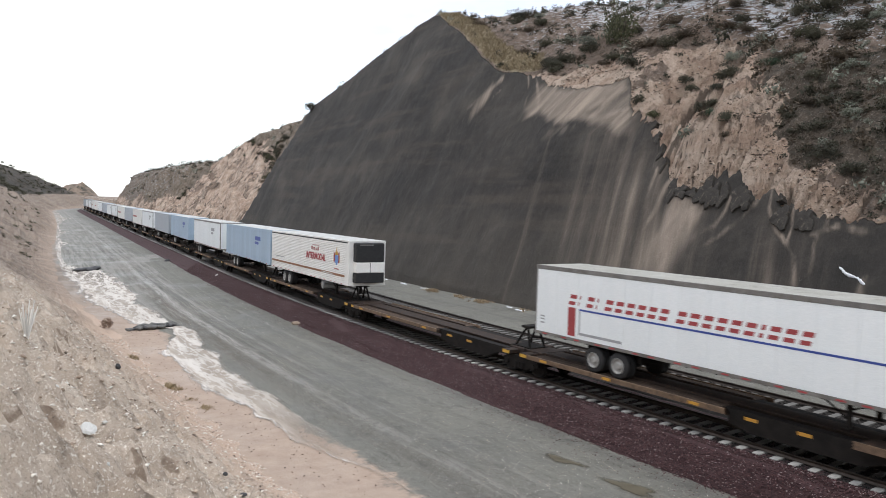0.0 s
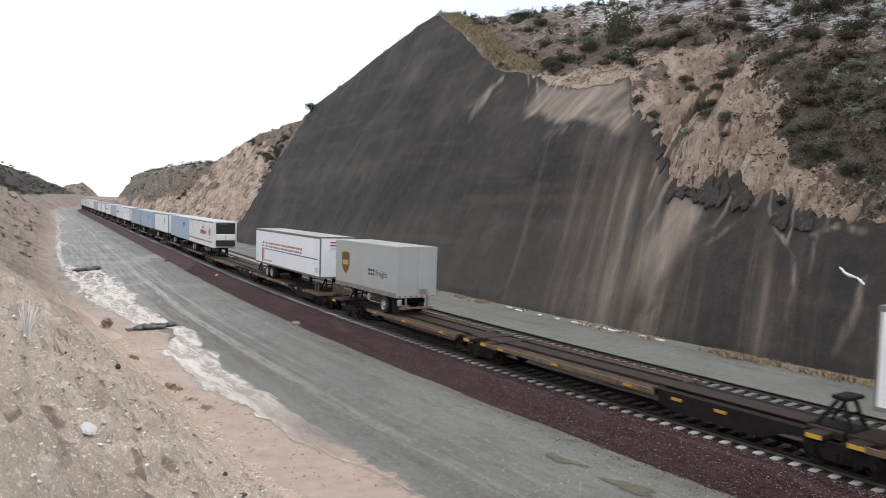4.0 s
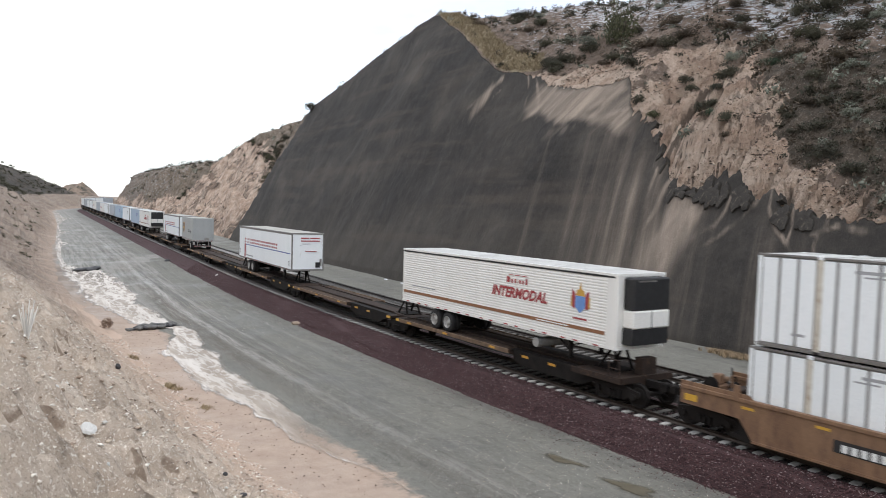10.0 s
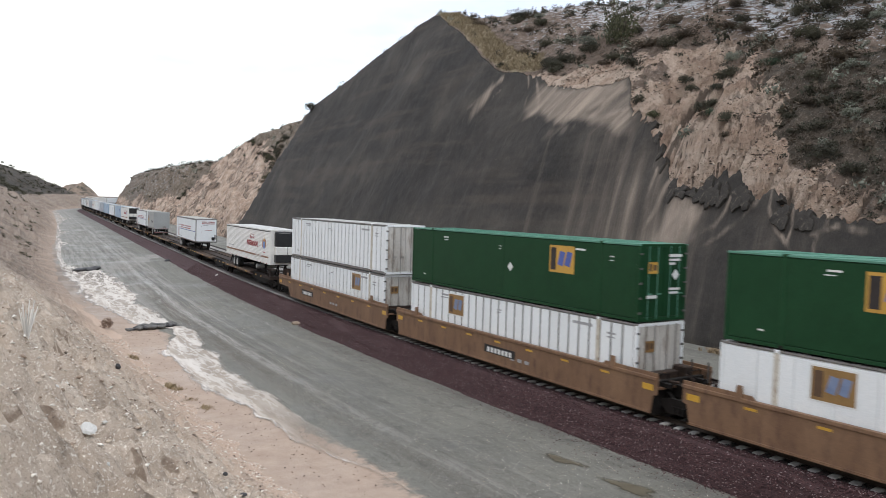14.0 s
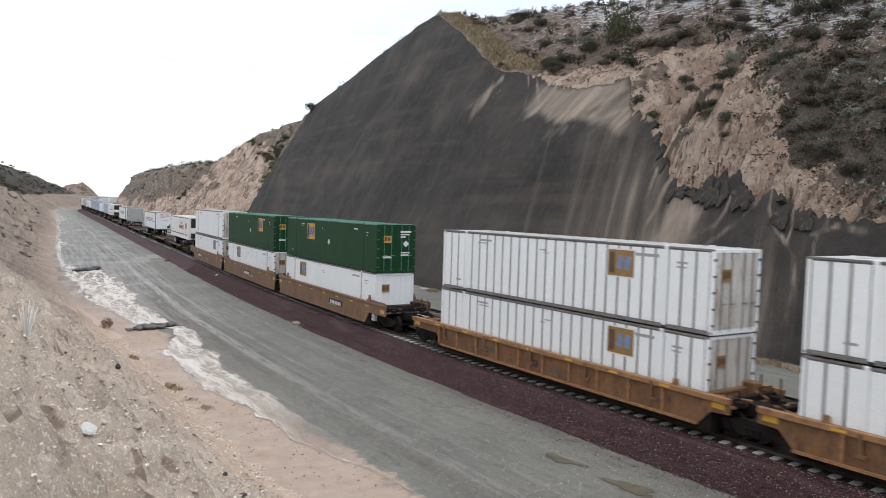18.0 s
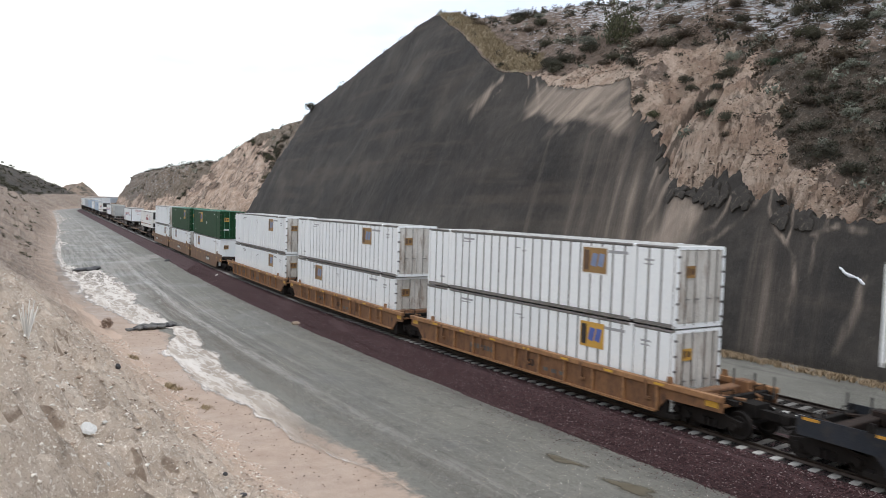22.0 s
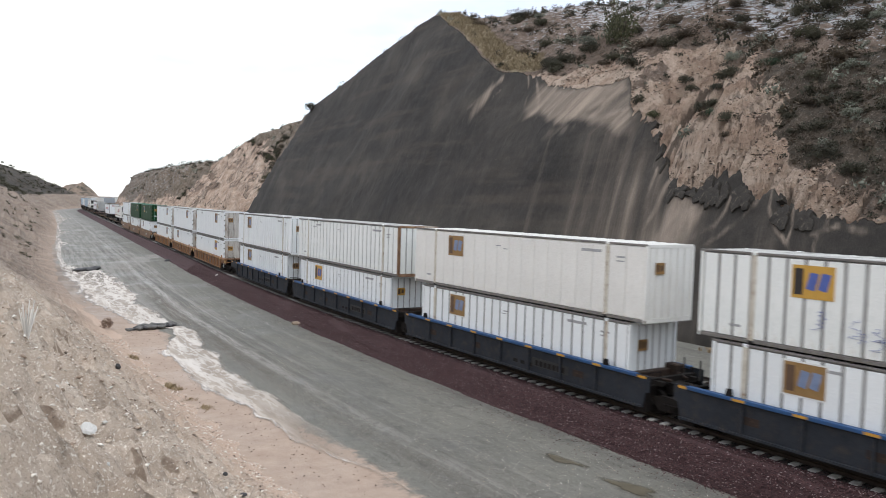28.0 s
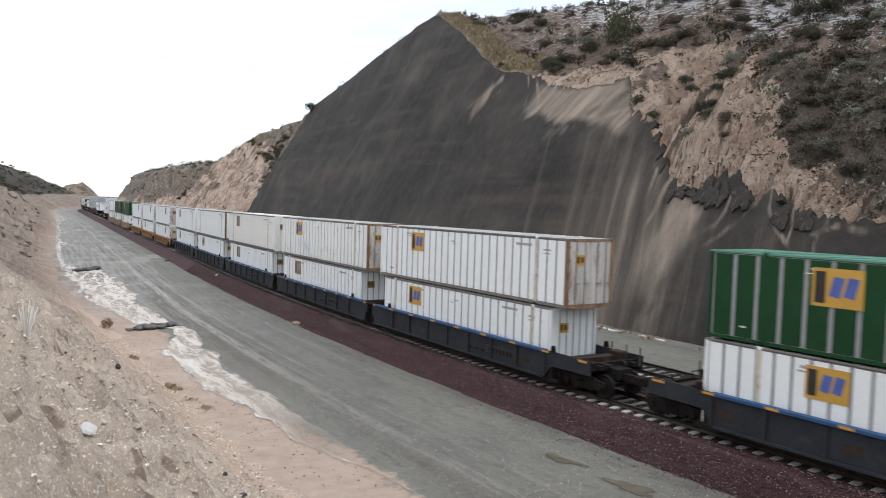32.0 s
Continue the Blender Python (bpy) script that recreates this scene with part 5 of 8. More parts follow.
    if doors and side == "green":
        for x0, x1, z0, z1 in ((0.25, 0.95, 0.83, 0.87), (0.25, 0.85, 0.78, 0.81), (0.25, 0.6, 0.73, 0.76), (-0.9, -0.35, 0.30, 0.34), (0.3, 0.9, 0.40, 0.43), (0.3, 0.8, 0.35, 0.38)):
            part("marking", Build().box(x0, x1, -L - 0.036, -L - 0.03, H * z0, H * z1), M["ink_white"], c, "white stencilled line")
        part("placard", Build().prism([(0.42, H * 0.60), (0.62, H * 0.53), (0.82, H * 0.60), (0.62, H * 0.67)], "y", -L - 0.04, -L - 0.03), M["ink_white"], c, "white diamond placard")
    if emblem is not None:
        logo(c, -emblem, H * 0.53 if side != "green" else H * 0.52, faded, *((1.5, 1.12) if side == "green" else (1.3, 0.98)))
        p = part("end_emblem", Build().box(-0.85, -0.35, -L - 0.026, -L - 0.02, H * 0.62, H * 0.62 + 0.42), M["logo_tan" if faded else "logo_gold"], c, "small gold emblem")
        part("emblem_bars", Build().box(-0.80, -0.66, -L - 0.032, -L - 0.026, H * 0.65, H * 0.62 + 0.36).box(-0.60, -0.42, -L - 0.032, -L - 0.026, H * 0.66, H * 0.62 + 0.33), M["ink_brown"], p)
    # stencilled marks that cannot be read
    ink = "ink_white" if side == "green" else "ink_grey"
    sh = 0.5 if side == "green" else 1.0
    for y, zz, wd, ht in ((-2.9 - rng.random() * 0.6, H * 0.86, 0.9, 0.09), (-2.9 - rng.random() * 0.4, H * 0.82, 0.7, 0.05), (-L * 0.5 + rng.random(), H * 0.80, 0.35, 0.05), (-L * 0.5 + 0.4, H * 0.76, 0.3, 0.04), (-L + 3.4, H * 0.85, 1.1, 0.11), (-L + 1.5, H * 0.80, 0.45, 0.07), (-L + 1.5, H * 0.75, 0.4, 0.05), (-1.2, H * 0.16, 0.4, 0.08)):
        strip(c, "marking", -W + 0.011, y, y - wd * sh, zz, zz + ht * (0.4 + 0.6 * sh), ink, "stencilled mark")
    for y, zz in ((-L * 0.53, H * 0.5),) if side == "green" else ():
        part("placard", Build().prism([(y - 0.2, zz), (y, zz - 0.2), (y + 0.2, zz), (y, zz + 0.2)], "x", -W - 0.002, -W + 0.011), M[ink], c, "diamond placard")
    if scrawl:
        rs_ = random.Random(77)
        for y0, z0, m in ((-4.1, 0.75, "ink_blue"), (-5.3, 0.55, "ink_blue"), (-5.9, 0.40, "ink_blue")):
            b = Build()
            p = Vector((-W - 0.002, y0, z0))
            for k in range(14):
                q = Vector((-W - 0.002, y0 + rs_.uniform(-0.28, 0.28), z0 + 0.05 * k + rs_.uniform(-0.05, 0.05)))
                b.rod(p, q, 0.006, 4)
                p = q
            part("scrawl", b, M[m], c, "small blue paint scrawl")
        b = Build()
        p = Vector((-W - 0.002, -8.0, 1.0))
        for k in range(1, 46):
            q = Vector((-W - 0.002, -8.0 - 0.075 * k - 0.32 * math.sin(0.42 * k), 0.72 + 0.28 * math.cos(0.42 * k)))
            b.rod(p, q, 0.005, 4)
            p = q
        part("scrawl", b, M["ink_slate"], c, "long thin looping paint line")
    return ride(c, u, z)


LOW_Z, HIGH_Z = 0.38, 3.275
container("white ribbed steel container with rust-stained doors, stacked on top", 74.0, HIGH_Z, seed=1)
container("white ribbed container with faded tan emblem in an orange car", 74.15, LOW_Z, emblem=11.6, seed=2)
container("dark green smooth container with gold emblem atop a white one", 54.65, HIGH_Z, side="green", posts="green", pitch=7.9, gap=0.008, emblem=11.2, faded=False, rusty=False, seed=3, roof="green_roof")
container("white ribbed container with a gold emblem under a green one", 54.65, LOW_Z, emblem=3.7, seed=4)
container("dark green smooth container with white placards and gold emblem", 34.9, HIGH_Z, side="green", posts="green", pitch=7.9, gap=0.008, emblem=4.4, faded=False, rusty=False, seed=5, roof="green_roof")
container("clean white smooth container with gold emblem under green one", 35.0, LOW_Z, posts="white", pitch=1.2, gap=0.02, emblem=3.1, seed=6, doors=False)
container("white ribbed container with rusty door hinges, stacked on top", 11.25, HIGH_Z, emblem=11.4, seed=7)
container("white ribbed container with faded emblem in a yellow car", 11.3, LOW_Z, emblem=11.6, seed=8)
container("white ribbed container with dirty doors, stacked on top", -8.05, HIGH_Z, emblem=11.4, seed=9)
container("white ribbed container in a yellow car, emblem near one end", -8.05, LOW_Z, L=15.95, emblem=3.6, seed=10)
container("white ribbed container with gold emblem and dark door hinges", -27.65, HIGH_Z, emblem=11.5, seed=11)
container("white ribbed container with gold emblem in a yellow car", -27.65, LOW_Z, emblem=11.5, faded=False, seed=12)
container("long white ribbed container overhanging a shorter one", -50.6, HIGH_Z, emblem=3.35, seed=13, doors=False)
container("shorter white ribbed container in a dark blue well car", -51.4, LOW_Z, L=14.63, emblem=2.8, seed=14, doors=False)
container("long white ribbed container with a stained end", -68.8, HIGH_Z, side="off_white", seed=15, doors=False, stained=True)
container("shorter white ribbed container with gold emblem in blue car", -69.45, LOW_Z, L=14.63, emblem=2.85, faded=False, seed=16, doors=False)
container("long cream smooth-sided container on a shorter white one", -86.95, HIGH_Z, side="cream", posts="cream", pitch=0.9, gap=0.015, emblem=3.2, seed=17, doors=False, roof="cream")
container("shorter white ribbed container with faded emblem in blue car", -87.8, LOW_Z, L=14.63, emblem=2.65, seed=18, doors=False)
container("long cream-white ribbed container with gold emblem, rusty end", -105.35, HIGH_Z, side="off_white", emblem=3.25, faded=False, seed=19, stained=True, scrawl=True)
container("shorter white ribbed container with tan emblem in blue car", -105.95, LOW_Z, L=14.63, emblem=2.55, seed=20, doors=False)
container("long white ribbed container with rust-brown door frame", -123.35, HIGH_Z, emblem=3.55, faded=False, seed=21, stained=True)
container("shorter white ribbed container at the tail of a blue car", -124.0, LOW_Z, L=14.63, emblem=2.8, faded=False, seed=22, doors=False)
container("dark green container with pale vertical posts and a gold emblem", -146.25, HIGH_Z, side="green", posts="ink_grey", pitch=0.80, gap=0.15, emblem=3.5, faded=False, rusty=False, seed=23, roof="green_roof")
container("white ribbed container with gold emblem under a green one", -146.2, LOW_Z, emblem=3.5, faded=False, seed=24)


# ---- well cars ----
def well_unit(label, u, L, paint, top=1.62, chord=None, ribs=0, front_truck=True, rear_truck=False, couple=0, marks="white", reflector="reflector", panel_at=0.28, low=0.30, raised=0.0, brake_stand=False):
    c = thing("well_car", label, "freight car", "well cars")
    up = top + raised
    plain = 1.15 if paint == "yellow_car" else 0.62
    ea, eb = (2.7 if couple & 1 else plain), (2.7 if couple & 2 else plain)
    cant_a, cant_b = (0.5 if ea > 0.7 else 0.12), (0.5 if eb > 0.7 else 0.12)
    outline = [(-0.45, 0.90), (-0.45, up), (-3.0, up), (-3.2, top), (-L + 3.2, top), (-L + 3.0, up), (-L + 0.45, up), (-L + 0.45, 0.90), (-L + eb, 0.86), (-L + eb + cant_b, low), (-ea - cant_a, low), (-ea, 0.86)]
    for x in (-1.47, 1.41):
        part("side_sill", Build().prism(outline, "x", x, x + 0.06), M["yellow_web" if paint == "yellow_car" else paint], c, "tall side sill")
        part("bottom_flange", Build().box(x - (0.10 if ribs else 0.04) if x < 0 else x - 0.1, x + 0.16 if x < 0 else x + 0.1, -L + eb + cant_b, -ea - cant_a, low - 0.04, low + 0.04), M[paint], c)
        part("top_chord", Build().box(x - (0.11 if ribs and x < 0 else 0.05), x + (0.17 if ribs and x > 0 else 0.11), -L + (eb + 0.4 if chord else 0.45), -(ea + 0.4 if chord else 0.45), top - (0.09 if chord else 0.16 if ribs else 0.10), top + 0.03, 0.015), M[chord or paint], c, "top chord")
    # stepped ends over the containers' corners
    for y in (-2.6, -L + 2.6):
        for x in (-1.53, 1.44):
            part("guide_post", Build().prism([(y - 0.13, top), (y + 0.13, top), (y + 0.08, up + 0.26), (y - 0.08, up + 0.26)], "x", x, x + 0.09), M["grime" if chord else paint], c)
    if ribs:
        rib = cached(("rib", paint, top), lambda: Build().box(-1.575, -1.47, -0.05, 0.05, low + 0.02, top - 0.14, 0.01).mesh("rib", M[paint]))
        n = int((L - 6.2) / ribs)
        for k in range(n + 1):
            part("rib", rib, None, c, at=(0, -3.1 - k * (L - 6.2) / n, 0))
    if paint == "yellow_car":
        for k in range(5):
            yk = -3.6 - k * (L - 7.2) / 4
            part("lift_bracket", Build().box(-1.60, -1.575, yk - 0.07, yk + 0.07, top - 0.62, top - 0.02, 0.008).box(-1.60, -1.50, yk - 0.20, yk + 0.07, top - 0.70, top - 0.60, 0.008), M["yellow_web"], c, "rusty lifting bracket")
    part("well_floor", Build().box(-1.41, 1.41, -L + 2.4, -2.4, 0.20, 0.34), M["grime"], c)
    # bulkheads thickened into dark blocks, added so the shaded well ends stay dark
    for y in (-ea - 0.62, -L + eb + 0.54):
        part("well_bulkhead", Build().box(-1.40, 1.40, y, y + 0.60, 0.14, 1.10) if y > -5 else Build().box(-1.40, 1.40, y - 0.5, y + 0.08, 0.14, 1.10), M["grime"], c)
    # added dark box and rod stand in for shade beside the end trucks
    for on, y in ((couple & 1, -2.95), (couple & 2, -L + 2.25)):
        if on:
            part("gap_block", Build().box(-1.05, 1.05, y, y + 0.7, 0.12, 0.92, 0.03).rod((-1.2, y + 0.3, 0.55), (1.2, y + 0.3, 0.55), 0.12, 10), M["grime"], c, "dark block and rod added to fill the shaded truck gap")
    # end decks, with sill and grab irons
    for a, b_ in ((0.0, -2.5), (-L + 2.5, -L)):
        y0, y1 = min(a, b_), max(a, b_)
        out = 1 if a == 0.0 else -1
        part("end_deck", Build().box(-1.38, 1.38, y0 + (0.55 if out < 0 else 0), y1 - (0.55 if out > 0 else 0), 1.04, 1.12), M[paint if not chord else "grime"], c, "end deck")
        e = Build().box(-0.36, 0.36, y0, y1, 0.72, 1.14)
        for k in (-0.9, 0.9):
            e.box(k - 0.10, k + 0.10, y0 + 0.3, y1 - 0.3, 1.10, 1.26)
        yy = y1 - 0.75 if out > 0 else y0 + 0.75
        e.box(-1.3, 1.3, yy - 0.1, yy + 0.1, 1.10, 1.32)
        part("end_sill", e, M["grime"], c)
        yb = yy - out * 0.85
        part("end_bearer", Build().box(-1.25, 1.25, yb - 0.22, yb + 0.22, 1.12, 1.40, 0.03).rod((-1.1, yb, 1.3), (-0.4, yy + out * 0.4, 1.25), 0.06, 6).rod((1.1, yb, 1.3), (0.4, yy + out * 0.4, 1.25), 0.06, 6).box(0.75, 1.2, yb - 0.5, yb + 0.1, 1.12, 1.58, 0.04), M["yellow_web" if paint == "yellow_car" else "spine"], c, "rusty end bearer and brake reservoir")
        g = Build()
        for k in (-1.2, -0.55, 0.55, 1.2):
            g.rod((k, yy, 1.3), (k, yy, 1.52), 0.022, 6)
        g.rod((-1.2, yy, 1.52), (-0.55, yy, 1.52), 0.02, 6).rod((0.55, yy, 1.52), (1.2, yy, 1.52), 0.02, 6)
        part("grab_iron", g, M["grime"], c)
        for k in (0.5, 1.25, 2.1):
            yk = y1 - k if out > 0 else y0 + k
            part("stake", Build().box(1.30, 1.35, yk - 0.03, yk + 0.03, 1.04, 1.82, 0.008), M["rail_dark"], c, "thin upright stake")
        strip(c, "reflector", -1.472, (y1 - 0.62) if out > 0 else (y0 + 0.62), (y1 - 1.12) if out > 0 else (y0 + 1.12), 1.36 if chord else 1.02, 1.45 if chord else 1.24, reflector, "yellow end reflector")
    for k in range(7):
        y = -3.0 - k * (L - 6.0) / 6
        z0 = top - 0.07 if chord else top - 0.105 if ribs else top - 0.30
        strip(c, "reflector", -1.586 if ribs else -1.472, y + 0.22, y - 0.22, z0, z0 + 0.085, reflector if not chord else "amber", "small side reflector")
    # stencilled panel, unreadable
    y = -L * panel_at
    for k in (0.12, 0.33, 0.71) if chord else ():
        strip(c, "marking", -1.474, -L * k - 0.9, -L * k - 1.5, 0.72, 0.98, "spine", "rust-brown faded mark")
    p = strip(c, "stencil_panel", -1.474, y, y - 2.3, 0.66, 1.02, "yellow_web" if paint == "yellow_car" else "black", "dark stencil panel")
    for k in range(7):
        part("marking", Build().box(-1.487, -1.480, y - 0.42 - k * 0.27, y - 0.24 - k * 0.27, 0.70, 0.92), M["ink_white" if marks == "white" else "grime" if chord else "rail_dark"], p)
    for k in range(3):
        strip(c, "marking", -1.472, -L * 0.55 - k * 0.5, -L * 0.55 - k * 0.5 - 0.3, 0.6, 0.75, "ink_grey" if marks == "white" else "grime" if chord else "rail_dark", "stencilled mark")
    if paint == "yellow_car":
        me = flat_text("53", 0.38, M["ink"], bold=0.012)
        me.transform(NEAR_SIDE)
        part("lettering", me, None, c, "dark number 53", (-1.476, -L * 0.502, 0.64))
    if brake_stand:
        part("brake_stand", Build().box(-0.9, -0.3, -1.5, -1.1, 1.1, 1.6, 0.04).box(-0.75, -0.45, -1.45, -1.15, 1.6, 1.95, 0.04).rod((-0.62, -1.3, 1.7), (-0.1, -1.3, 1.7), 0.1, 10).rod((0.3, -1.2, 1.1), (0.3, -1.2, 1.75), 0.05, 6).box(-1.36, -0.9, -1.9, -1.0, 1.12, 1.3), M["orange"], c, "rusty brake gear on the end deck")
        part("hand_wheel", Build().lathe([(-0.03, 0.24), (0.03, 0.24), (0.03, 0.28), (-0.03, 0.28)], -1.0, -1.3, 1.6, 16), M["grime"], c)
    if front_truck:
        truck(c, -0.05 if not (couple & 1) else -1.2)
    if rear_truck:
        truck(c, -L + (1.2 if couple & 2 else 0.05))
    if couple & 1:
        coupler(c, 0.0, 1)
    if couple & 2:
        coupler(c, -L, -1)
    return ride(c, u)


ORANGE = "brown-orange well car unit with yellow reflectors and smooth sides"
well_unit(ORANGE, 77.0, 20.5, "orange", 1.50, raised=0.16, low=0.24, couple=1, brake_stand=True)
well_unit("brown-orange well car unit with a dark stencil panel", 56.4, 19.6, "orange", 1.50, raised=0.16, low=0.24, panel_at=0.45)
well_unit("brown-orange well car unit at the tail of its set", 36.7, 20.2, "orange", 1.50, raised=0.16, low=0.24, rear_truck=True, couple=2, panel_at=0.55)
well_unit("faded yellow ribbed well car unit with rust and worn top chord", 14.2, 20.6, "yellow_car", 1.40, low=0.36, ribs=1.45, marks="grey", couple=1, reflector="reflector")
well_unit("faded yellow ribbed well car unit between two others", -6.4, 19.5, "yellow_car", 1.40, low=0.36, ribs=1.45, marks="grey")
well_unit("faded yellow ribbed well car unit with open end deck", -25.9, 20.6, "yellow_car", 1.40, low=0.36, ribs=1.45, marks="grey", rear_truck=True, couple=2)
BLUE = "blue-black well car unit with bright blue chord and amber reflectors"
for k, u in enumerate((-48.0, -67.6, -85.8, -104.2, -122.3)):
    well_unit(BLUE, u, 19.4 if k in (0, 4) else 18.3, "navy", 1.47, "blue_chord", low=0.36, ribs=1.8, rear_truck=k == 4, couple={0: 1, 4: 2}.get(k, 0), marks="grey", reflector="amber", panel_at=0.62)
well_unit("dark blue-black well car unit with white patch and bare end deck", -143.6, 19.6, "navy", 1.47, "blue_chord", low=0.36, ribs=1.8, couple=1, marks="grey", reflector="amber", panel_at=0.62)
# ---- spine cars and the trailers on them ----
def spine_unit(label, u, L=17.35, front_truck=True, rear_truck=False, couple=0, hitches=(16.1,), railing=None, deck=(1.1, 10.4)):
    c = thing("spine_car", label, "freight car", "spine cars")
    part("centre_sill", Build().box(-0.34, 0.34, -L, 0, 0.60, 1.02, 0.02).box(-0.46, 0.46, -L + 0.6, -0.6, 0.56, 0.62).box(-0.44, 0.44, -L + 0.6, -0.6, 1.0, 1.04), M["spine"], c, "rusty centre sill")
    y0, y1 = -deck[0], -deck[1]
    for sx in (-1, 1):
        x0, x1 = sorted((sx * 0.36, sx * 1.34))
        part("wheel_deck", Build().box(x0, x1, y1, y0, 0.93, 0.985), M["galv"], c, "worn steel wheel deck")
        xs = sorted((sx * 1.34, sx * 1.41))
        part("deck_edge", Build().box(xs[0], xs[1], y1 - 0.3, y0 + 0.3, 0.84, 1.03, 0.01), M["deck_edge"], c, "worn yellow deck edge")
        b = Build()
        for k in range(7):
            yy = y0 + k * (y1 - y0) / 6
            b.prism([(sx * 0.3, 0.62), (sx * 0.3, 0.93), (sx * 1.36, 0.93), (sx * 1.36, 0.84)], "y", yy - 0.06, yy + 0.06)
        part("deck_bracket", b, M["spine"], c)
        xs = sorted((sx * 0.62, sx * 1.0))
        part("side_girder", Build().prism([(y1 - 0.2, 0.90), (y1 - 0.2, 0.50), (y1 - 1.0, 0.32), (-L + 2.6, 0.32), (-L + 1.9, 0.62), (-L + 1.2, 0.72), (-L + 1.2, 0.98), (y1, 0.98)], "x", xs[0], xs[1]), M["grime"], c, "dark side girder")
    part("guard_rail", Build().box(-0.62, -0.54, y1, y0, 0.985, 1.09).box(0.54, 0.62, y1, y0, 0.985, 1.09), M["spine"], c)
    for k in (0.6, 4.2, 8.2):
        strip(c, "reflector", -1.411, y0 - k, y0 - k - 0.42, 0.88, 0.98, "amber", "amber reflector")
    for k in (2.6, 4.4):
        strip(c, "reflector", -1.001, y1 - k + 1.8, y1 - k + 1.35, 0.72, 0.83, "amber", "amber reflector")
    # end bolsters with a patch of yellow
    for yy in (-0.5, -L + 0.75):
        part("end_bolster", Build().box(-1.3, 1.3, yy - 0.28, yy + 0.28, 0.82, 1.0, 0.02).box(-0.7, 0.7, yy - 0.55, yy + 0.55, 0.78, 1.06, 0.03), M["spine"], c)
        strip(c, "reflector", -1.302, yy + 0.22, yy - 0.26, 0.84, 0.98, "reflector", "yellow end plate")
    for h in hitches:
        y = -h
        b = Build()
        for sx in (-1, 1):
            b.rod((sx * 0.42, y + 0.75, 1.02), (sx * 0.28, y + 0.1, 1.98), 0.06, 6)
            b.rod((sx * 0.42, y - 0.35, 1.02), (sx * 0.30, y, 1.98), 0.06, 6)
        b.box(-0.45, 0.45, y - 0.25, y + 0.3, 1.94, 2.05, 0.02)
        b.box(-0.5, 0.5, y - 0.45, y + 0.9, 1.02, 1.10)
        b.rod((-0.4, y - 0.1, 1.5), (0.4, y - 0.1, 1.5), 0.04, 6)
        part("trailer_hitch", b, M["grime"], c, "black folding trailer hitch")
    if front_truck:
        truck(c, -0.05 if not (couple & 1) else -2.6)
    if rear_truck:
        truck(c, -L + (0.6 if couple & 2 else 0.05))
    if couple & 1:
        part("end_deck", Build().box(-1.25, 1.25, -1.7, -0.1, 0.98, 1.05), M["galv"], c, "grey end deck")
        coupler(c, 0.0, 1)
    if couple & 2:
        part("end_deck", Build().box(-1.4, 1.4, -L + 0.05, -L + 2.6, 1.0, 1.08), M["spine"], c)
        coupler(c, -L, -1)
    if railing:
        b = Build().box(-1.44, -1.38, -L + 0.05, -L + 2.7, 0.88, 1.10).box(-1.4, 1.4, -L, -L + 0.07, 0.88, 1.12)
        for k in (0.15, 0.7):
            b.rod((-1.38, -L + k, 1.1), (-1.38, -L + k, 1.75), 0.03, 6)
        b.rod((-1.38, -L + 0.15, 1.75), (-1.38, -L + 0.7, 1.75), 0.03, 6).rod((-1.38, -L + 0.15, 1.42), (-1.38, -L + 0.7, 1.42), 0.025, 6)
        b.box(-0.2, 0.55, -L + 0.1, -L + 0.5, 1.08, 1.75)
        part("end_railing", b, M[railing], c, "rusty end platform railing")
    return ride(c, u)


def tyre_pair(parent, y, x_out, side, z=0.5, r=0.5):
    def t_mesh():
        return Build().lathe([(0.14, 0.26), (0.0, 0.285), (0.0, 0.40), (0.02, 0.47), (0.06, 0.50), (0.21, 0.50), (0.25, 0.47), (0.27, 0.40), (0.27, 0.30), (0.27, 0.40), (0.29, 0.47), (0.33, 0.50), (0.48, 0.50), (0.52, 0.47), (0.54, 0.30)], 0, 0, 0, 24).mesh("tyre", M["tyre"], True)
    def r_mesh():
        return Build().lathe([(0.0, 0.06), (0.0, 0.10), (0.03, 0.13), (0.075, 0.15), (0.085, 0.235), (0.0, 0.265), (-0.012, 0.295), (0.0, 0.305), (0.10, 0.255)], 0, 0, 0, 20).mesh("rim", M["rim"], True)
    m = Matrix.Translation((x_out, y, z)) if side < 0 else pose(x_out, y, z, 0, 0, 180)
    w = part("wheel", cached("tyre", t_mesh), None, parent, "twin road tyres", m)
    part("rim", cached("rim", r_mesh), None, w, "pale grey steel rim", (-0.012, 0, 0))
    return w


TRAILER_GROUP = "road trailers on the train"


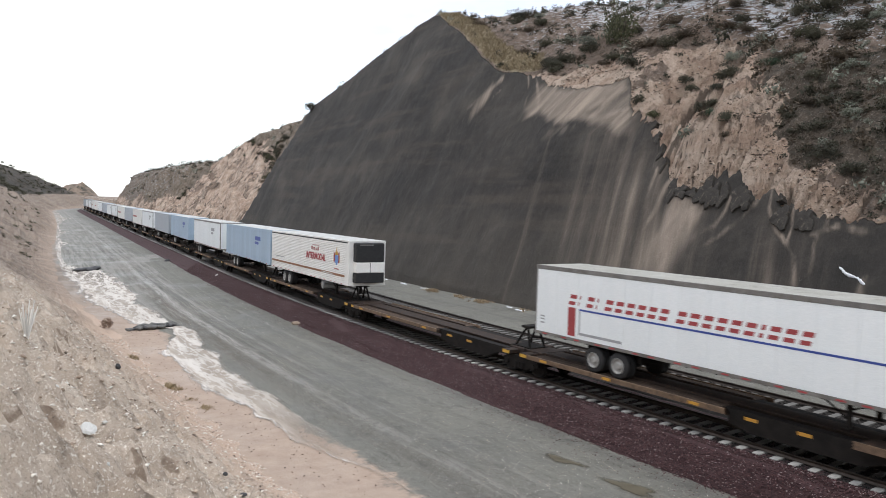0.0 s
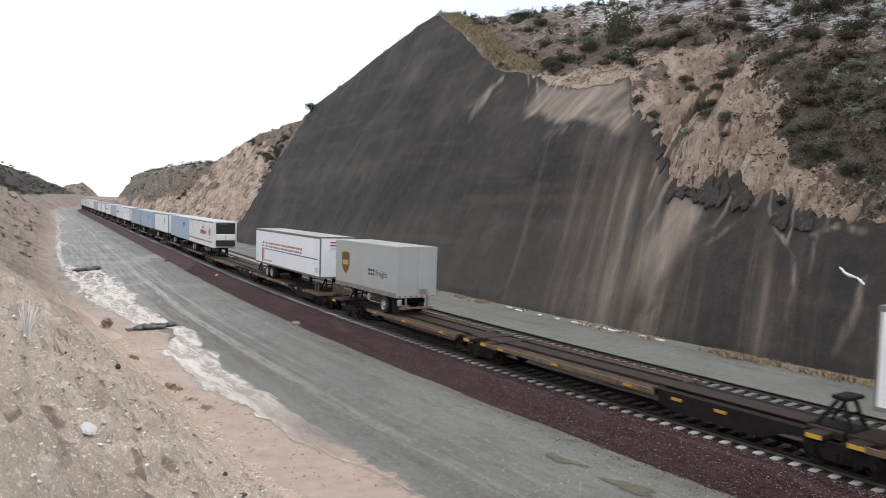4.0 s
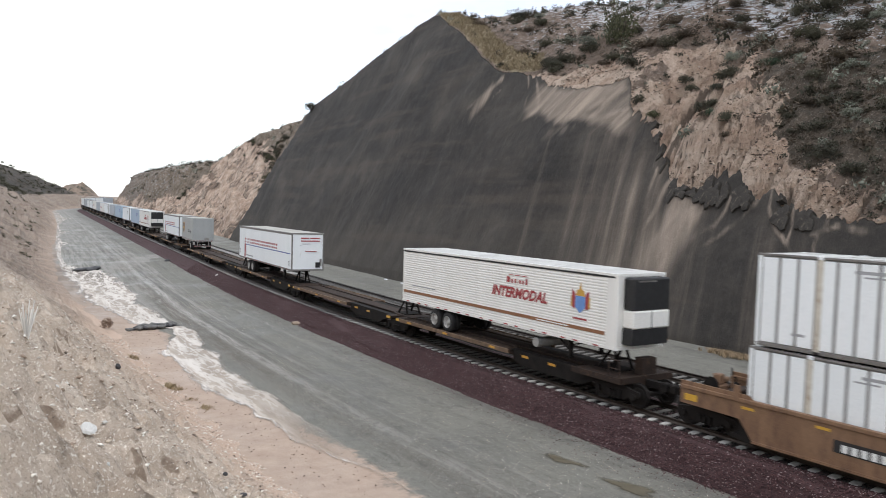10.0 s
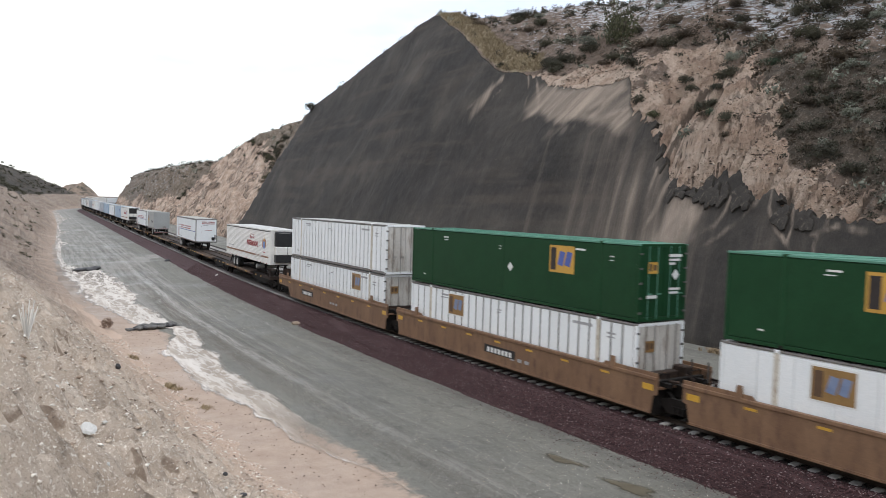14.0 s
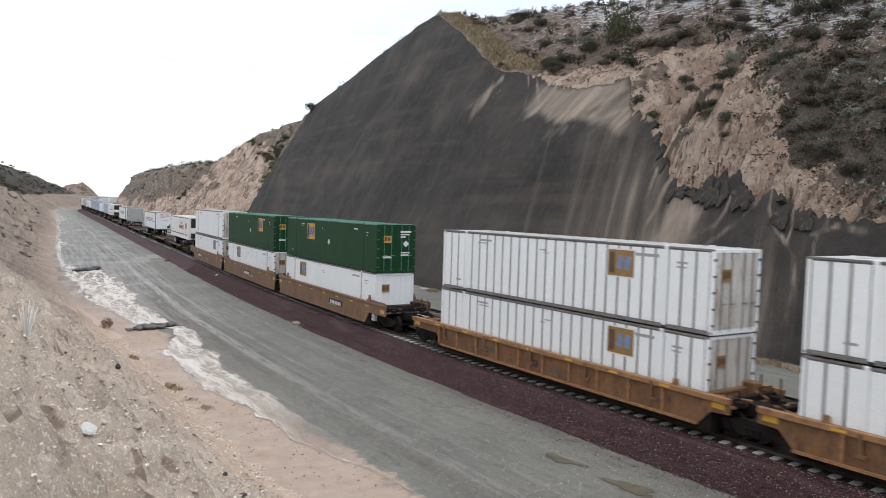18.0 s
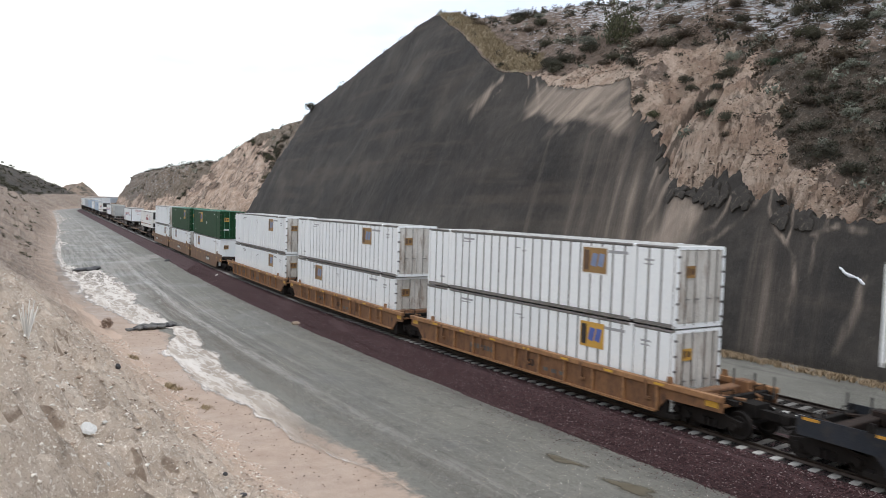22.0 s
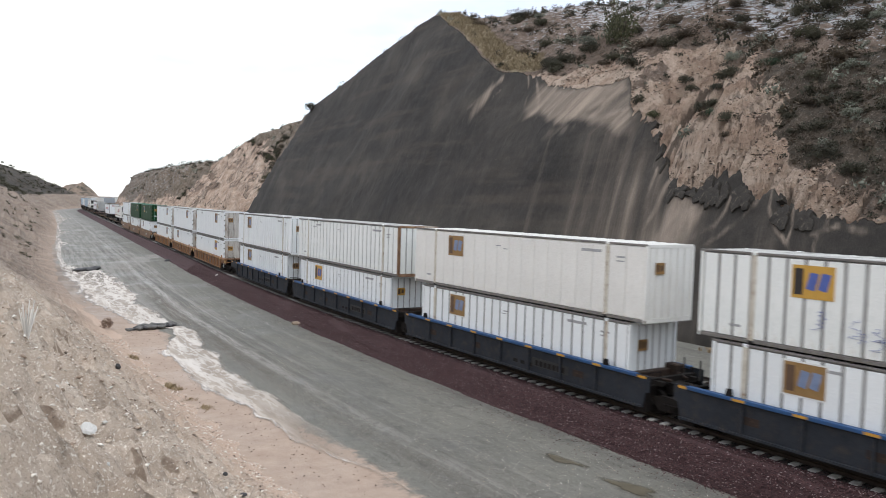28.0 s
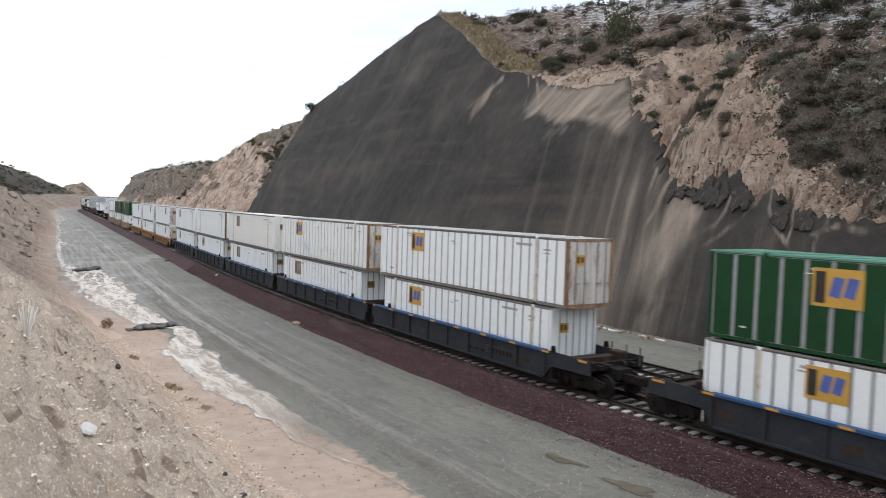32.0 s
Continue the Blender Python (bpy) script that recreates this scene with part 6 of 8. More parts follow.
def trailer_shell(label, L, side, z0=1.07, z1=3.98, seam=1.22, rail="steel", roof="roof_white", ribs="vertical", nose="smooth", axles=(3.4, 4.65), rear=True, legs=True, top_band=0.17):
    """A road trailer. Its rear axles are at the front end of its ride, its nose at the other; origin on the deck under the front."""
    t = thing("semi_trailer", label, "trailer", TRAILER_GROUP)
    W = 1.295
    wall = part("side_wall", Build().box(-W + 0.02, -W + 0.05, -L + 0.08, -0.06, z0 + 0.1, z1 - top_band), M[side], t, "trailer side wall")
    if ribs == "vertical":
        n = round(L / seam)
        w = (L - 0.16) / n
        plate = cached(("tplate", side, round(w, 3), z0, z1, top_band), lambda: Build().box(-W + 0.004, -W + 0.02, -w / 2 + 0.005, w / 2 - 0.005, z0 + 0.125, z1 - top_band - 0.005, 0.003).mesh("panel", M[side]))
        for k in range(n):
            part("panel", plate, None, wall, at=(0, -0.08 - w * (k + 0.5), 0))
    else:
        n = 23
        h = (z1 - top_band - z0 - 0.14) / n
        slat = cached(("slat", L, z0), lambda: Build().prism([(-W + 0.022, 0.004), (-W + 0.006, 0.02), (-W, h * 0.5), (-W + 0.006, h - 0.02), (-W + 0.022, h - 0.004)], "y", -L + 0.55, -0.1).mesh("slat", M[side]))
        for k in range(n):
            part("slat", slat, None, wall, at=(0, 0, z0 + 0.13 + k * h))
        part("nose_post", Build().box(-W - 0.004, -W + 0.05, -L + 0.08, -L + 0.54, z0 + 0.1, z1 - top_band), M[side], t)
    part("far_wall", Build().box(W - 0.05, W - 0.01, -L + 0.08, -0.06, z0 + 0.1, z1 - 0.1), M[side], t)
    for x in (-W - 0.004, W - 0.05):
        part("top_rail", Build().box(x, x + 0.054, -L, 0, z1 - top_band, z1, 0.008), M[rail], t, "aluminium top rail")
        part("bottom_rail", Build().box(x - 0.004, x + 0.054, -L, 0, z0, z0 + 0.12, 0.006), M[rail], t, "aluminium bottom rail")
    part("roof", Build().box(-W + 0.05, W - 0.05, -L + 0.02, -0.02, z1 - 0.03, z1 - 0.004), M[roof], t, "weathered roof")
    for x in (-W, W - 0.10):
        for y in (-0.10, -L):
            part("corner_post", Build().box(x - 0.006, x + 0.106, y - 0.004, y + 0.10, z0 + 0.003, z1 - 0.003, 0.03), M[rail], t)
    part("floor", Build().box(-W + 0.05, W - 0.05, -L + 0.04, -0.04, z0 + 0.05, z0 + 0.10), M["grime"], t)
    b = Build()
    k = -0.6
    while k > -L + 0.4:
        b.box(-W + 0.06, W - 0.06, k - 0.03, k + 0.03, z0 - 0.04, z0 + 0.05)
        k -= 0.6
    part("crossmembers", b, M["grime"], t)
    part("nose_wall" if nose != "doors" else "rear_wall", Build().box(-W + 0.10, W - 0.10, -L + 0.02, -L + 0.06, z0 + 0.1, z1 - 0.06), M[side], t, "plain end wall")
    part("end_wall", Build().box(-W + 0.10, W - 0.10, -0.06, -0.02, z0 + 0.1, z1 - 0.06), M[side], t)
    part("end_header", Build().box(-W + 0.10, W - 0.10, -L - 0.004, -L + 0.05, z1 - 0.10, z1 - 0.004).box(-W + 0.1, W - 0.1, -L - 0.004, -L + 0.05, z0 + 0.003, z0 + 0.12), M[rail], t)
    a0, a1 = (min(axles) - 0.9, max(axles) + 0.9)
    part("axle_frame", Build().box(-0.65, -0.5, -a1, -a0, 0.62, z0 - 0.04).box(0.5, 0.65, -a1, -a0, 0.62, z0 - 0.04).box(-1.0, 1.0, -a1, -a1 + 0.1, 0.7, 0.9), M["grime"], t)
    for a in axles:
        part("axle", Build().rod((-0.9, -a, 0.5), (0.9, -a, 0.5), 0.07, 8), M["grime"], t)
        tyre_pair(t, -a, -1.25, -1)
        tyre_pair(t, -a, 1.25, 1)
    if legs:
        sgn = -1 if max(axles) < L / 2 else 1
        y = -L + 2.9 if sgn < 0 else -2.2
        for x in (-0.95, 0.80):
            part("landing_leg", Build().box(x, x + 0.14, y - 0.07, y + 0.07, 0.32, z0).box(x - 0.05, x + 0.19, y - 0.14, y + 0.14, 0.28, 0.33), M["grime"], t, "landing leg")
        part("landing_brace", Build().rod((-0.9, y, 0.8), (0.9, y, 0.8), 0.03, 6).rod((-0.85, y, 0.5), (-0.85, y + 0.9, z0), 0.03, 6).rod((0.85, y, 0.5), (0.85, y + 0.9, z0), 0.03, 6), M["grime"], t)
    # red dashes on the bottom rail
    k = -0.5
    i = 0
    while k > -L + 0.5:
        strip(t, "reflector", -W - 0.008, k, k - 0.28, z0 + 0.03, z0 + 0.085, "red", "red reflector dash")
        k -= 0.75 if i % 2 else 1.15
        i += 1
    return t


def slanted_bars(parent, widths, y, z, h, material, x=-1.292, slant=0.32, name="lettering", gap=0.20):
    """A line of slanted blocks that stand for a name, from y towards the rear. widths: block widths, 0 for a space."""
    for w in widths:
        if not w:
            y -= h * 0.55
            continue
        b = Build()
        sk = slant * h
        for a, c in ((0.0, 0.34), (0.62, 1.0)):
            b.prism([(y - sk * a, z + h * a), (y - w - sk * a, z + h * a), (y - w - sk * c, z + h * c), (y - sk * c, z + h * c)], "x", x - 0.006, x)
        part(name, b, M[material], parent, "slanted coloured block of a name")
        y -= w + h * gap
    return y


def red_blue_trailer(u):
    t = trailer_shell("long white smooth trailer with red lettering blocks and blue stripe", 16.15, "white", seam=1.24, axles=(3.45, 4.72), roof="roof_grey", rail="top_rail")
    zl = 2.52
    slanted_bars(t, [0.36, 0.06, 0, 0.34, 0.06, 0, 0.36, 0.36, 0.36, 0.35, 0.35, 0.35, 0, 0.35, 0.38, 0.36, 0.36, 0.36, 0.36, 0.14, 0.35, 0.36, 0.35], -2.0, zl, 0.42, "red", gap=0.40)
    strip(t, "stripe", -1.292, -2.62, -15.75, 2.33, 2.40, "blue_line", "thin blue stripe")
    strip(t, "red_bar", -1.292, -2.0, -2.42, 1.27, 2.42, "red", "upright red bar")
    strip(t, "grey_line", -1.292, -2.62, -2.68, 1.45, 2.33, "ink_grey")
    strip(t, "marking", -1.292, -2.62, -4.9, 1.36, 1.46, "ink_grey", "small stencilled mark")
    for z in (1.55, 1.70, 1.82):
        strip(t, "marking", -1.292, -0.35, -0.6, z, z + 0.06, "ink_grey")
        strip(t, "marking", -1.292, -15.3, -15.7, z - 0.1, z - 0.03, "ink_grey")
    for x0, x1, z, m in ((-0.55, 0.05, 3.55, "red"), (0.18, 0.95, 3.55, "red"), (-0.55, 0.95, 3.33, "red"), (-0.45, 0.2, 3.12, "ink_grey"), (-0.2, 0.7, 2.55, "red"), (-0.62, -0.56, 3.0, "ink_grey")):
        part("end_lettering", Build().box(x0, x1, -16.157, -16.15 + 0.021, z, z + (0.085 if m == "red" and z > 3 else 0.05)), M[m], t, "small block of lettering")
    part("connection_box", Build().box(0.62, 0.98, -16.21, -16.14, 1.32, 1.72, 0.01), M["black"], t, "black connection box")
    part("document_box", Build().box(0.95, 1.12, -16.19, -16.14, 1.45, 2.0, 0.01), M["steel"], t)
    return ride(t, u, 0.99)


def reefer_trailer(u):
    t = trailer_shell("long white ribbed refrigerated trailer with brown stripe and crest", 16.15, "warm_white", ribs="horizontal", nose="reefer", rail="warm_white", axles=(3.3, 4.5), top_band=0.10)
    strip(t, "stripe", -1.301, -0.15, -15.55, 1.58, 1.72, "brown_line", "brown stripe")
    part("shade_gap", Build().box(-1.304, -1.29, -16.0, -0.05, 3.80, 3.87), M["black"], t, "dark line under the roof edge")
    me = flat_text("INTERMODAL", 0.62, M["red"], slant=0.25, bold=0.022)
    me.transform(NEAR_SIDE)
    part("lettering", me, None, t, "red word INTERMODAL", (-1.304, -8.25, 2.38))
    b = Build()
    y = -9.35
    for w, h in ((0.34, 0.42), (0.22, 0.26), (0.22, 0.30), (0.12, 0.38), (0.22, 0.26), (0.22, 0.26), (0.24, 0.42)):
        b.box(-1.308, -1.301, y - w + 0.11, y, 3.02, 3.02 + h * 0.62)
        y -= w
    b.box(-1.308, -1.301, y + 0.1, -9.5, 3.36, 3.39)
    part("lettering", b, M["red"], t, "red blocks of a name")
    # a heraldic crest as plain coloured shapes
    yc, zc = -14.15, 2.62
    part("crest", Build().prism([(yc + 0.28, zc + 0.3), (yc + 0.28, zc - 0.15), (yc, zc - 0.38), (yc - 0.28, zc - 0.15), (yc - 0.28, zc + 0.3)], "x", -1.31, -1.301), M["ink_pale"], t, "blue shield of a crest")
    part("crest_wings", Build().prism([(yc + 0.45, zc - 0.2), (yc + 0.5, zc + 0.55), (yc + 0.3, zc + 0.4), (yc + 0.3, zc - 0.2)], "x", -1.31, -1.301).prism([(yc - 0.45, zc - 0.2), (yc - 0.5, zc + 0.55), (yc - 0.3, zc + 0.4), (yc - 0.3, zc - 0.2)], "x", -1.31, -1.301), M["red"], t, "red side figures of a crest")
    part("crest_top", Build().prism([(yc + 0.26, zc + 0.31), (yc + 0.20, zc + 0.52), (yc + 0.07, zc + 0.58), (yc, zc + 0.86), (yc - 0.07, zc + 0.58), (yc - 0.20, zc + 0.52), (yc - 0.26, zc + 0.31)], "x", -1.31, -1.301).box(-1.309, -1.301, yc + 0.46, yc + 0.54, zc - 0.15, zc + 0.3).box(-1.309, -1.301, yc - 0.54, yc - 0.46, zc - 0.15, zc + 0.3), M["logo_gold"], t, "gold top of a crest")
    strip(t, "marking", -1.301, yc + 0.4, yc - 0.4, 1.98, 2.05, "red")
    strip(t, "marking", -1.301, -1.0, -3.4, 2.0, 2.05, "ink_grey", "small grey line of lettering")
    strip(t, "marking", -1.309, -11.5, -13.5, 1.62, 1.67, "ink_white")
    # cooling unit on the nose
    L = 16.15
    part("cooling_unit", Build().box(-0.98, 1.0, -L - 0.52, -L + 0.02, 2.62, 3.85, 0.06), M["black"], t, "black cooling unit grille")
    part("unit_cover", Build().box(-0.98, 1.0, -L - 0.54, -L + 0.02, 1.93, 2.61, 0.05), M["warm_white"], t, "white lower cover")
    part("unit_base", Build().box(-0.98, 1.0, -L - 0.50, -L + 0.02, 1.30, 1.92, 0.03), M["black"], t, "black unit base")
    part("unit_seam", Build().box(-0.02, 0.02, -L - 0.548, -L - 0.53, 1.95, 2.59), M["black"], t)
    part("header_lamp", Build().box(-0.75, 0.2, -L - 0.53, -L - 0.51, 3.70, 3.76), M["steel"], t)
    part("fuel_tank", Build().rod((-1.2, -11.4, 0.62), (0.6, -11.4, 0.62), 0.21, 18), M["rim"], t, "round aluminium fuel tank", smooth=True)
    return ride(t, u, 0.99)


def parcel_trailer(u):
    L = 8.6
    t = trailer_shell("short grey trailer with brown shield emblem, doors shut", L, "grey_box", rail="grey_box", seam=8.6, axles=(6.9,), nose="doors", roof="roof_grey")
    part("bottom_band", Build().box(-1.305, -1.299, -L + 0.05, -0.05, 1.10, 1.32), M["steel"], t, "scuffed lower band")
    y, z = -1.55, 2.62
    sh = lambda k, d: Build().prism([(y + 0.62 * k, z + 0.62 * k), (y + 0.3 * k, z + 0.68 * k), (y, z + 0.72 * k), (y - 0.3 * k, z + 0.68 * k), (y - 0.62 * k, z + 0.62 * k), (y - 0.62 * k, z - 0.15 * k), (y - 0.45 * k, z - 0.5 * k), (y, z - 0.82 * k), (y + 0.45 * k, z - 0.5 * k), (y + 0.62 * k, z - 0.15 * k)], "x", -1.295 - d, -1.291)
    s = part("shield", sh(1.0, 0.006), M["logo_gold"], t, "gold-edged shield emblem")
    part("shield_field", sh(0.90, 0.012), M["ink_brown"], s, "brown shield field")
    part("shield_band", Build().box(-1.315, -1.306, y - 0.4, y + 0.4, z - 0.18, z + 0.12), M["logo_gold"], s, "gold band")
    slanted_bars(t, [0.24, 0.22, 0.22], -4.85, 2.10, 0.36, "ink", -1.292, 0.0)
    me = flat_text("Freight", 0.52, M["ink"])
    me.transform(NEAR_SIDE)
    part("lettering", me, None, t, "dark word Freight", (-1.294, -5.85, 2.10))
    # rear doors, bumper and lamps
    part("door", Build().box(-1.15, -0.006, -L - 0.002, -L + 0.02, 1.2, 3.85, 0.01), M["grey_box"], t, "shut grey rear door")
    part("door", Build().box(0.006, 1.15, -L - 0.002, -L + 0.02, 1.2, 3.85, 0.01), M["grey_box"], t, "shut grey rear door")
    part("plate_panel", Build().box(0.15, 0.7, -L - 0.02, -L, 1.25, 1.55), M["steel"], t, "grey plate holder")
    bp = part("bumper", Build().box(-1.1, 1.1, -L - 0.03, -L + 0.05, 0.42, 0.54).box(-0.75, -0.65, -L - 0.02, -L + 0.04, 0.54, 1.1).box(0.65, 0.75, -L - 0.02, -L + 0.04, 0.54, 1.1), M["steel"], t, "striped underride bumper")
    for k in range(7):
        part("stripe", Build().box(-1.1 + k * 0.32, -0.95 + k * 0.32, -L - 0.036, -L - 0.03, 0.44, 0.52), M["red"], bp)
        part("stripe", Build().box(-1.2 + k * 0.36, -1.04 + k * 0.36, -L - 0.012, -L - 0.004, 1.11, 1.18), M["red"], t)
    part("lamp", Build().box(-1.25, -0.98, -L - 0.05, -L + 0.06, 0.62, 0.98, 0.04), M["rim"], t, "white lamp box")
    part("mud_flap", Build().box(-1.2, -0.7, -L + 0.65, -L + 0.68, 0.15, 0.95), M["tyre"], t)
    part("spare_tank", Build().rod((-1.1, -4.6, 0.72), (-0.3, -4.6, 0.72), 0.22, 14), M["rim"], t, "pale round air tank", smooth=True)
    return ride(t, u, 0.99)


red_blue_trailer(184.6)
red_blue_trailer(130.5)
reefer_trailer(219.65)
reefer_trailer(95.85)
parcel_trailer(165.45)


def plain_box(label, side, roof="roof_white", emblem="", L=16.15, band=None):
    t = trailer_shell(label, L, side, rail=side if side != "white" else "steel", seam=0.9, roof=roof)
    if emblem:
        strip(t, "emblem", -1.292, -11.2, -13.0, 2.9, 3.25, emblem, "dark block of lettering")
        strip(t, "emblem", -1.292, -11.2, -12.4, 2.55, 2.78, emblem, "dark block of lettering")
    if band:
        strip(t, "stripe", -1.292, -1.0, -8.0, 2.4, 2.7, band, "coloured block of lettering")
    return t


blue_t = plain_box("light blue ribbed container trailer with dark lettering block", "blue_box", "roof_white", "ink_blue")
slate_t = plain_box("grey-blue ribbed container trailer", "slate_box", "slate_box")
white_t = plain_box("plain white container trailer far along the train", "white", "roof_white", "ink_grey")
cream_t = plain_box("cream-white trailer with small red lettering", "cream", "roof_white", "", band="red")
ride(blue_t, 236.35, 0.99)
ride(white_t, 255.85, 0.99)
ride(copy_thing(blue_t, Matrix()), 276.5, 0.99)
ride(slate_t, 295.3, 0.99)
ride(copy_thing(white_t, Matrix()), 314.9, 0.99)
ride(cream_t, 332.85, 0.99)
ride(copy_thing(slate_t, Matrix()), 350.65, 0.99)
for k, u in enumerate((369.0, 387.0, 404.5, 422.5, 440.5, 460.0, 477.5, 495.0, 512.5, 530.0)):
    ride(copy_thing((cream_t, white_t, white_t, slate_t, white_t, cream_t)[k % 6], Matrix()), u, 0.99)

# the spine cars, in sets of five units
SPINE = "rusty dark spine car unit with yellow-edged wheel decks"
EMPTY = "empty rusty spine car unit with bare wheel decks and hitch"
spine_unit("rusty spine car unit with a hitch at each end", 166.2, couple=1, hitches=(1.9,), deck=(6.0, 15.5))
spine_unit(EMPTY, 148.7, hitches=(16.9,))
spine_unit(SPINE, 131.4)
spine_unit(EMPTY, 114.1, hitches=(16.9,))
spine_unit("rusty spine car unit at the tail of its set", 96.8, L=17.6, rear_truck=True, couple=2, railing="spine")
spine_unit("rusty spine car unit with a yellow railed end platform", 185.8, L=17.6, rear_truck=True, couple=2, railing="deck_edge")
spine_unit(EMPTY, 203.1, hitches=(16.9,))
first = spine_unit(SPINE, 220.3)
for k, u in enumerate((237.6, 255.2, 276.9, 295.7, 314.9, 333.2, 351.0, 369.5, 387.3, 404.9, 422.9, 440.9, 460.4, 477.9, 495.4, 512.9, 530.4)):
    ride(copy_thing(first, Matrix()), u)
# ---- stream of muddy meltwater along the foot of the bank ----
def water_material():
    m, n, l, b = nodes_of("muddy_foaming_water", 0.18)
    a1 = streaks(n, l, 0.13, 0.75, 6, 0.62)
    a2 = streaks(n, l, 0.24, 1.3, 6, 0.64)
    a4 = streaks(n, l, 0.45, 1.7, 5, 0.6)
    silt = ramp(n, l, a2, [(0.34, (0.33, 0.275, 0.225)), (0.5, (0.42, 0.36, 0.30)), (0.66, (0.50, 0.44, 0.38))])
    lines = calc(n, l, "MAXIMUM", ridge(n, l, a1, 0.06), ridge(n, l, a4, 0.04))
    rims = attr(n, "rim")
    foam = calc(n, l, "MULTIPLY", soft_step(n, l, calc(n, l, "ADD", calc(n, l, "MULTIPLY", lines, 0.55), calc(n, l, "MULTIPLY", a2, 0.8)), 0.56, 1.06), attr(n, "foam"))
    foam = calc(n, l, "MINIMUM", calc(n, l, "ADD", foam, soft_step(n, l, calc(n, l, "ADD", rims, calc(n, l, "MULTIPLY", a2, 0.6)), 0.75, 1.05)), 1.0)
    l.new(mix(n, l, calc(n, l, "MULTIPLY", foam, 0.85), silt, (0.70, 0.665, 0.62)), b.inputs["Base Color"])
    r = calc(n, l, "MULTIPLY_ADD", foam, 0.35)
    r.node.inputs[2].default_value = 0.5
    b.inputs["Specular IOR Level"].default_value = 0.12
    l.new(r, b.inputs["Roughness"])
    bump(n, l, b, calc(n, l, "ADD", a1, a2), 0.6, 0.05)
    # the film of water frays out at its margins
    thin = calc(n, l, "ADD", attr(n, "margin"), calc(n, l, "MULTIPLY", calc(n, l, "SUBTRACT", streaks(n, l, 0.34, 1.5, 8, 0.72), 0.5), 1.2))
    solid = calc(n, l, "MINIMUM", calc(n, l, "ADD", attr(n, "body"), calc(n, l, "MULTIPLY", foam, attr(n, "spray"))), 1.0)
    l.new(calc(n, l, "MULTIPLY", soft_step(n, l, thin, 0.10, 0.40), solid), b.inputs["Alpha"])
    return m


M["water"] = water_material()
ws = np.concatenate([np.arange(15, 70, 0.4), np.arange(70, 320, 0.8), np.arange(320, 420, 4.0)])
w_r = lerp(ws, (15, -10.4), (21.5, -10.6), (28, -10.5), (32, -10.4), (39, -10.1), (48, -9.5), (54.5, -10.1), (61, -10.3), (77, -10), (93.4, -11), (97.6, -13.5), (116, -13.6), (128, -12.4), (150, -13.5), (190, -13), (240, -12), (420, -11.5))
w_l = lerp(ws, (15, -10.6), (18, -10.8), (20.7, -11.1), (23, -11.7), (25, -12.1), (29.6, -12.3), (35, -12.8), (40, -13.2), (43, -12.9), (46.7, -11.9), (50, -11.2), (52.6, -12.6), (57, -13.6), (65, -14.9), (90, -16.3), (135, -16.6), (190, -15.6), (240, -14.6), (420, -13.2))
# past the bend it only sends out thin fingers over the road
fingers = lerp(ws, (97.6, -13.5), (99.2, -13.8), (103, -15.2), (112, -15.7), (137, -15.5), (144, -14.9), (152, -13.2), (156, -15.0), (175, -15.2), (187, -14.6), (198, -12.4), (203, -14.3), (234, -14.2), (268, -12.4), (284, -10.6), (297, -7.4), (302, -11.0), (420, -11.5))
w_r = np.where(ws > 97, fingers, w_r)
w_r = w_r + np.where(ws > 90, 0.5, 0.8) * fbm(ws * np.where(ws > 90, 0.15, 0.35), ws * 0 + 5.5, 4)
w_l = w_l + np.where(ws > 90, 0.4, 0.7) * fbm(ws * np.where(ws > 90, 0.15, 0.4), ws * 0 + 8.5, 4)
wk = np.linspace(0, 1, 14)
wS, wK = np.meshgrid(ws, wk, indexing="ij")
wO = w_l[:, None] * (1 - wK) + w_r[:, None] * wK
edge = np.minimum(wK, 1 - wK) * 2
wZ = road_level(wS, wO) + 0.03 + 0.035 * np.clip(edge * 3, 0, 1) + 0.05 * fbm(wS * 0.9, wO * 1.3, 4) * np.clip(edge * 2, 0.0, 1) - 0.05 * (edge < 0.01)
wX, wY, wZ = along(wS, wO, wZ)
sheet("water", wX, wY, wZ, M["water"], "pale muddy stream with white foam running beside the road", "stream", {"foam": np.clip((wS - 24) / 12, 0.05, 1) * lerp(wS, (20, 0.6), (30, 0.85), (50, 0.95), (75, 1.0), (110, 0.9), (200, 0.7), (420, 0.5)), "rim": (np.exp(-((wK - 0.08) / 0.10) ** 2) + 0.8 * (wS > 95) * np.exp(-((wK - 0.86) / 0.10) ** 2)) * np.clip((wS - 18) / 4, 0, 1), "spray": 0.15 + 0.8 * np.clip((wS - 60) / 30, 0, 1), "body": (np.clip((wS - 18) / 12, 0.15, 1) * 0.5 + 0.6 * np.exp(-(wK / 0.25) ** 2) + 0.3 * np.clip((wS - 24) / 5, 0, 1)) * np.clip(1.3 - (wS - 60) / 40, 0.45, 1), "margin": edge, "run": wS, "rise": wO})


# ---- stones ----
def stone_points(rng, size, flat=0.6):
    """Points spread evenly over a ball, pushed in and out."""
    pts = []
    for k in range(30):
        z = 1 - 2 * (k + 0.5) / 30
        r, a = math.sqrt(1 - z * z), k * 2.39996
        g = size * rng.uniform(0.80, 1.12)
        pts.append((g * r * math.cos(a), g * r * math.sin(a), g * flat * z))
    return pts


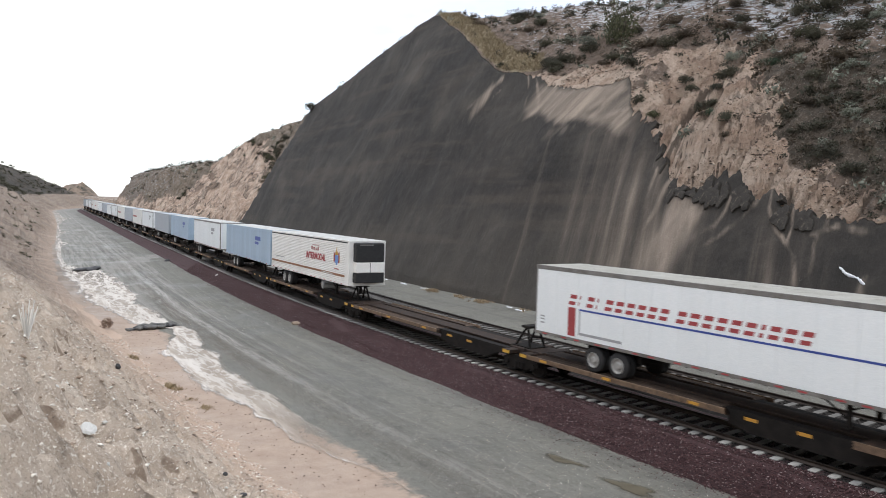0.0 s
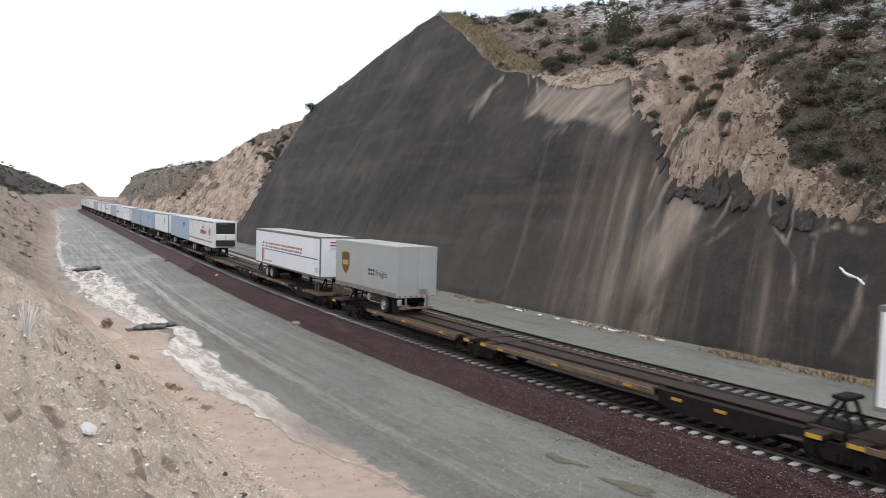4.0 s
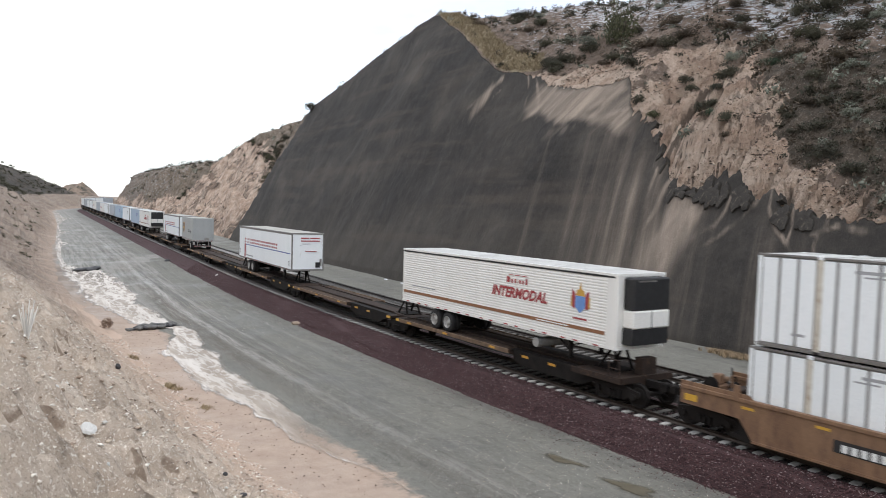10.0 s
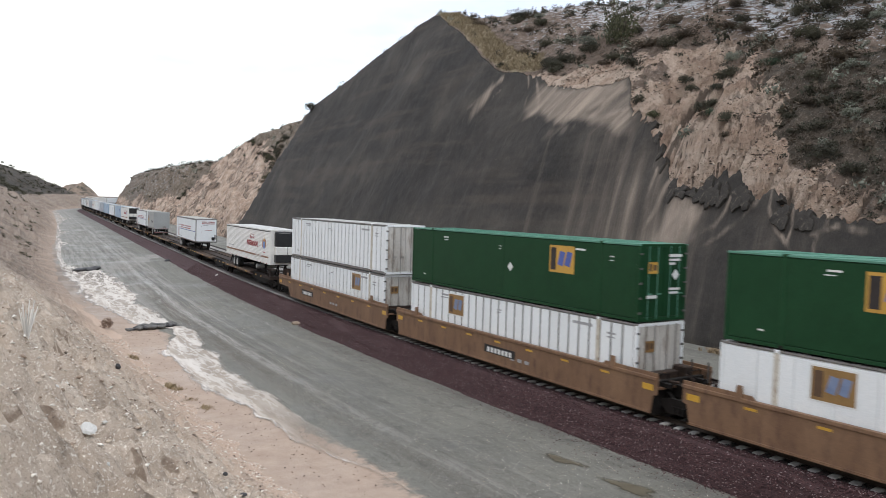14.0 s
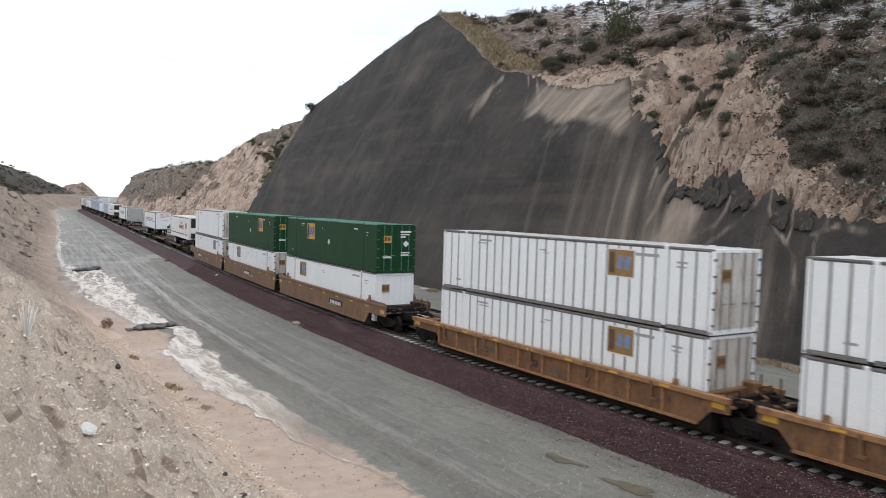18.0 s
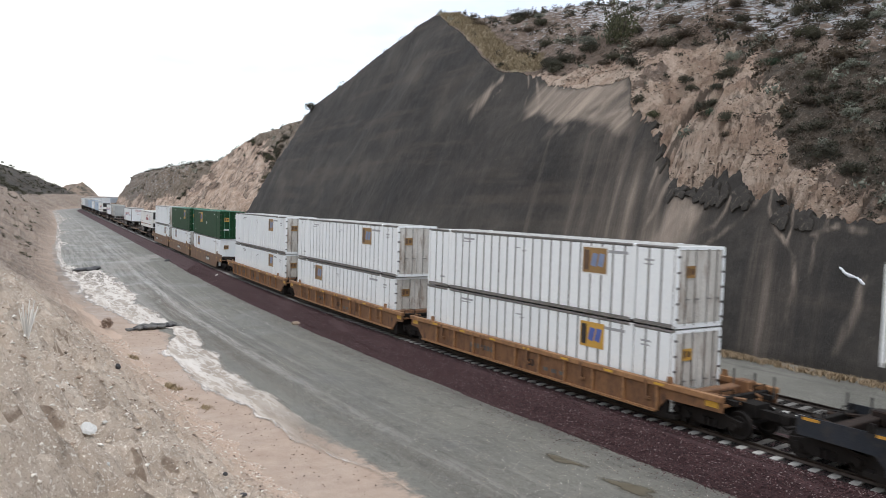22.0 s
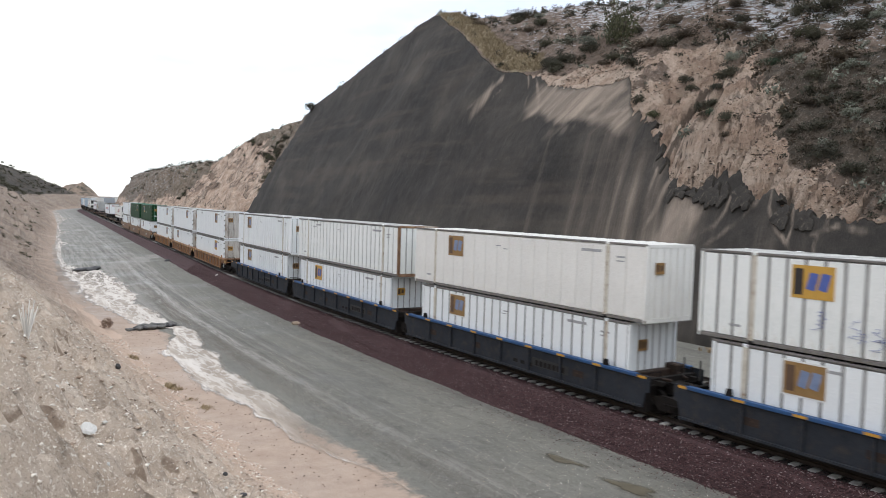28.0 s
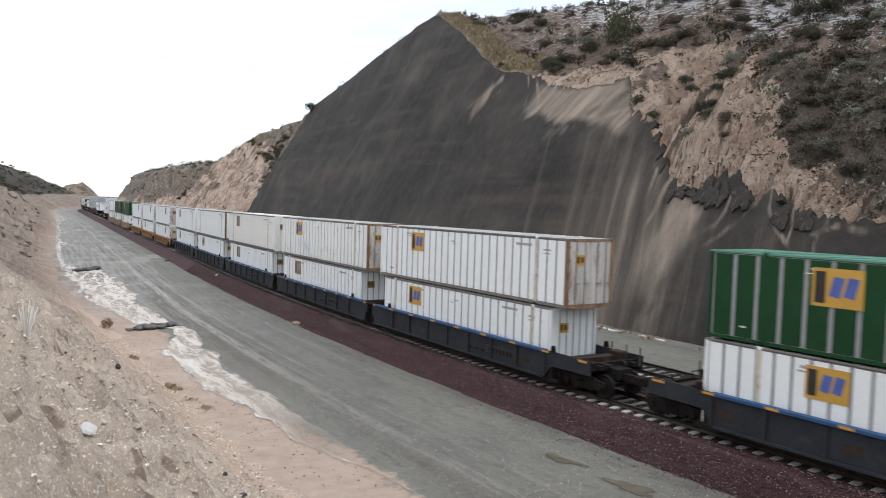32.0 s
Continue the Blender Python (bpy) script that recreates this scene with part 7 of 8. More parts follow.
def stone_mesh(name, seed, material, flat=0.6):
    rng = random.Random(seed)
    bm = bmesh.new()
    for q in stone_points(rng, 1.0, flat):
        bm.verts.new(q)
    bmesh.ops.convex_hull(bm, input=bm.verts[:])
    me = bpy.data.meshes.new(name)
    bm.to_mesh(me)
    bm.free()
    me.materials.append(material)
    return me


OCTA = np.array([(1, 0, 0), (0, 1, 0), (-1, 0, 0), (0, -1, 0), (0, 0, 0.5), (0, 0, -0.5)], float)
OCTA_F = np.array([(0, 1, 4), (1, 2, 4), (2, 3, 4), (3, 0, 4), (1, 0, 5), (2, 1, 5), (3, 2, 5), (0, 3, 5)])


def pebbles(name, places, sizes, material, label, category, seed=1):
    """Many small stones as one object: places (n, 3), sizes (n)."""
    rng = np.random.RandomState(seed)
    n = len(places)
    ang = rng.rand(n) * 6.283
    jit = rng.uniform(0.55, 1.3, (n, 6, 1))
    v = OCTA[None] * jit * sizes[:, None, None]
    ca, sa = np.cos(ang)[:, None], np.sin(ang)[:, None]
    tilt = rng.uniform(-0.5, 0.5, n)[:, None]
    x, y, z = v[..., 0] * ca - v[..., 1] * sa, v[..., 0] * sa + v[..., 1] * ca, v[..., 2]
    z = z + tilt * x
    v = np.stack([x, y, z], -1) + places[:, None, :]
    f = (OCTA_F[None] + 6 * np.arange(n)[:, None, None]).reshape(-1, 3)
    me = bpy.data.meshes.new(name)
    me.vertices.add(n * 6)
    me.vertices.foreach_set("co", v.ravel())
    me.loops.add(f.size)
    me.loops.foreach_set("vertex_index", f.ravel())
    me.polygons.add(len(f))
    me.polygons.foreach_set("loop_start", np.arange(0, f.size, 3))
    me.polygons.foreach_set("loop_total", np.full(len(f), 3))
    me.update(calc_edges=True)
    me.materials.append(material)
    return tagged(new(name, me), label, category, kind="stuff")


def island_tones(name, stops, rough=0.9, metal=0.0):
    m, n, l, b = nodes_of(name, rough, metal)
    g = n.new("ShaderNodeNewGeometry")
    col = ramp(n, l, g.outputs["Random Per Island"], stops)
    col = mix(n, l, 0.35, col, mix(n, l, 1.0, col, ramp(n, l, noise_tex(n, l, 25.0, 4, 0.7), [(0.3, (0.3, 0.3, 0.3)), (0.7, (1.5, 1.5, 1.5))]), "MULTIPLY"))
    l.new(col, b.inputs["Base Color"])
    return m


M["ballast_bits"] = island_tones("ballast_bits", [(0.0, (0.030, 0.013, 0.014)), (0.5, (0.074, 0.032, 0.034)), (0.86, (0.125, 0.060, 0.062)), (0.94, (0.30, 0.24, 0.235))])
M["dark_bits"] = island_tones("dark_ballast_bits", [(0.0, (0.008, 0.007, 0.007)), (0.6, (0.022, 0.019, 0.018)), (1.0, (0.045, 0.039, 0.036))])
M["pebble"] = island_tones("pale_pebbles", [(0.0, (0.13, 0.10, 0.078)), (0.12, (0.36, 0.275, 0.21)), (0.5, (0.64, 0.53, 0.43)), (0.85, (0.85, 0.81, 0.74))])
M["pale_stone"] = grainy("pale_quartz_stone", (0.50, 0.49, 0.46), (0.70, 0.69, 0.66), 6.0, 0.8, 30.0, 0.4, 0.01)
M["clod"] = grainy("sandy_clod", (0.30, 0.23, 0.175), (0.48, 0.39, 0.31), 6.0, 0.95, 30.0, 0.4, 0.01)
M["dark_stone"] = grainy("dark_wet_stone", (0.025, 0.025, 0.028), (0.06, 0.058, 0.06), 6.0, 0.6, 30.0, 0.4, 0.01)
M["tan_stone"] = grainy("tan_stone", (0.22, 0.165, 0.12), (0.34, 0.27, 0.20), 6.0, 0.9, 30.0, 0.4, 0.01)

rs = np.random.RandomState(11)
# shoulder of the near track
n = 44000
s_ = 8 + 82 * rs.rand(n) ** 1.7
k_ = rs.rand(n)
o_ = -1.26 - 2.14 * k_
z_ = np.where(o_ > -1.75, -0.20, -0.22 - (-1.75 - o_) / 1.5 * 0.82)
x_, y_, z_ = along(s_, o_, np.maximum(z_, -1.06) + 0.012)
pebbles("ballast_stones", np.stack([x_, y_, z_], -1), rs.uniform(0.016, 0.042, n), M["ballast_bits"], "loose dark red ballast stones on the track shoulder", "ballast", 3)
n = 24000
s_ = 8 + 60 * rs.rand(n) ** 1.5
o_ = rs.uniform(-1.3, 1.5, n)
x_, y_, z_ = along(s_, o_, np.full(n, -0.205))
# dark stone tone carries the shade under the train
pebbles("crib_stones", np.stack([x_, y_, z_], -1), rs.uniform(0.025, 0.055, n), M["dark_bits"], "stones between the ties, darkened for the train's shade", "ballast", 4)
n = 7000
s_ = 8 + 60 * rs.rand(n) ** 1.5
o_ = rs.uniform(3.2, 7.9, n)
x_, y_, z_ = along(s_, o_, np.interp(o_, [2.8, 3.8, 7.0, 8.0], [-0.5, -0.2, -0.2, -0.48]) + 0.005)
pebbles("far_ballast_stones", np.stack([x_, y_, z_], -1), rs.uniform(0.025, 0.055, n), M["dark_bits"], "dark stones of the second track", "ballast", 5)
# strays at the edge of the road
n = 1500
s_ = 8 + 70 * rs.rand(n) ** 1.6
o_ = -3.1 - np.abs(rs.normal(0, 0.7, n))
x_, y_, z_ = along(s_, o_, road_level(s_, o_) + 0.008)
pebbles("stray_stones", np.stack([x_, y_, z_], -1), rs.uniform(0.012, 0.04, n), M["ballast_bits"], "stray ballast stones on the road edge", "gravel", 6)
n = 5200
s_ = 9 + 60 * rs.rand(n) ** 1.6
o_ = rs.uniform(-9.8, -3.6, n)
x_, y_, z_ = along(s_, o_, road_level(s_, o_) + 0.004)
pebbles("road_gravel", np.stack([x_, y_, z_], -1), rs.uniform(0.008, 0.025, n), M["pebble"], "small pale gravel on the road", "gravel", 7)
n = 16000
s_ = 12 + 55 * rs.rand(n) ** 1.4
o_ = -8.9 + rs.normal(0, 0.75, n)
x_, y_, z_ = along(s_, o_, road_level(s_, o_) + 0.006)
pebbles("margin_gravel", np.stack([x_, y_, z_], -1), rs.uniform(0.008, 0.026, n), island_tones("dark_margin_gravel", [(0.0, (0.075, 0.066, 0.056)), (0.6, (0.15, 0.135, 0.118)), (1.0, (0.34, 0.31, 0.28))]), "dark coarse gravel along the road margin by the stream", "gravel", 17)
# pebbles on the bank
n = 150000
s_ = -1 + 48 * rs.rand(n) ** 1.7
o_ = -13.6 - 9.6 * rs.rand(n)
bz, _m = bank_surface(s_, o_)
x_, y_, z_ = along(s_, o_, bz)
dist = np.sqrt((x_ - EYE.x) ** 2 + (y_ - EYE.y) ** 2)
keep = dist > 2.2
size = (rs.uniform(0.004, 0.011, n) + 0.036 * rs.rand(n) ** 11) * np.clip(dist / 8, 0.6, 1.7)
pebbles("bank_pebbles", np.stack([x_, y_, z_ + size * 0.1], -1)[keep], size[keep], M["pebble"], "small stones and clods on the sandy bank", "pebbles", 8)
n = 420
s_ = 16 + 34 * rs.rand(n)
o_ = -11.0 - 2.8 * rs.rand(n)
x_, y_, z_ = along(s_, o_, np.maximum(road_level(s_, o_), bank_surface(s_, o_)[0]))
pebbles("wash_stones", np.stack([x_, y_, z_ + 0.01], -1), rs.uniform(0.012, 0.05, n), island_tones("wash_stones", [(0.0, (0.06, 0.04, 0.03)), (1.0, (0.20, 0.13, 0.09))]), "dark small stones on the wet sand", "pebbles", 9)


def bank_spot(s, off):
    z = float(bank_surface(np.array([s]), np.array([off]))[0][0])
    x, y, z = along(s, off, z)
    return Vector((float(x), float(y), float(z)))


def rock(label, s, off, size, material, stretch=(1, 1, 0.6), seed=0, sink=0.3, spot=None):
    me = stone_mesh("stone", seed, material, 1.0)
    ob = tagged(new("stone", me), label, "stone", "stones on the bank")
    p = spot or bank_spot(s, off)
    rng = random.Random(seed)
    ob.matrix_basis = Matrix.Translation(p + Vector((0, 0, size * stretch[2] * (0.5 - sink)))) @ Euler((rng.uniform(-0.3, 0.3), rng.uniform(-0.3, 0.3), rng.uniform(0, 6))).to_matrix().to_4x4() @ Matrix.Diagonal((size * stretch[0], size * stretch[1], size * stretch[2], 1))
    return ob


rock("white flat quartz stone half sunk in sand", 8.16, -21.47, 0.105, M["pale_stone"], (1.35, 0.8, 0.26), 1, 0.0)
rock("small dark rounded stone on sand", 16.2, -17.24, 0.06, M["dark_stone"], (1.2, 0.9, 0.8), 2)
rock("dark angular stone at the bank edge", 14.28, -17.53, 0.065, M["dark_stone"], (1.3, 0.9, 0.6), 3)
rock("small white quartz pebble on sand", 6.89, -21.55, 0.026, M["pale_stone"], (1, 0.9, 0.8), 4)
rock("chalky white stone half sunk in sand", 5.46, -22.01, 0.025, M["pale_stone"], (1.2, 0.9, 0.6), 5)
rock("dark brown clod on the bank", 28.43, -17.21, 0.11, M["dark_stone"], (0.9, 0.8, 1.1), 6)
for k, (s0, o0, r0) in enumerate(((7.2, -22.0, 0.05), (8.6, -21.1, 0.08), (9.4, -20.5, 0.06), (10.3, -21.4, 0.07), (12.0, -20.2, 0.09), (13.5, -21.3, 0.08), (6.4, -21.5, 0.045), (11.4, -18.7, 0.08), (14.5, -17.8, 0.10), (17.0, -19.9, 0.11), (22.0, -18.0, 0.13), (26.0, -20.0, 0.14), (9.8, -19.0, 0.06), (7.7, -20.6, 0.05))):
    rock("tan stone lying loose on the sandy bank", s0, o0, r0 * 0.42, M["tan_stone"] if k % 4 else M["pale_stone"], (1.2, 0.9, 0.6), 20 + k)
clods = random.Random(41)
for k in range(70):
    s0 = 6.0 + 26 * clods.random() ** 1.6
    rock("clod of sandy soil lying on the bank" if k % 3 else "small grey stone lying on the bank", s0, clods.uniform(-22.6, -15.5), clods.uniform(0.010, 0.026) * (0.7 + s0 / 14), M[("tan_stone", "clod", "clod", "pale_stone" if k % 12 else "dark_stone")[k % 4]], (1.3, 0.9, 0.75), 300 + k, 0.1)
# slabs of the sprayed crust that still hang under the torn edge, and rubble on the earth
M["crust"] = grainy("dark_sprayed_crust", (0.022, 0.019, 0.016), (0.046, 0.040, 0.034), 1.2, 0.92, 9.0, 0.8, 0.06, dirt=(0.14, 0.112, 0.088), dirt_at=(0.56, 0.72))


def crust_slab(s, z, w, h, seed, proud=0.06):
    rng = random.Random(seed)
    up, out = Vector((1, 0, WALL_RISE)).normalized(), Vector((-WALL_RISE, 0, 1)).normalized()
    ring = []
    for k in range(26):
        a = 2 * math.pi * k / 26
        r = 1 + rng.uniform(-0.13, 0.11) + 0.22 * math.sin(3 * a + seed) + 0.10 * math.sin(7 * a + 2 * seed)
        taper = 1.15 - 0.35 * math.sin(a)
        ring.append((r * taper * w / 2 * math.cos(a), r * h / 2 * math.sin(a)))
    n = len(ring)
    lay = lambda k, d, j: [Vector((0, k * y, 0)) + k * v * up + (d + rng.uniform(-j, j)) * out for y, v in ring]
    pts = lay(1.0, -0.45, 0) + lay(1.0, proud * 0.7, 0.03) + lay(0.93, proud, 0.02) + [proud * 1.1 * out]
    faces = [(r * n + k, r * n + (k + 1) % n, (r + 1) * n + (k + 1) % n, (r + 1) * n + k) for r in (0, 1) for k in range(n)]
    faces += [(2 * n + k, 2 * n + (k + 1) % n, 3 * n) for k in range(n)] + [tuple(range(n))[::-1]]
    ob = tagged(new("crust_slab", Build().solid(pts, faces).mesh("crust_slab", M["crust"], True)), "broken slab of dark sprayed concrete hanging on eroded earth", "concrete slab", "broken concrete slabs")
    ob.matrix_basis = track_pose(s, FOOT + (z + 0.3) / WALL_RISE, z)


for k, q in enumerate(((33.9, 9.0, 0.6, 1.7), (33.1, 8.8, 0.9, 0.9), (32.1, 8.7, 0.7, 0.7), (31.0, 8.8, 1.1, 2.0), (30.2, 8.5, 0.7, 1.7), (29.5, 8.6, 0.5, 1.6), (28.3, 8.5, 0.9, 1.6), (27.7, 8.2, 0.6, 1.0), (24.9, 7.3, 0.9, 1.5), (23.3, 7.1, 0.8, 1.3), (25.4, 8.4, 0.3, 0.5), (36.4, 11.6, 0.30, 1.3), (35.6, 10.7, 0.22, 1.2), (38.3, 13.7, 0.8, 0.7), (37.3, 12.7, 0.5, 0.9))):
    crust_slab(*q, k)
n = 60000
s_, o_ = rs.uniform(18, 56, n), rs.uniform(16.5, 30, n)
z_, _m = hill_surface(s_, o_)
keep = np.nonzero((_m["soil"] > 0.45) & (_m["cut"] < 0.5) & (fbm(s_ * 0.5, o_ * 0.5, 3) + rs.rand(n) * 0.6 > 0.32))[0][:5200]
x_, y_, z_ = along(s_[keep], o_[keep], z_[keep])
pebbles("slope_rubble", np.stack([x_, y_, z_ + 0.02], -1), 0.03 + 0.13 * rs.rand(len(keep)) ** 3, island_tones("slope_rubble", [(0.0, (0.045, 0.034, 0.027)), (0.4, (0.20, 0.145, 0.108)), (0.75, (0.42, 0.32, 0.245)), (1.0, (0.62, 0.53, 0.44))]), "loose clods and stones on the bare earth slope", "rubble", 23)
# a low dark gravel bar in the stream, broken rock on the shoulder
M["bar_stone"] = grainy("grey_wet_rock", (0.075, 0.073, 0.068), (0.17, 0.165, 0.155), 5.0, 0.7, 25.0, 0.4, 0.01)
for k in range(70):
    q = clods.random()
    s0, o0 = 50.2 + 1.1 * clods.random() + 0.5 * q, -13.4 + 3.2 * q
    x0, y0, z0 = along(s0, o0, float(road_level(s0, o0)) + 0.03 + 0.10 * math.sin(math.pi * q))
    rock("grey wet rock in a low bar across the stream", 0, 0, clods.uniform(0.09, 0.24), M["bar_stone" if k % 4 else "dark_stone"], (1.4, 1.0, 0.55), 40 + k, 0.2, Vector((float(x0), float(y0), float(z0))))
for k, (s0, o0) in enumerate(((94.0, -14.2), (94.8, -13.4), (95.5, -12.7))):
    x0, y0, z0 = along(s0, o0, float(road_level(s0, o0)) + 0.05)
    rock("dark wet rock at the edge of the stream", 0, 0, 0.8, M["dark_stone"], (1.3, 1.0, 0.35), 60 + k, 0.2, Vector((float(x0), float(y0), float(z0))))
for s0, o0, zz, r0, mm, lb in ((47.5, -3.1, -0.98, 0.26, "tan_stone", "tan clump of earth at the ballast edge"), (77.0, -2.0, -0.42, 0.16, "pale_stone", "white stone on the ballast shoulder"), (104.0, -3.3, -1.0, 0.30, "dark_stone", "dark clod at the ballast edge")):
    x0, y0, z0 = along(s0, o0, zz)
    rock(lb, 0, 0, r0, M[mm], (1.4, 1.0, 0.7), 70 + int(s0), 0.2, Vector((float(x0), float(y0), float(z0))))


# shallow puddles on the road, drying out at their rims
def puddle_material():
    m, n, l, b = nodes_of("brown_puddle_water", 0.35)
    l.new(ramp(n, l, noise_tex(n, l, 2.0, 5, 0.6), [(0.3, (0.115, 0.098, 0.066)), (0.7, (0.165, 0.145, 0.103))]), b.inputs["Base Color"])
    rim_n = calc(n, l, "ADD", attr(n, "margin"), calc(n, l, "MULTIPLY", calc(n, l, "SUBTRACT", noise_tex(n, l, 2.2, 6, 0.7), 0.5), 0.9))
    l.new(calc(n, l, "MULTIPLY", soft_step(n, l, rim_n, 0.15, 0.6), 0.85), b.inputs["Alpha"])
    return m


M["puddle"] = puddle_material()


def puddle(s, off, a, b, turn):
    k, th = np.meshgrid(np.linspace(0.02, 1, 8), np.linspace(0, 2 * np.pi, 33), indexing="ij")
    r = k * (1 + 0.22 * np.sin(3 * th + s) + 0.12 * np.sin(5 * th + 2 * s))
    ob = sheet("puddle", r * a * np.cos(th), r * b * np.sin(th), 0 * k, M["puddle"], masks={"margin": 1 - k})
    del ob["kind"]
    tagged(ob, "shallow brown puddle on the gravel road", "puddle", "puddles")
    ob.matrix_basis = track_pose(s, off, float(road_level(s, off)) + 0.022) @ pose(0, 0, 0, 0, 0, turn)


puddle(17.9, -5.2, 0.34, 1.2, 12)
puddle(15.0, -5.15, 0.55, 1.3, 5)


# ---- plants ----
def leaf_material(name, a, b):
    m, n, l, bs = nodes_of(name, 0.85)
    g = n.new("ShaderNodeNewGeometry")
    info = n.new("ShaderNodeObjectInfo")
    col = ramp(n, l, g.outputs["Random Per Island"], [(0.0, a), (1.0, b)])
    k = calc(n, l, "MULTIPLY_ADD", info.outputs["Random"], 0.6)
    k.node.inputs[2].default_value = 0.7
    c = n.new("ShaderNodeCombineColor")
    for s in c.inputs:
        l.new(k, s)
    l.new(mix(n, l, 1.0, col, c.outputs["Color"], "MULTIPLY"), bs.inputs["Base Color"])
    return m


M["leaf_dark"] = leaf_material("dark_brush_leaf", (0.026, 0.026, 0.016), (0.082, 0.076, 0.048))
M["leaf_olive"] = leaf_material("olive_leaf", (0.030, 0.033, 0.015), (0.080, 0.080, 0.038))
M["leaf_sage"] = leaf_material("sage_leaf", (0.10, 0.11, 0.085), (0.24, 0.25, 0.20))
M["leaf_green"] = leaf_material("green_leaf", (0.028, 0.050, 0.026), (0.075, 0.11, 0.06))
M["twig_brown"] = leaf_material("dry_brown_twig", (0.040, 0.030, 0.020), (0.105, 0.078, 0.052))
M["straw"] = leaf_material("dry_straw", (0.20, 0.15, 0.085), (0.40, 0.32, 0.20))
M["stem"] = grainy("grey_brown_stem", (0.05, 0.04, 0.03), (0.10, 0.08, 0.06), 8.0, 0.9, 40.0, 0.3, 0.005)
M["bleached"] = leaf_material("bleached_blade", (0.62, 0.60, 0.56), (0.82, 0.80, 0.75))


def leaf_cloud(seed, count, rx, rz, leaf, lobes=5, stiff=0.0):
    """Leaves in uneven lobes round a low crown of unit size; each leaf a small bent quad."""
    rng = np.random.RandomState(seed)
    cen = np.stack([rng.uniform(-0.55, 0.55, lobes) * rx, rng.uniform(-0.55, 0.55, lobes) * rx, rng.uniform(0.25, 0.75, lobes) * rz], -1)
    rad = rng.uniform(0.35, 0.6, lobes)
    v, f = [], []
    for k in range(count):
        j = rng.randint(lobes)
        d = rng.normal(size=3)
        d /= np.linalg.norm(d)
        p = cen[j] + d * rad[j] * np.array([rx, rx, rz]) * rng.uniform(0.55, 1.05)
        p[2] = max(p[2], 0.03)
        a = rng.normal(size=3) + np.array([0, 0, stiff])
        a /= np.linalg.norm(a)
        b = np.cross(a, d + 0.3 * rng.normal(size=3))
        b /= np.linalg.norm(b) + 1e-9
        s = leaf * rng.uniform(0.6, 1.4)
        o = len(v)
        v += [tuple(p - a * s), tuple(p + b * s * 0.5), tuple(p + a * s), tuple(p - b * s * 0.5)]
        f.append((o, o + 1, o + 2, o + 3))
    return v, f


def mesh_of(name, v, f, material):
    me = bpy.data.meshes.new(name)
    me.from_pydata(v, [], f)
    me.materials.append(material)
    return me


def branch_mesh(seed, n=7, h=0.7):
    rng = random.Random(seed)
    b = Build()
    for k in range(n):
        a = rng.uniform(0, 6.28)
        r = rng.uniform(0.15, 0.6)
        b.rod((0, 0, -0.12), (r * 0.4 * math.cos(a), r * 0.4 * math.sin(a), h * 0.5), 0.035, 5, 0.022)
        b.rod((r * 0.4 * math.cos(a), r * 0.4 * math.sin(a), h * 0.5), (r * math.cos(a), r * math.sin(a), h * rng.uniform(0.8, 1.1)), 0.022, 5, 0.008)
    return b.mesh("branch_frame", M["stem"])


CROWNS = {}
for kind, mat in (("dark", "leaf_dark"), ("olive", "leaf_olive"), ("sage", "leaf_sage"), ("green", "leaf_green"), ("brown", "twig_brown")):
    CROWNS[kind] = []
    for k in range(3):
        v, f = leaf_cloud(100 + 7 * k + len(kind), 1700, 1.0, 0.9 if kind != "brown" else 0.65, 0.052, 9, 0.6 if kind == "sage" else 0.0)
        CROWNS[kind].append(mesh_of("crown", v, f, M[mat]))
STEMS = [branch_mesh(k) for k in range(3)]
SHRUB_LABEL = {"dark": "dark grey-green desert shrub on the slope", "olive": "tall olive-green bush on the hilltop", "sage": "pale sage-grey rounded bush on the slope", "green": "small fresh green shrub on bare earth", "brown": "low brown dry brush on the slope"}


def hill_spot(s, off):
    z = float(hill_surface(np.array([float(s)]), np.array([float(off)]))[0][0])
    x, y, z = along(s, off, z)
    return Vector((float(x), float(y), float(z)))


def shrub(kind, spot, size, tall=1.0, seed=0):
    rng = random.Random(seed)
    t = tagged(new("shrub"), SHRUB_LABEL[kind], "shrub", "shrubs of the hillside")
    part("crown", CROWNS[kind][seed % 3], None, t)
    part("branch_frame", STEMS[seed % 3], None, t)
    t.matrix_basis = Matrix.Translation(spot - Vector((0, 0, 0.06 * size))) @ pose(0, 0, 0, 0, 0, rng.uniform(0, 360)) @ Matrix.Diagonal((size, size, size * tall, 1))
    return t


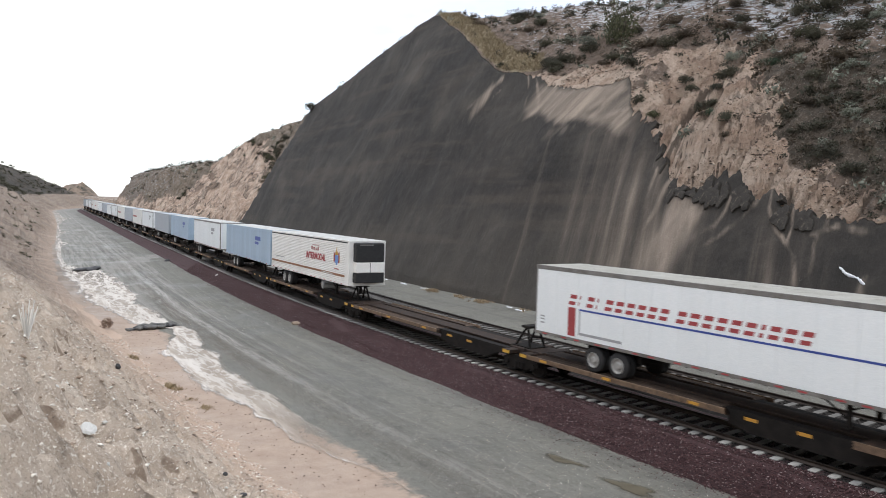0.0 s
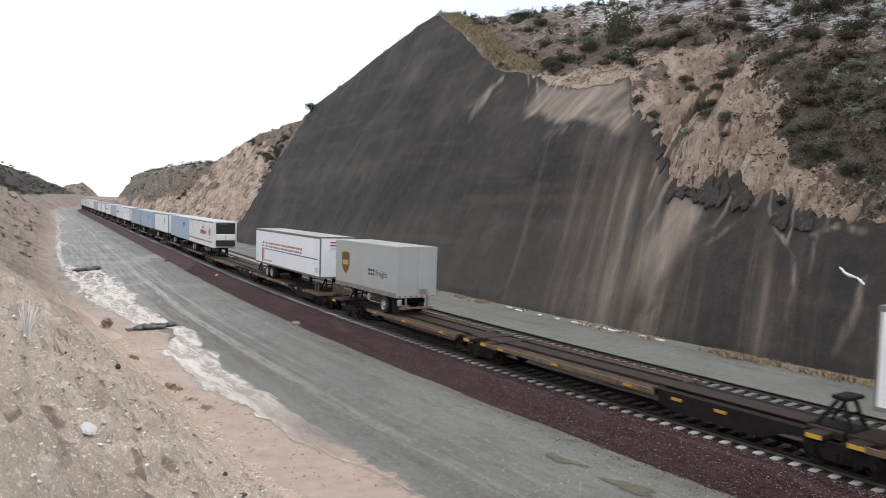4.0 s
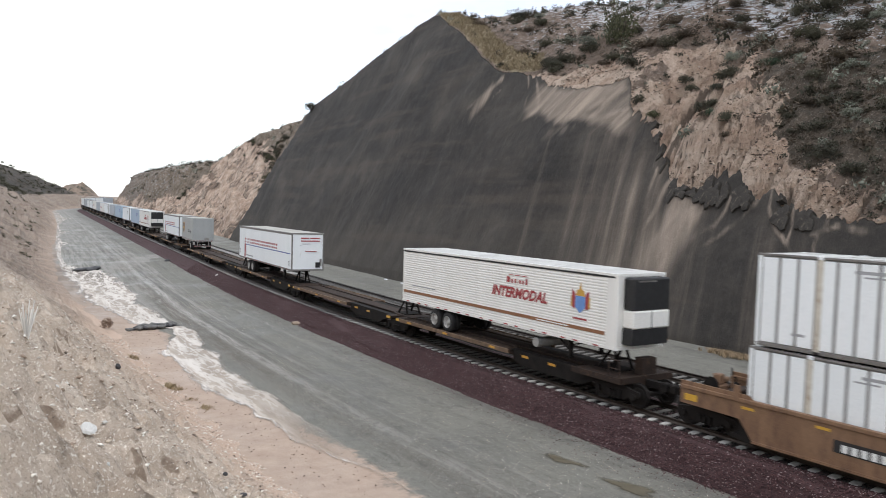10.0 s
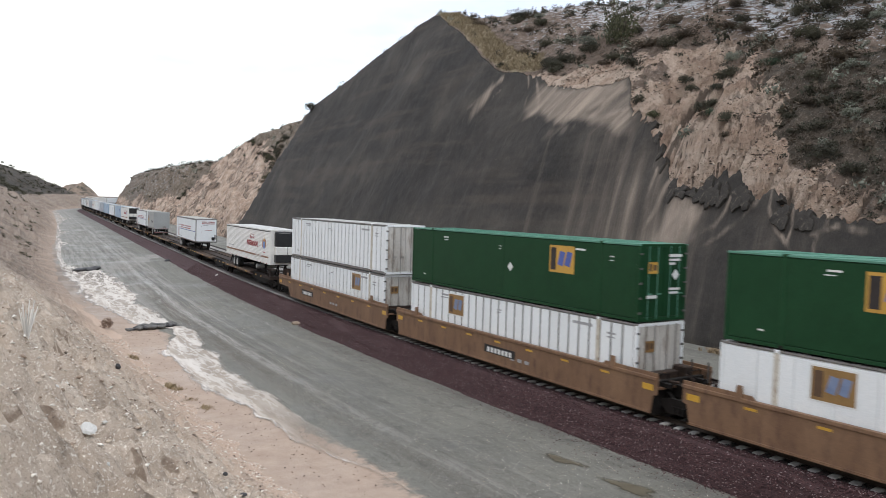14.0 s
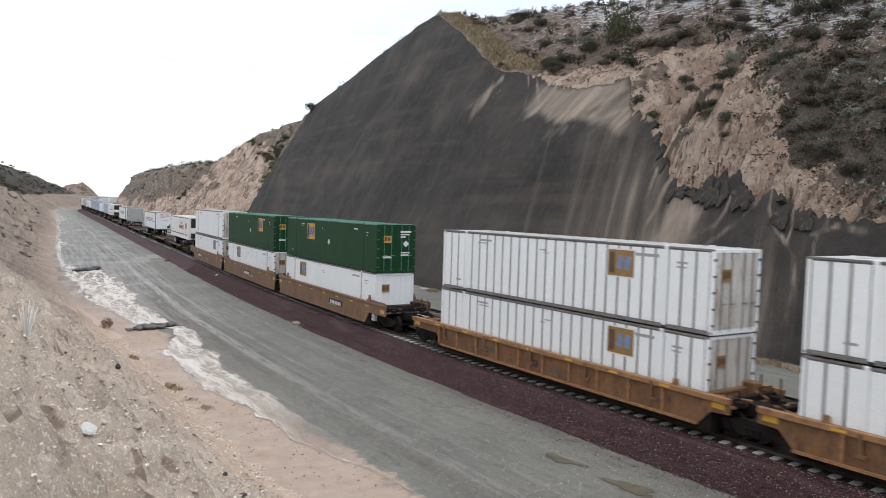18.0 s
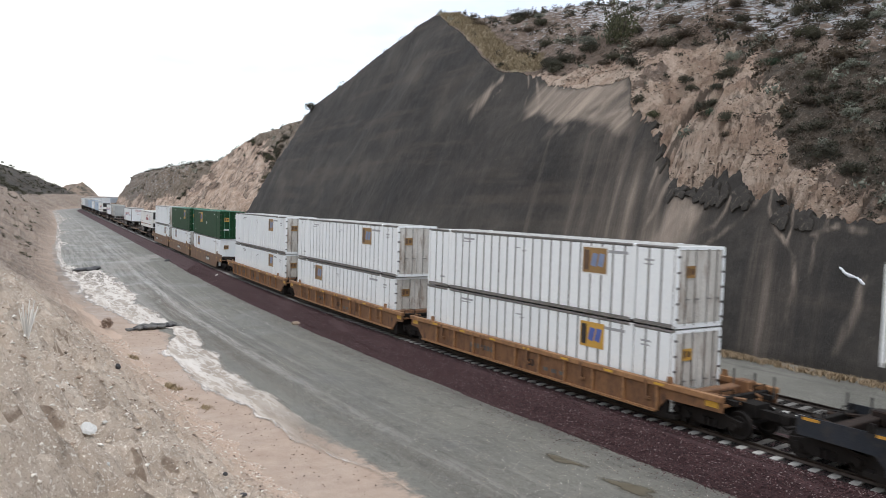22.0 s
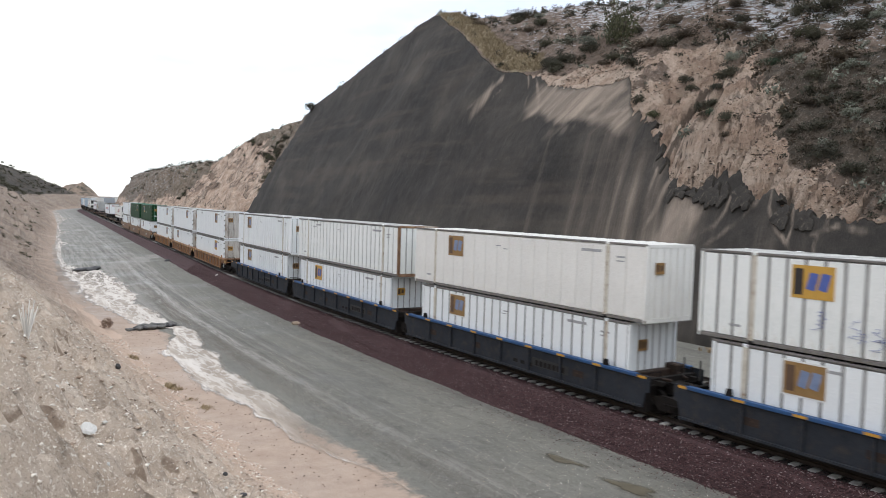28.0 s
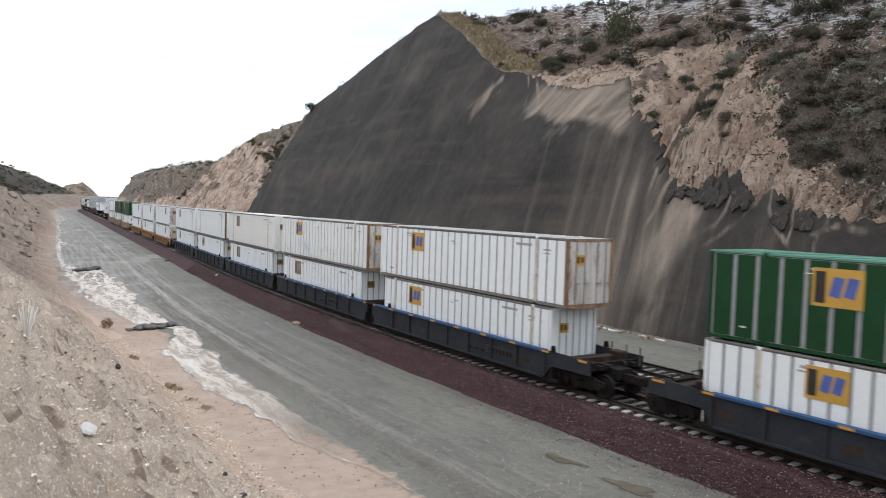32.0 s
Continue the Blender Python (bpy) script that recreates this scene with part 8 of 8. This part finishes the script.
for k, (kind, s0, o0, size, tall) in enumerate((
        ("olive", 53.5, 30.6, 1.9, 1.9), ("sage", 57.0, 29.0, 1.25, 0.9), ("dark", 56.2, 28.9, 1.3, 0.9), ("dark", 58.3, 25.6, 1.5, 0.9), ("dark", 57.2, 25.2, 1.2, 0.8), ("sage", 37.2, 30.8, 1.15, 0.9),
        ("sage", 38.2, 28.6, 0.9, 0.9), ("dark", 32.2, 35.0, 1.9, 0.95), ("dark", 33.2, 34.0, 1.5, 0.8), ("green", 34.2, 27.8, 0.95, 0.8), ("dark", 81.0, 37.0, 1.5, 0.9), ("dark", 79.0, 35.0, 1.2, 0.8),
        ("brown", 47.5, 27.8, 1.9, 0.7), ("dark", 45.5, 28.4, 1.5, 0.7), ("brown", 44.0, 28.8, 1.7, 0.7), ("dark", 50.0, 26.6, 1.1, 0.7), ("dark", 41.2, 21.4, 0.7, 1.1), ("dark", 38.6, 25.4, 0.9, 0.9),
        ("dark", 39.4, 24.5, 0.9, 0.7), ("dark", 36.5, 25.8, 1.0, 0.7), ("olive", 37.6, 24.8, 0.8, 0.7), ("dark", 34.5, 22.3, 0.7, 0.8), ("green", 33.4, 21.0, 0.6, 0.9), ("dark", 26.2, 22.2, 1.2, 0.8),
        ("dark", 24.5, 20.6, 1.2, 0.8), ("dark", 22.4, 19.6, 1.0, 0.8), ("dark", 29.6, 26.3, 1.0, 0.8), ("brown", 49.0, 33.0, 1.6, 0.9), ("dark", 47.0, 36.0, 2.0, 0.9), ("dark", 45.5, 36.4, 1.8, 0.9),
        ("dark", 52.0, 36.5, 1.7, 1.0), ("dark", 50.0, 37.5, 1.9, 1.0), ("brown", 61.0, 32.0, 1.3, 0.8), ("sage", 62.5, 31.0, 1.0, 0.8), ("olive", 33.0, 30.6, 1.0, 0.8), ("dark", 134.5, 25.6, 1.6, 0.9), ("dark", 30.0, 32.0, 1.4, 0.8),
        ("dark", 35.6, 25.6, 0.9, 0.9), ("dark", 34.6, 24.2, 0.8, 0.9), ("dark", 35.2, 23.4, 0.7, 0.8), ("brown", 35.0, 22.4, 0.7, 0.7), ("dark", 39.6, 25.0, 0.7, 0.9), ("dark", 38.6, 24.6, 0.7, 0.8), ("sage", 36.6, 24.4, 0.8, 0.9), ("dark", 32.0, 21.0, 0.8, 0.9), ("brown", 31.6, 20.2, 0.6, 0.9),
        ("dark", 29.4, 23.4, 0.6, 0.7), ("dark", 28.4, 22.6, 0.55, 0.7), ("dark", 27.5, 21.6, 0.6, 0.7), ("brown", 29.0, 24.4, 0.7, 0.7), ("olive", 38.4, 20.6, 0.7, 0.8), ("brown", 37.2, 20.2, 0.6, 0.8), ("dark", 45.4, 24.6, 1.2, 0.7), ("brown", 50.6, 26.2, 1.0, 0.7), ("dark", 57.2, 26.6, 1.2, 0.9))):
    shrub(kind, hill_spot(s0, o0), size, tall, k)

# brush along the edge of the tan cliff and of the spur behind it
rim = random.Random(31)
probe = np.arange(16, 60, 0.4)
for k in range(46):
    s0 = rim.uniform(149, 262)
    _z, _m = hill_surface(np.full_like(probe, s0), probe)
    edge_at = probe[np.nonzero(_m["soil"] > 0.35)[0].max()] if (_m["soil"] > 0.35).any() else 30.0
    shrub(rim.choice(("dark", "dark", "olive", "brown")), hill_spot(s0, float(edge_at) + rim.uniform(-3.0, 1.0)) - Vector((0, 0, 0.35)), rim.uniform(0.6, 1.3), rim.uniform(0.8, 1.1), k)

for k in range(34):
    s0 = 156 + 34 * rim.random()
    z0 = float(lerp(s0, (145, 8), (158, 13), (165, 15), (181, 20), (200, 23))) + rim.uniform(-4.5, 2.0)
    o0 = 16.5 + (z0 + 0.3) / 1.28 + rim.uniform(-1.0, 1.0)
    shrub(rim.choice(("dark", "dark", "olive", "brown")), hill_spot(s0, o0) - Vector((0, 0, 0.2)), rim.uniform(0.8, 1.7), rim.uniform(0.8, 1.1), k)

# the rest of the brush, sown over the natural slope
rg = random.Random(5)
made, tries = 0, 0
small_v, small_f = {"dark": [], "brown": [], "sage": []}, {"dark": [], "brown": [], "sage": []}
tuft = {k: leaf_cloud(300 + len(k), 60, 1.0, 1.1, 0.16, 5) for k in small_v}
sow = np.random.RandomState(21)
c_s = np.where(sow.rand(24000) < 0.84, np.where(sow.rand(24000) < 0.5, sow.uniform(7, 44, 24000), sow.uniform(7, 128, 24000)), sow.uniform(150, 400, 24000))
c_o = sow.uniform(16, 62, 24000)
c_z, c_m = hill_surface(c_s, c_o)
c_ok = (c_m["cut"] < 0.2) & (sow.rand(24000) > 1.05 * (c_m["soil"] + 0.6 * c_m["straw"]) - 0.02)
c_x, c_y, c_w = along(c_s, c_o, c_z)
for i in np.nonzero(c_ok)[0][:6800]:
    s0, x, y, zz = float(c_s[i]), c_x[i], c_y[i], c_w[i]
    kind = rg.choices(("dark", "brown", "sage"), (0.55, 0.35, 0.10))[0]
    far = 1.0 + 0.7 * (s0 > 140)
    size = (rg.uniform(0.2, 0.6) if rg.random() < 0.86 else rg.uniform(0.6, 1.2)) * far
    if size > 0.62 and s0 < 100 and made % 3 == 0:
        shrub({"dark": "dark", "brown": "brown", "sage": "sage"}[kind], Vector((float(x), float(y), float(zz))), size, rg.uniform(0.6, 0.95), made)
    else:
        v, f = tuft[kind]
        o = len(small_v[kind])
        ca, sa = math.cos(made), math.sin(made)
        small_v[kind] += [(float(x) + size * (a * ca - b * sa), float(y) + size * (a * sa + b * ca), float(zz) + size * 0.95 * c - 0.08) for a, b, c in v]
        small_f[kind] += [tuple(o + i for i in q) for q in f]
    made += 1
for kind, lab in (("dark", "low dark brush scattered over the hillside"), ("brown", "dry brown brush scattered over the hillside"), ("sage", "small pale sagebrush scattered over the hillside")):
    tagged(new("brush", mesh_of("brush", small_v[kind], small_f[kind], M["leaf_dark" if kind == "dark" else "twig_brown" if kind == "brown" else "leaf_sage"])), lab, "brush", kind="stuff")


# grass: straw strip along the crest, tufts at the foot of the face
def grass(name, spots, h, material, label, blades=9, seed=0):
    rng = random.Random(seed)
    v, f = [], []
    for p in spots:
        for k in range(blades):
            a = rng.uniform(0, 6.28)
            lean = rng.uniform(0.2, 1.3)
            hh = h * rng.uniform(0.5, 1.2)
            bx, by = p[0] + rng.uniform(-0.12, 0.12), p[1] + rng.uniform(-0.12, 0.12)
            w = 0.012 + 0.012 * rng.random()
            o = len(v)
            dx, dy = math.cos(a), math.sin(a)
            v += [(bx - dy * w, by + dx * w, p[2] - 0.03), (bx + dy * w, by - dx * w, p[2] - 0.03), (bx + dx * lean * hh * 0.5 + dy * w, by + dy * lean * hh * 0.5 - dx * w, p[2] + hh * 0.6), (bx + dx * lean * hh, by + dy * lean * hh, p[2] + hh)]
            f += [(o, o + 1, o + 2), (o, o + 2, o + 3)]
    return tagged(new(name, mesh_of(name, v, f, material)), label, "grass", kind="stuff")


c_s, c_o = sow.uniform(58, 95, 12000), sow.uniform(20, 36, 12000)
c_z, c_m = hill_surface(c_s, c_o)
c_x, c_y, c_w = along(c_s, c_o, c_z)
pick = np.nonzero((c_m["straw"] > 0.45) & (c_m["cut"] < 0.3))[0][:1500]
spots = [(float(c_x[i]), float(c_y[i]), float(c_w[i])) for i in pick]
grass("straw_grass", spots, 0.45, M["straw"], "dry straw grass along the crest of the concrete face", 7, 1)
spots = []
clumps = [rg.uniform(10, 26) for k in range(26)] + [rg.uniform(26, 60) for k in range(12)]
for k in range(620):
    s0 = rg.choice(clumps) + rg.gauss(0, 0.5)
    o0 = 13.3 + rg.gauss(0, 0.3)
    x, y, zz = along(s0, o0, -0.28)
    spots.append((float(x), float(y), float(zz)))
M["foot_straw"] = leaf_material("brown_dry_grass", (0.17, 0.120, 0.072), (0.36, 0.275, 0.175))
grass("foot_grass", spots, 0.20, M["foot_straw"], "dry straw grass at the foot of the concrete face", 10, 2)
spots = []
for s0, o0 in ((34.3, -13.9), (34.0, -13.8), (34.6, -14.0), (30.4, -13.4), (30.2, -13.5), (32.0, -13.8), (40, -14.6)):
    for k in range(8):
        spots.append(tuple(bank_spot(s0 + rg.uniform(-0.2, 0.2), o0 + rg.uniform(-0.2, 0.2))))
grass("bank_grass", spots, 0.20, M["straw"], "sparse dry straw grass on the bank", 10, 3)

# dark brush on the far parts of the near-side bank and the hill behind it
v0, f0 = tuft["dark"]
bank_v, bank_f = [], []
b_s = np.concatenate([sow.uniform(95, 300, 700), sow.uniform(300, 484, 1500)])
b_o = np.concatenate([-sow.uniform(19, 45, 700), -sow.uniform(20, 100, 1500)])
b_z, b_m = bank_surface(b_s, b_o)
b_x, b_y, b_w = along(b_s, b_o, b_z)
clump = fbm(b_s * 0.06, b_o * 0.08, 3)
for i in np.nonzero(np.where(b_s > 300, b_m["brushy"] > 0.3, clump > 0.10))[0]:
    size = rg.uniform(0.35, 0.9) * (1.0 if b_s[i] < 300 else 2.0)
    o, ca, sa = len(bank_v), math.cos(i), math.sin(i)
    bank_v += [(float(b_x[i]) + size * (a * ca - b * sa), float(b_y[i]) + size * (a * sa + b * ca), float(b_w[i]) + size * 0.85 * c - 0.1) for a, b, c in v0]
    bank_f += [tuple(o + j for j in q) for q in f0]
tagged(new("bank_brush", mesh_of("bank_brush", bank_v, bank_f, M["leaf_dark"])), "low dark brush scattered over the far bank", "brush", kind="stuff")

# a bleached spiky plant and a round tumbleweed on the bank
plant = thing("dry_plant", "bleached spiky dry plant standing in sand", "plant")
plant.matrix_basis = Matrix.Translation(bank_spot(17.2, -21.1) + Vector((0, 0, 0.02))) @ Matrix.Diagonal((1.2, 1.2, 1.2, 1))
for k in range(22):
    a = k * 2.4
    lean = 0.12 + 0.32 * rg.random()
    h = rg.uniform(0.3, 0.62)
    b = Build().rod((0.02 * math.cos(a), 0.02 * math.sin(a), -0.03), (lean * h * math.cos(a), lean * h * math.sin(a), h), 0.018, 4, 0.008)
    part("blade", b, M["bleached"], plant)
tumble = thing("tumbleweed", "round brown tumbleweed at the foot of the bank", "plant")
v, f = leaf_cloud(77, 700, 0.55, 1.0, 0.06, 7)
M["tumble"] = leaf_material("dry_tumbleweed", (0.13, 0.085, 0.060), (0.30, 0.21, 0.155))
part("twigs", mesh_of("twigs", v, f, M["tumble"]), None, tumble)
tumble.matrix_basis = Matrix.Translation(bank_spot(51.4, -14.55)) @ Matrix.Diagonal((0.85, 0.85, 0.75, 1))

# snow left along the foot of the face and in a gully
M["snow"] = grainy("old_snow", (0.70, 0.72, 0.76), (0.82, 0.84, 0.87), 3.0, 0.7, 20.0, 0.4, 0.02)
for k in range(26):
    s0 = rg.choice((rg.uniform(58, 72), rg.uniform(36, 60), rg.uniform(30, 36)))
    x0, y0, z0 = along(s0, 13.3 + rg.uniform(-0.15, 0.2), -0.30)
    ob = tagged(new("snow_patch", stone_mesh("snow_patch", 90 + k, M["snow"], 1.0)), "small patch of old snow at the foot of the face", "snow", "snow patches")
    ob.matrix_basis = track_pose(s0, 13.3 + rg.uniform(-0.15, 0.2), -0.28) @ Matrix.Diagonal((0.13, rg.uniform(0.15, 0.6), 0.07, 1))
for k in range(9):
    q = k / 8
    s0, z0 = 20.4 - 1.3 * q, 4.75 - 0.62 * q - 0.08 * math.sin(6 * q)
    ob = tagged(new("snow_patch", stone_mesh("snow_patch", 190 + k, M["snow"], 1.0)), "patch of old snow lodged in a gully", "snow", "snow patches")
    face = np.arange(13.6, 20, 0.02)
    o0 = float(face[np.argmin(np.abs(hill_surface(np.full_like(face, s0), face)[0] - z0))])
    ob.matrix_basis = track_pose(s0, o0, z0) @ pose(0, 0, 0, 35, 0, 0) @ Matrix.Diagonal((0.08, 0.15 + 0.06 * math.sin(5 * k), 0.04 + 0.05 * abs(math.sin(4 * q + 0.6)), 1))

# ---- far hills ----
def mound(name, x, y, w, d, h, label, seed):
    k = np.linspace(-1.6, 1.6, 60)
    X, Y = np.meshgrid(k, k, indexing="ij")
    r = np.sqrt((X + 0.25 * fbm(X * 1.5 + seed, Y * 1.5, 3)) ** 2 + Y ** 2)
    Z = h * np.clip(1.25 - r ** 1.3, -0.3, 1.0) * (1 + 0.3 * fbm(X * 2 + seed, Y * 2, 4)) + 0.1 * h * fbm(X * 5, Y * 5 + seed, 4)
    return sheet(name, x + X * w, y + Y * d, Z - 2, M["far_hill"], label, "hill")


mound("hill_far", 111, 800, 20.5, 30, 22.5, "low brown hill beyond the railway cutting", 3.0)
mound("hill_behind", -420, -250, 300, 260, 60, "broad brown hills around the pass", 8.0)
motions()
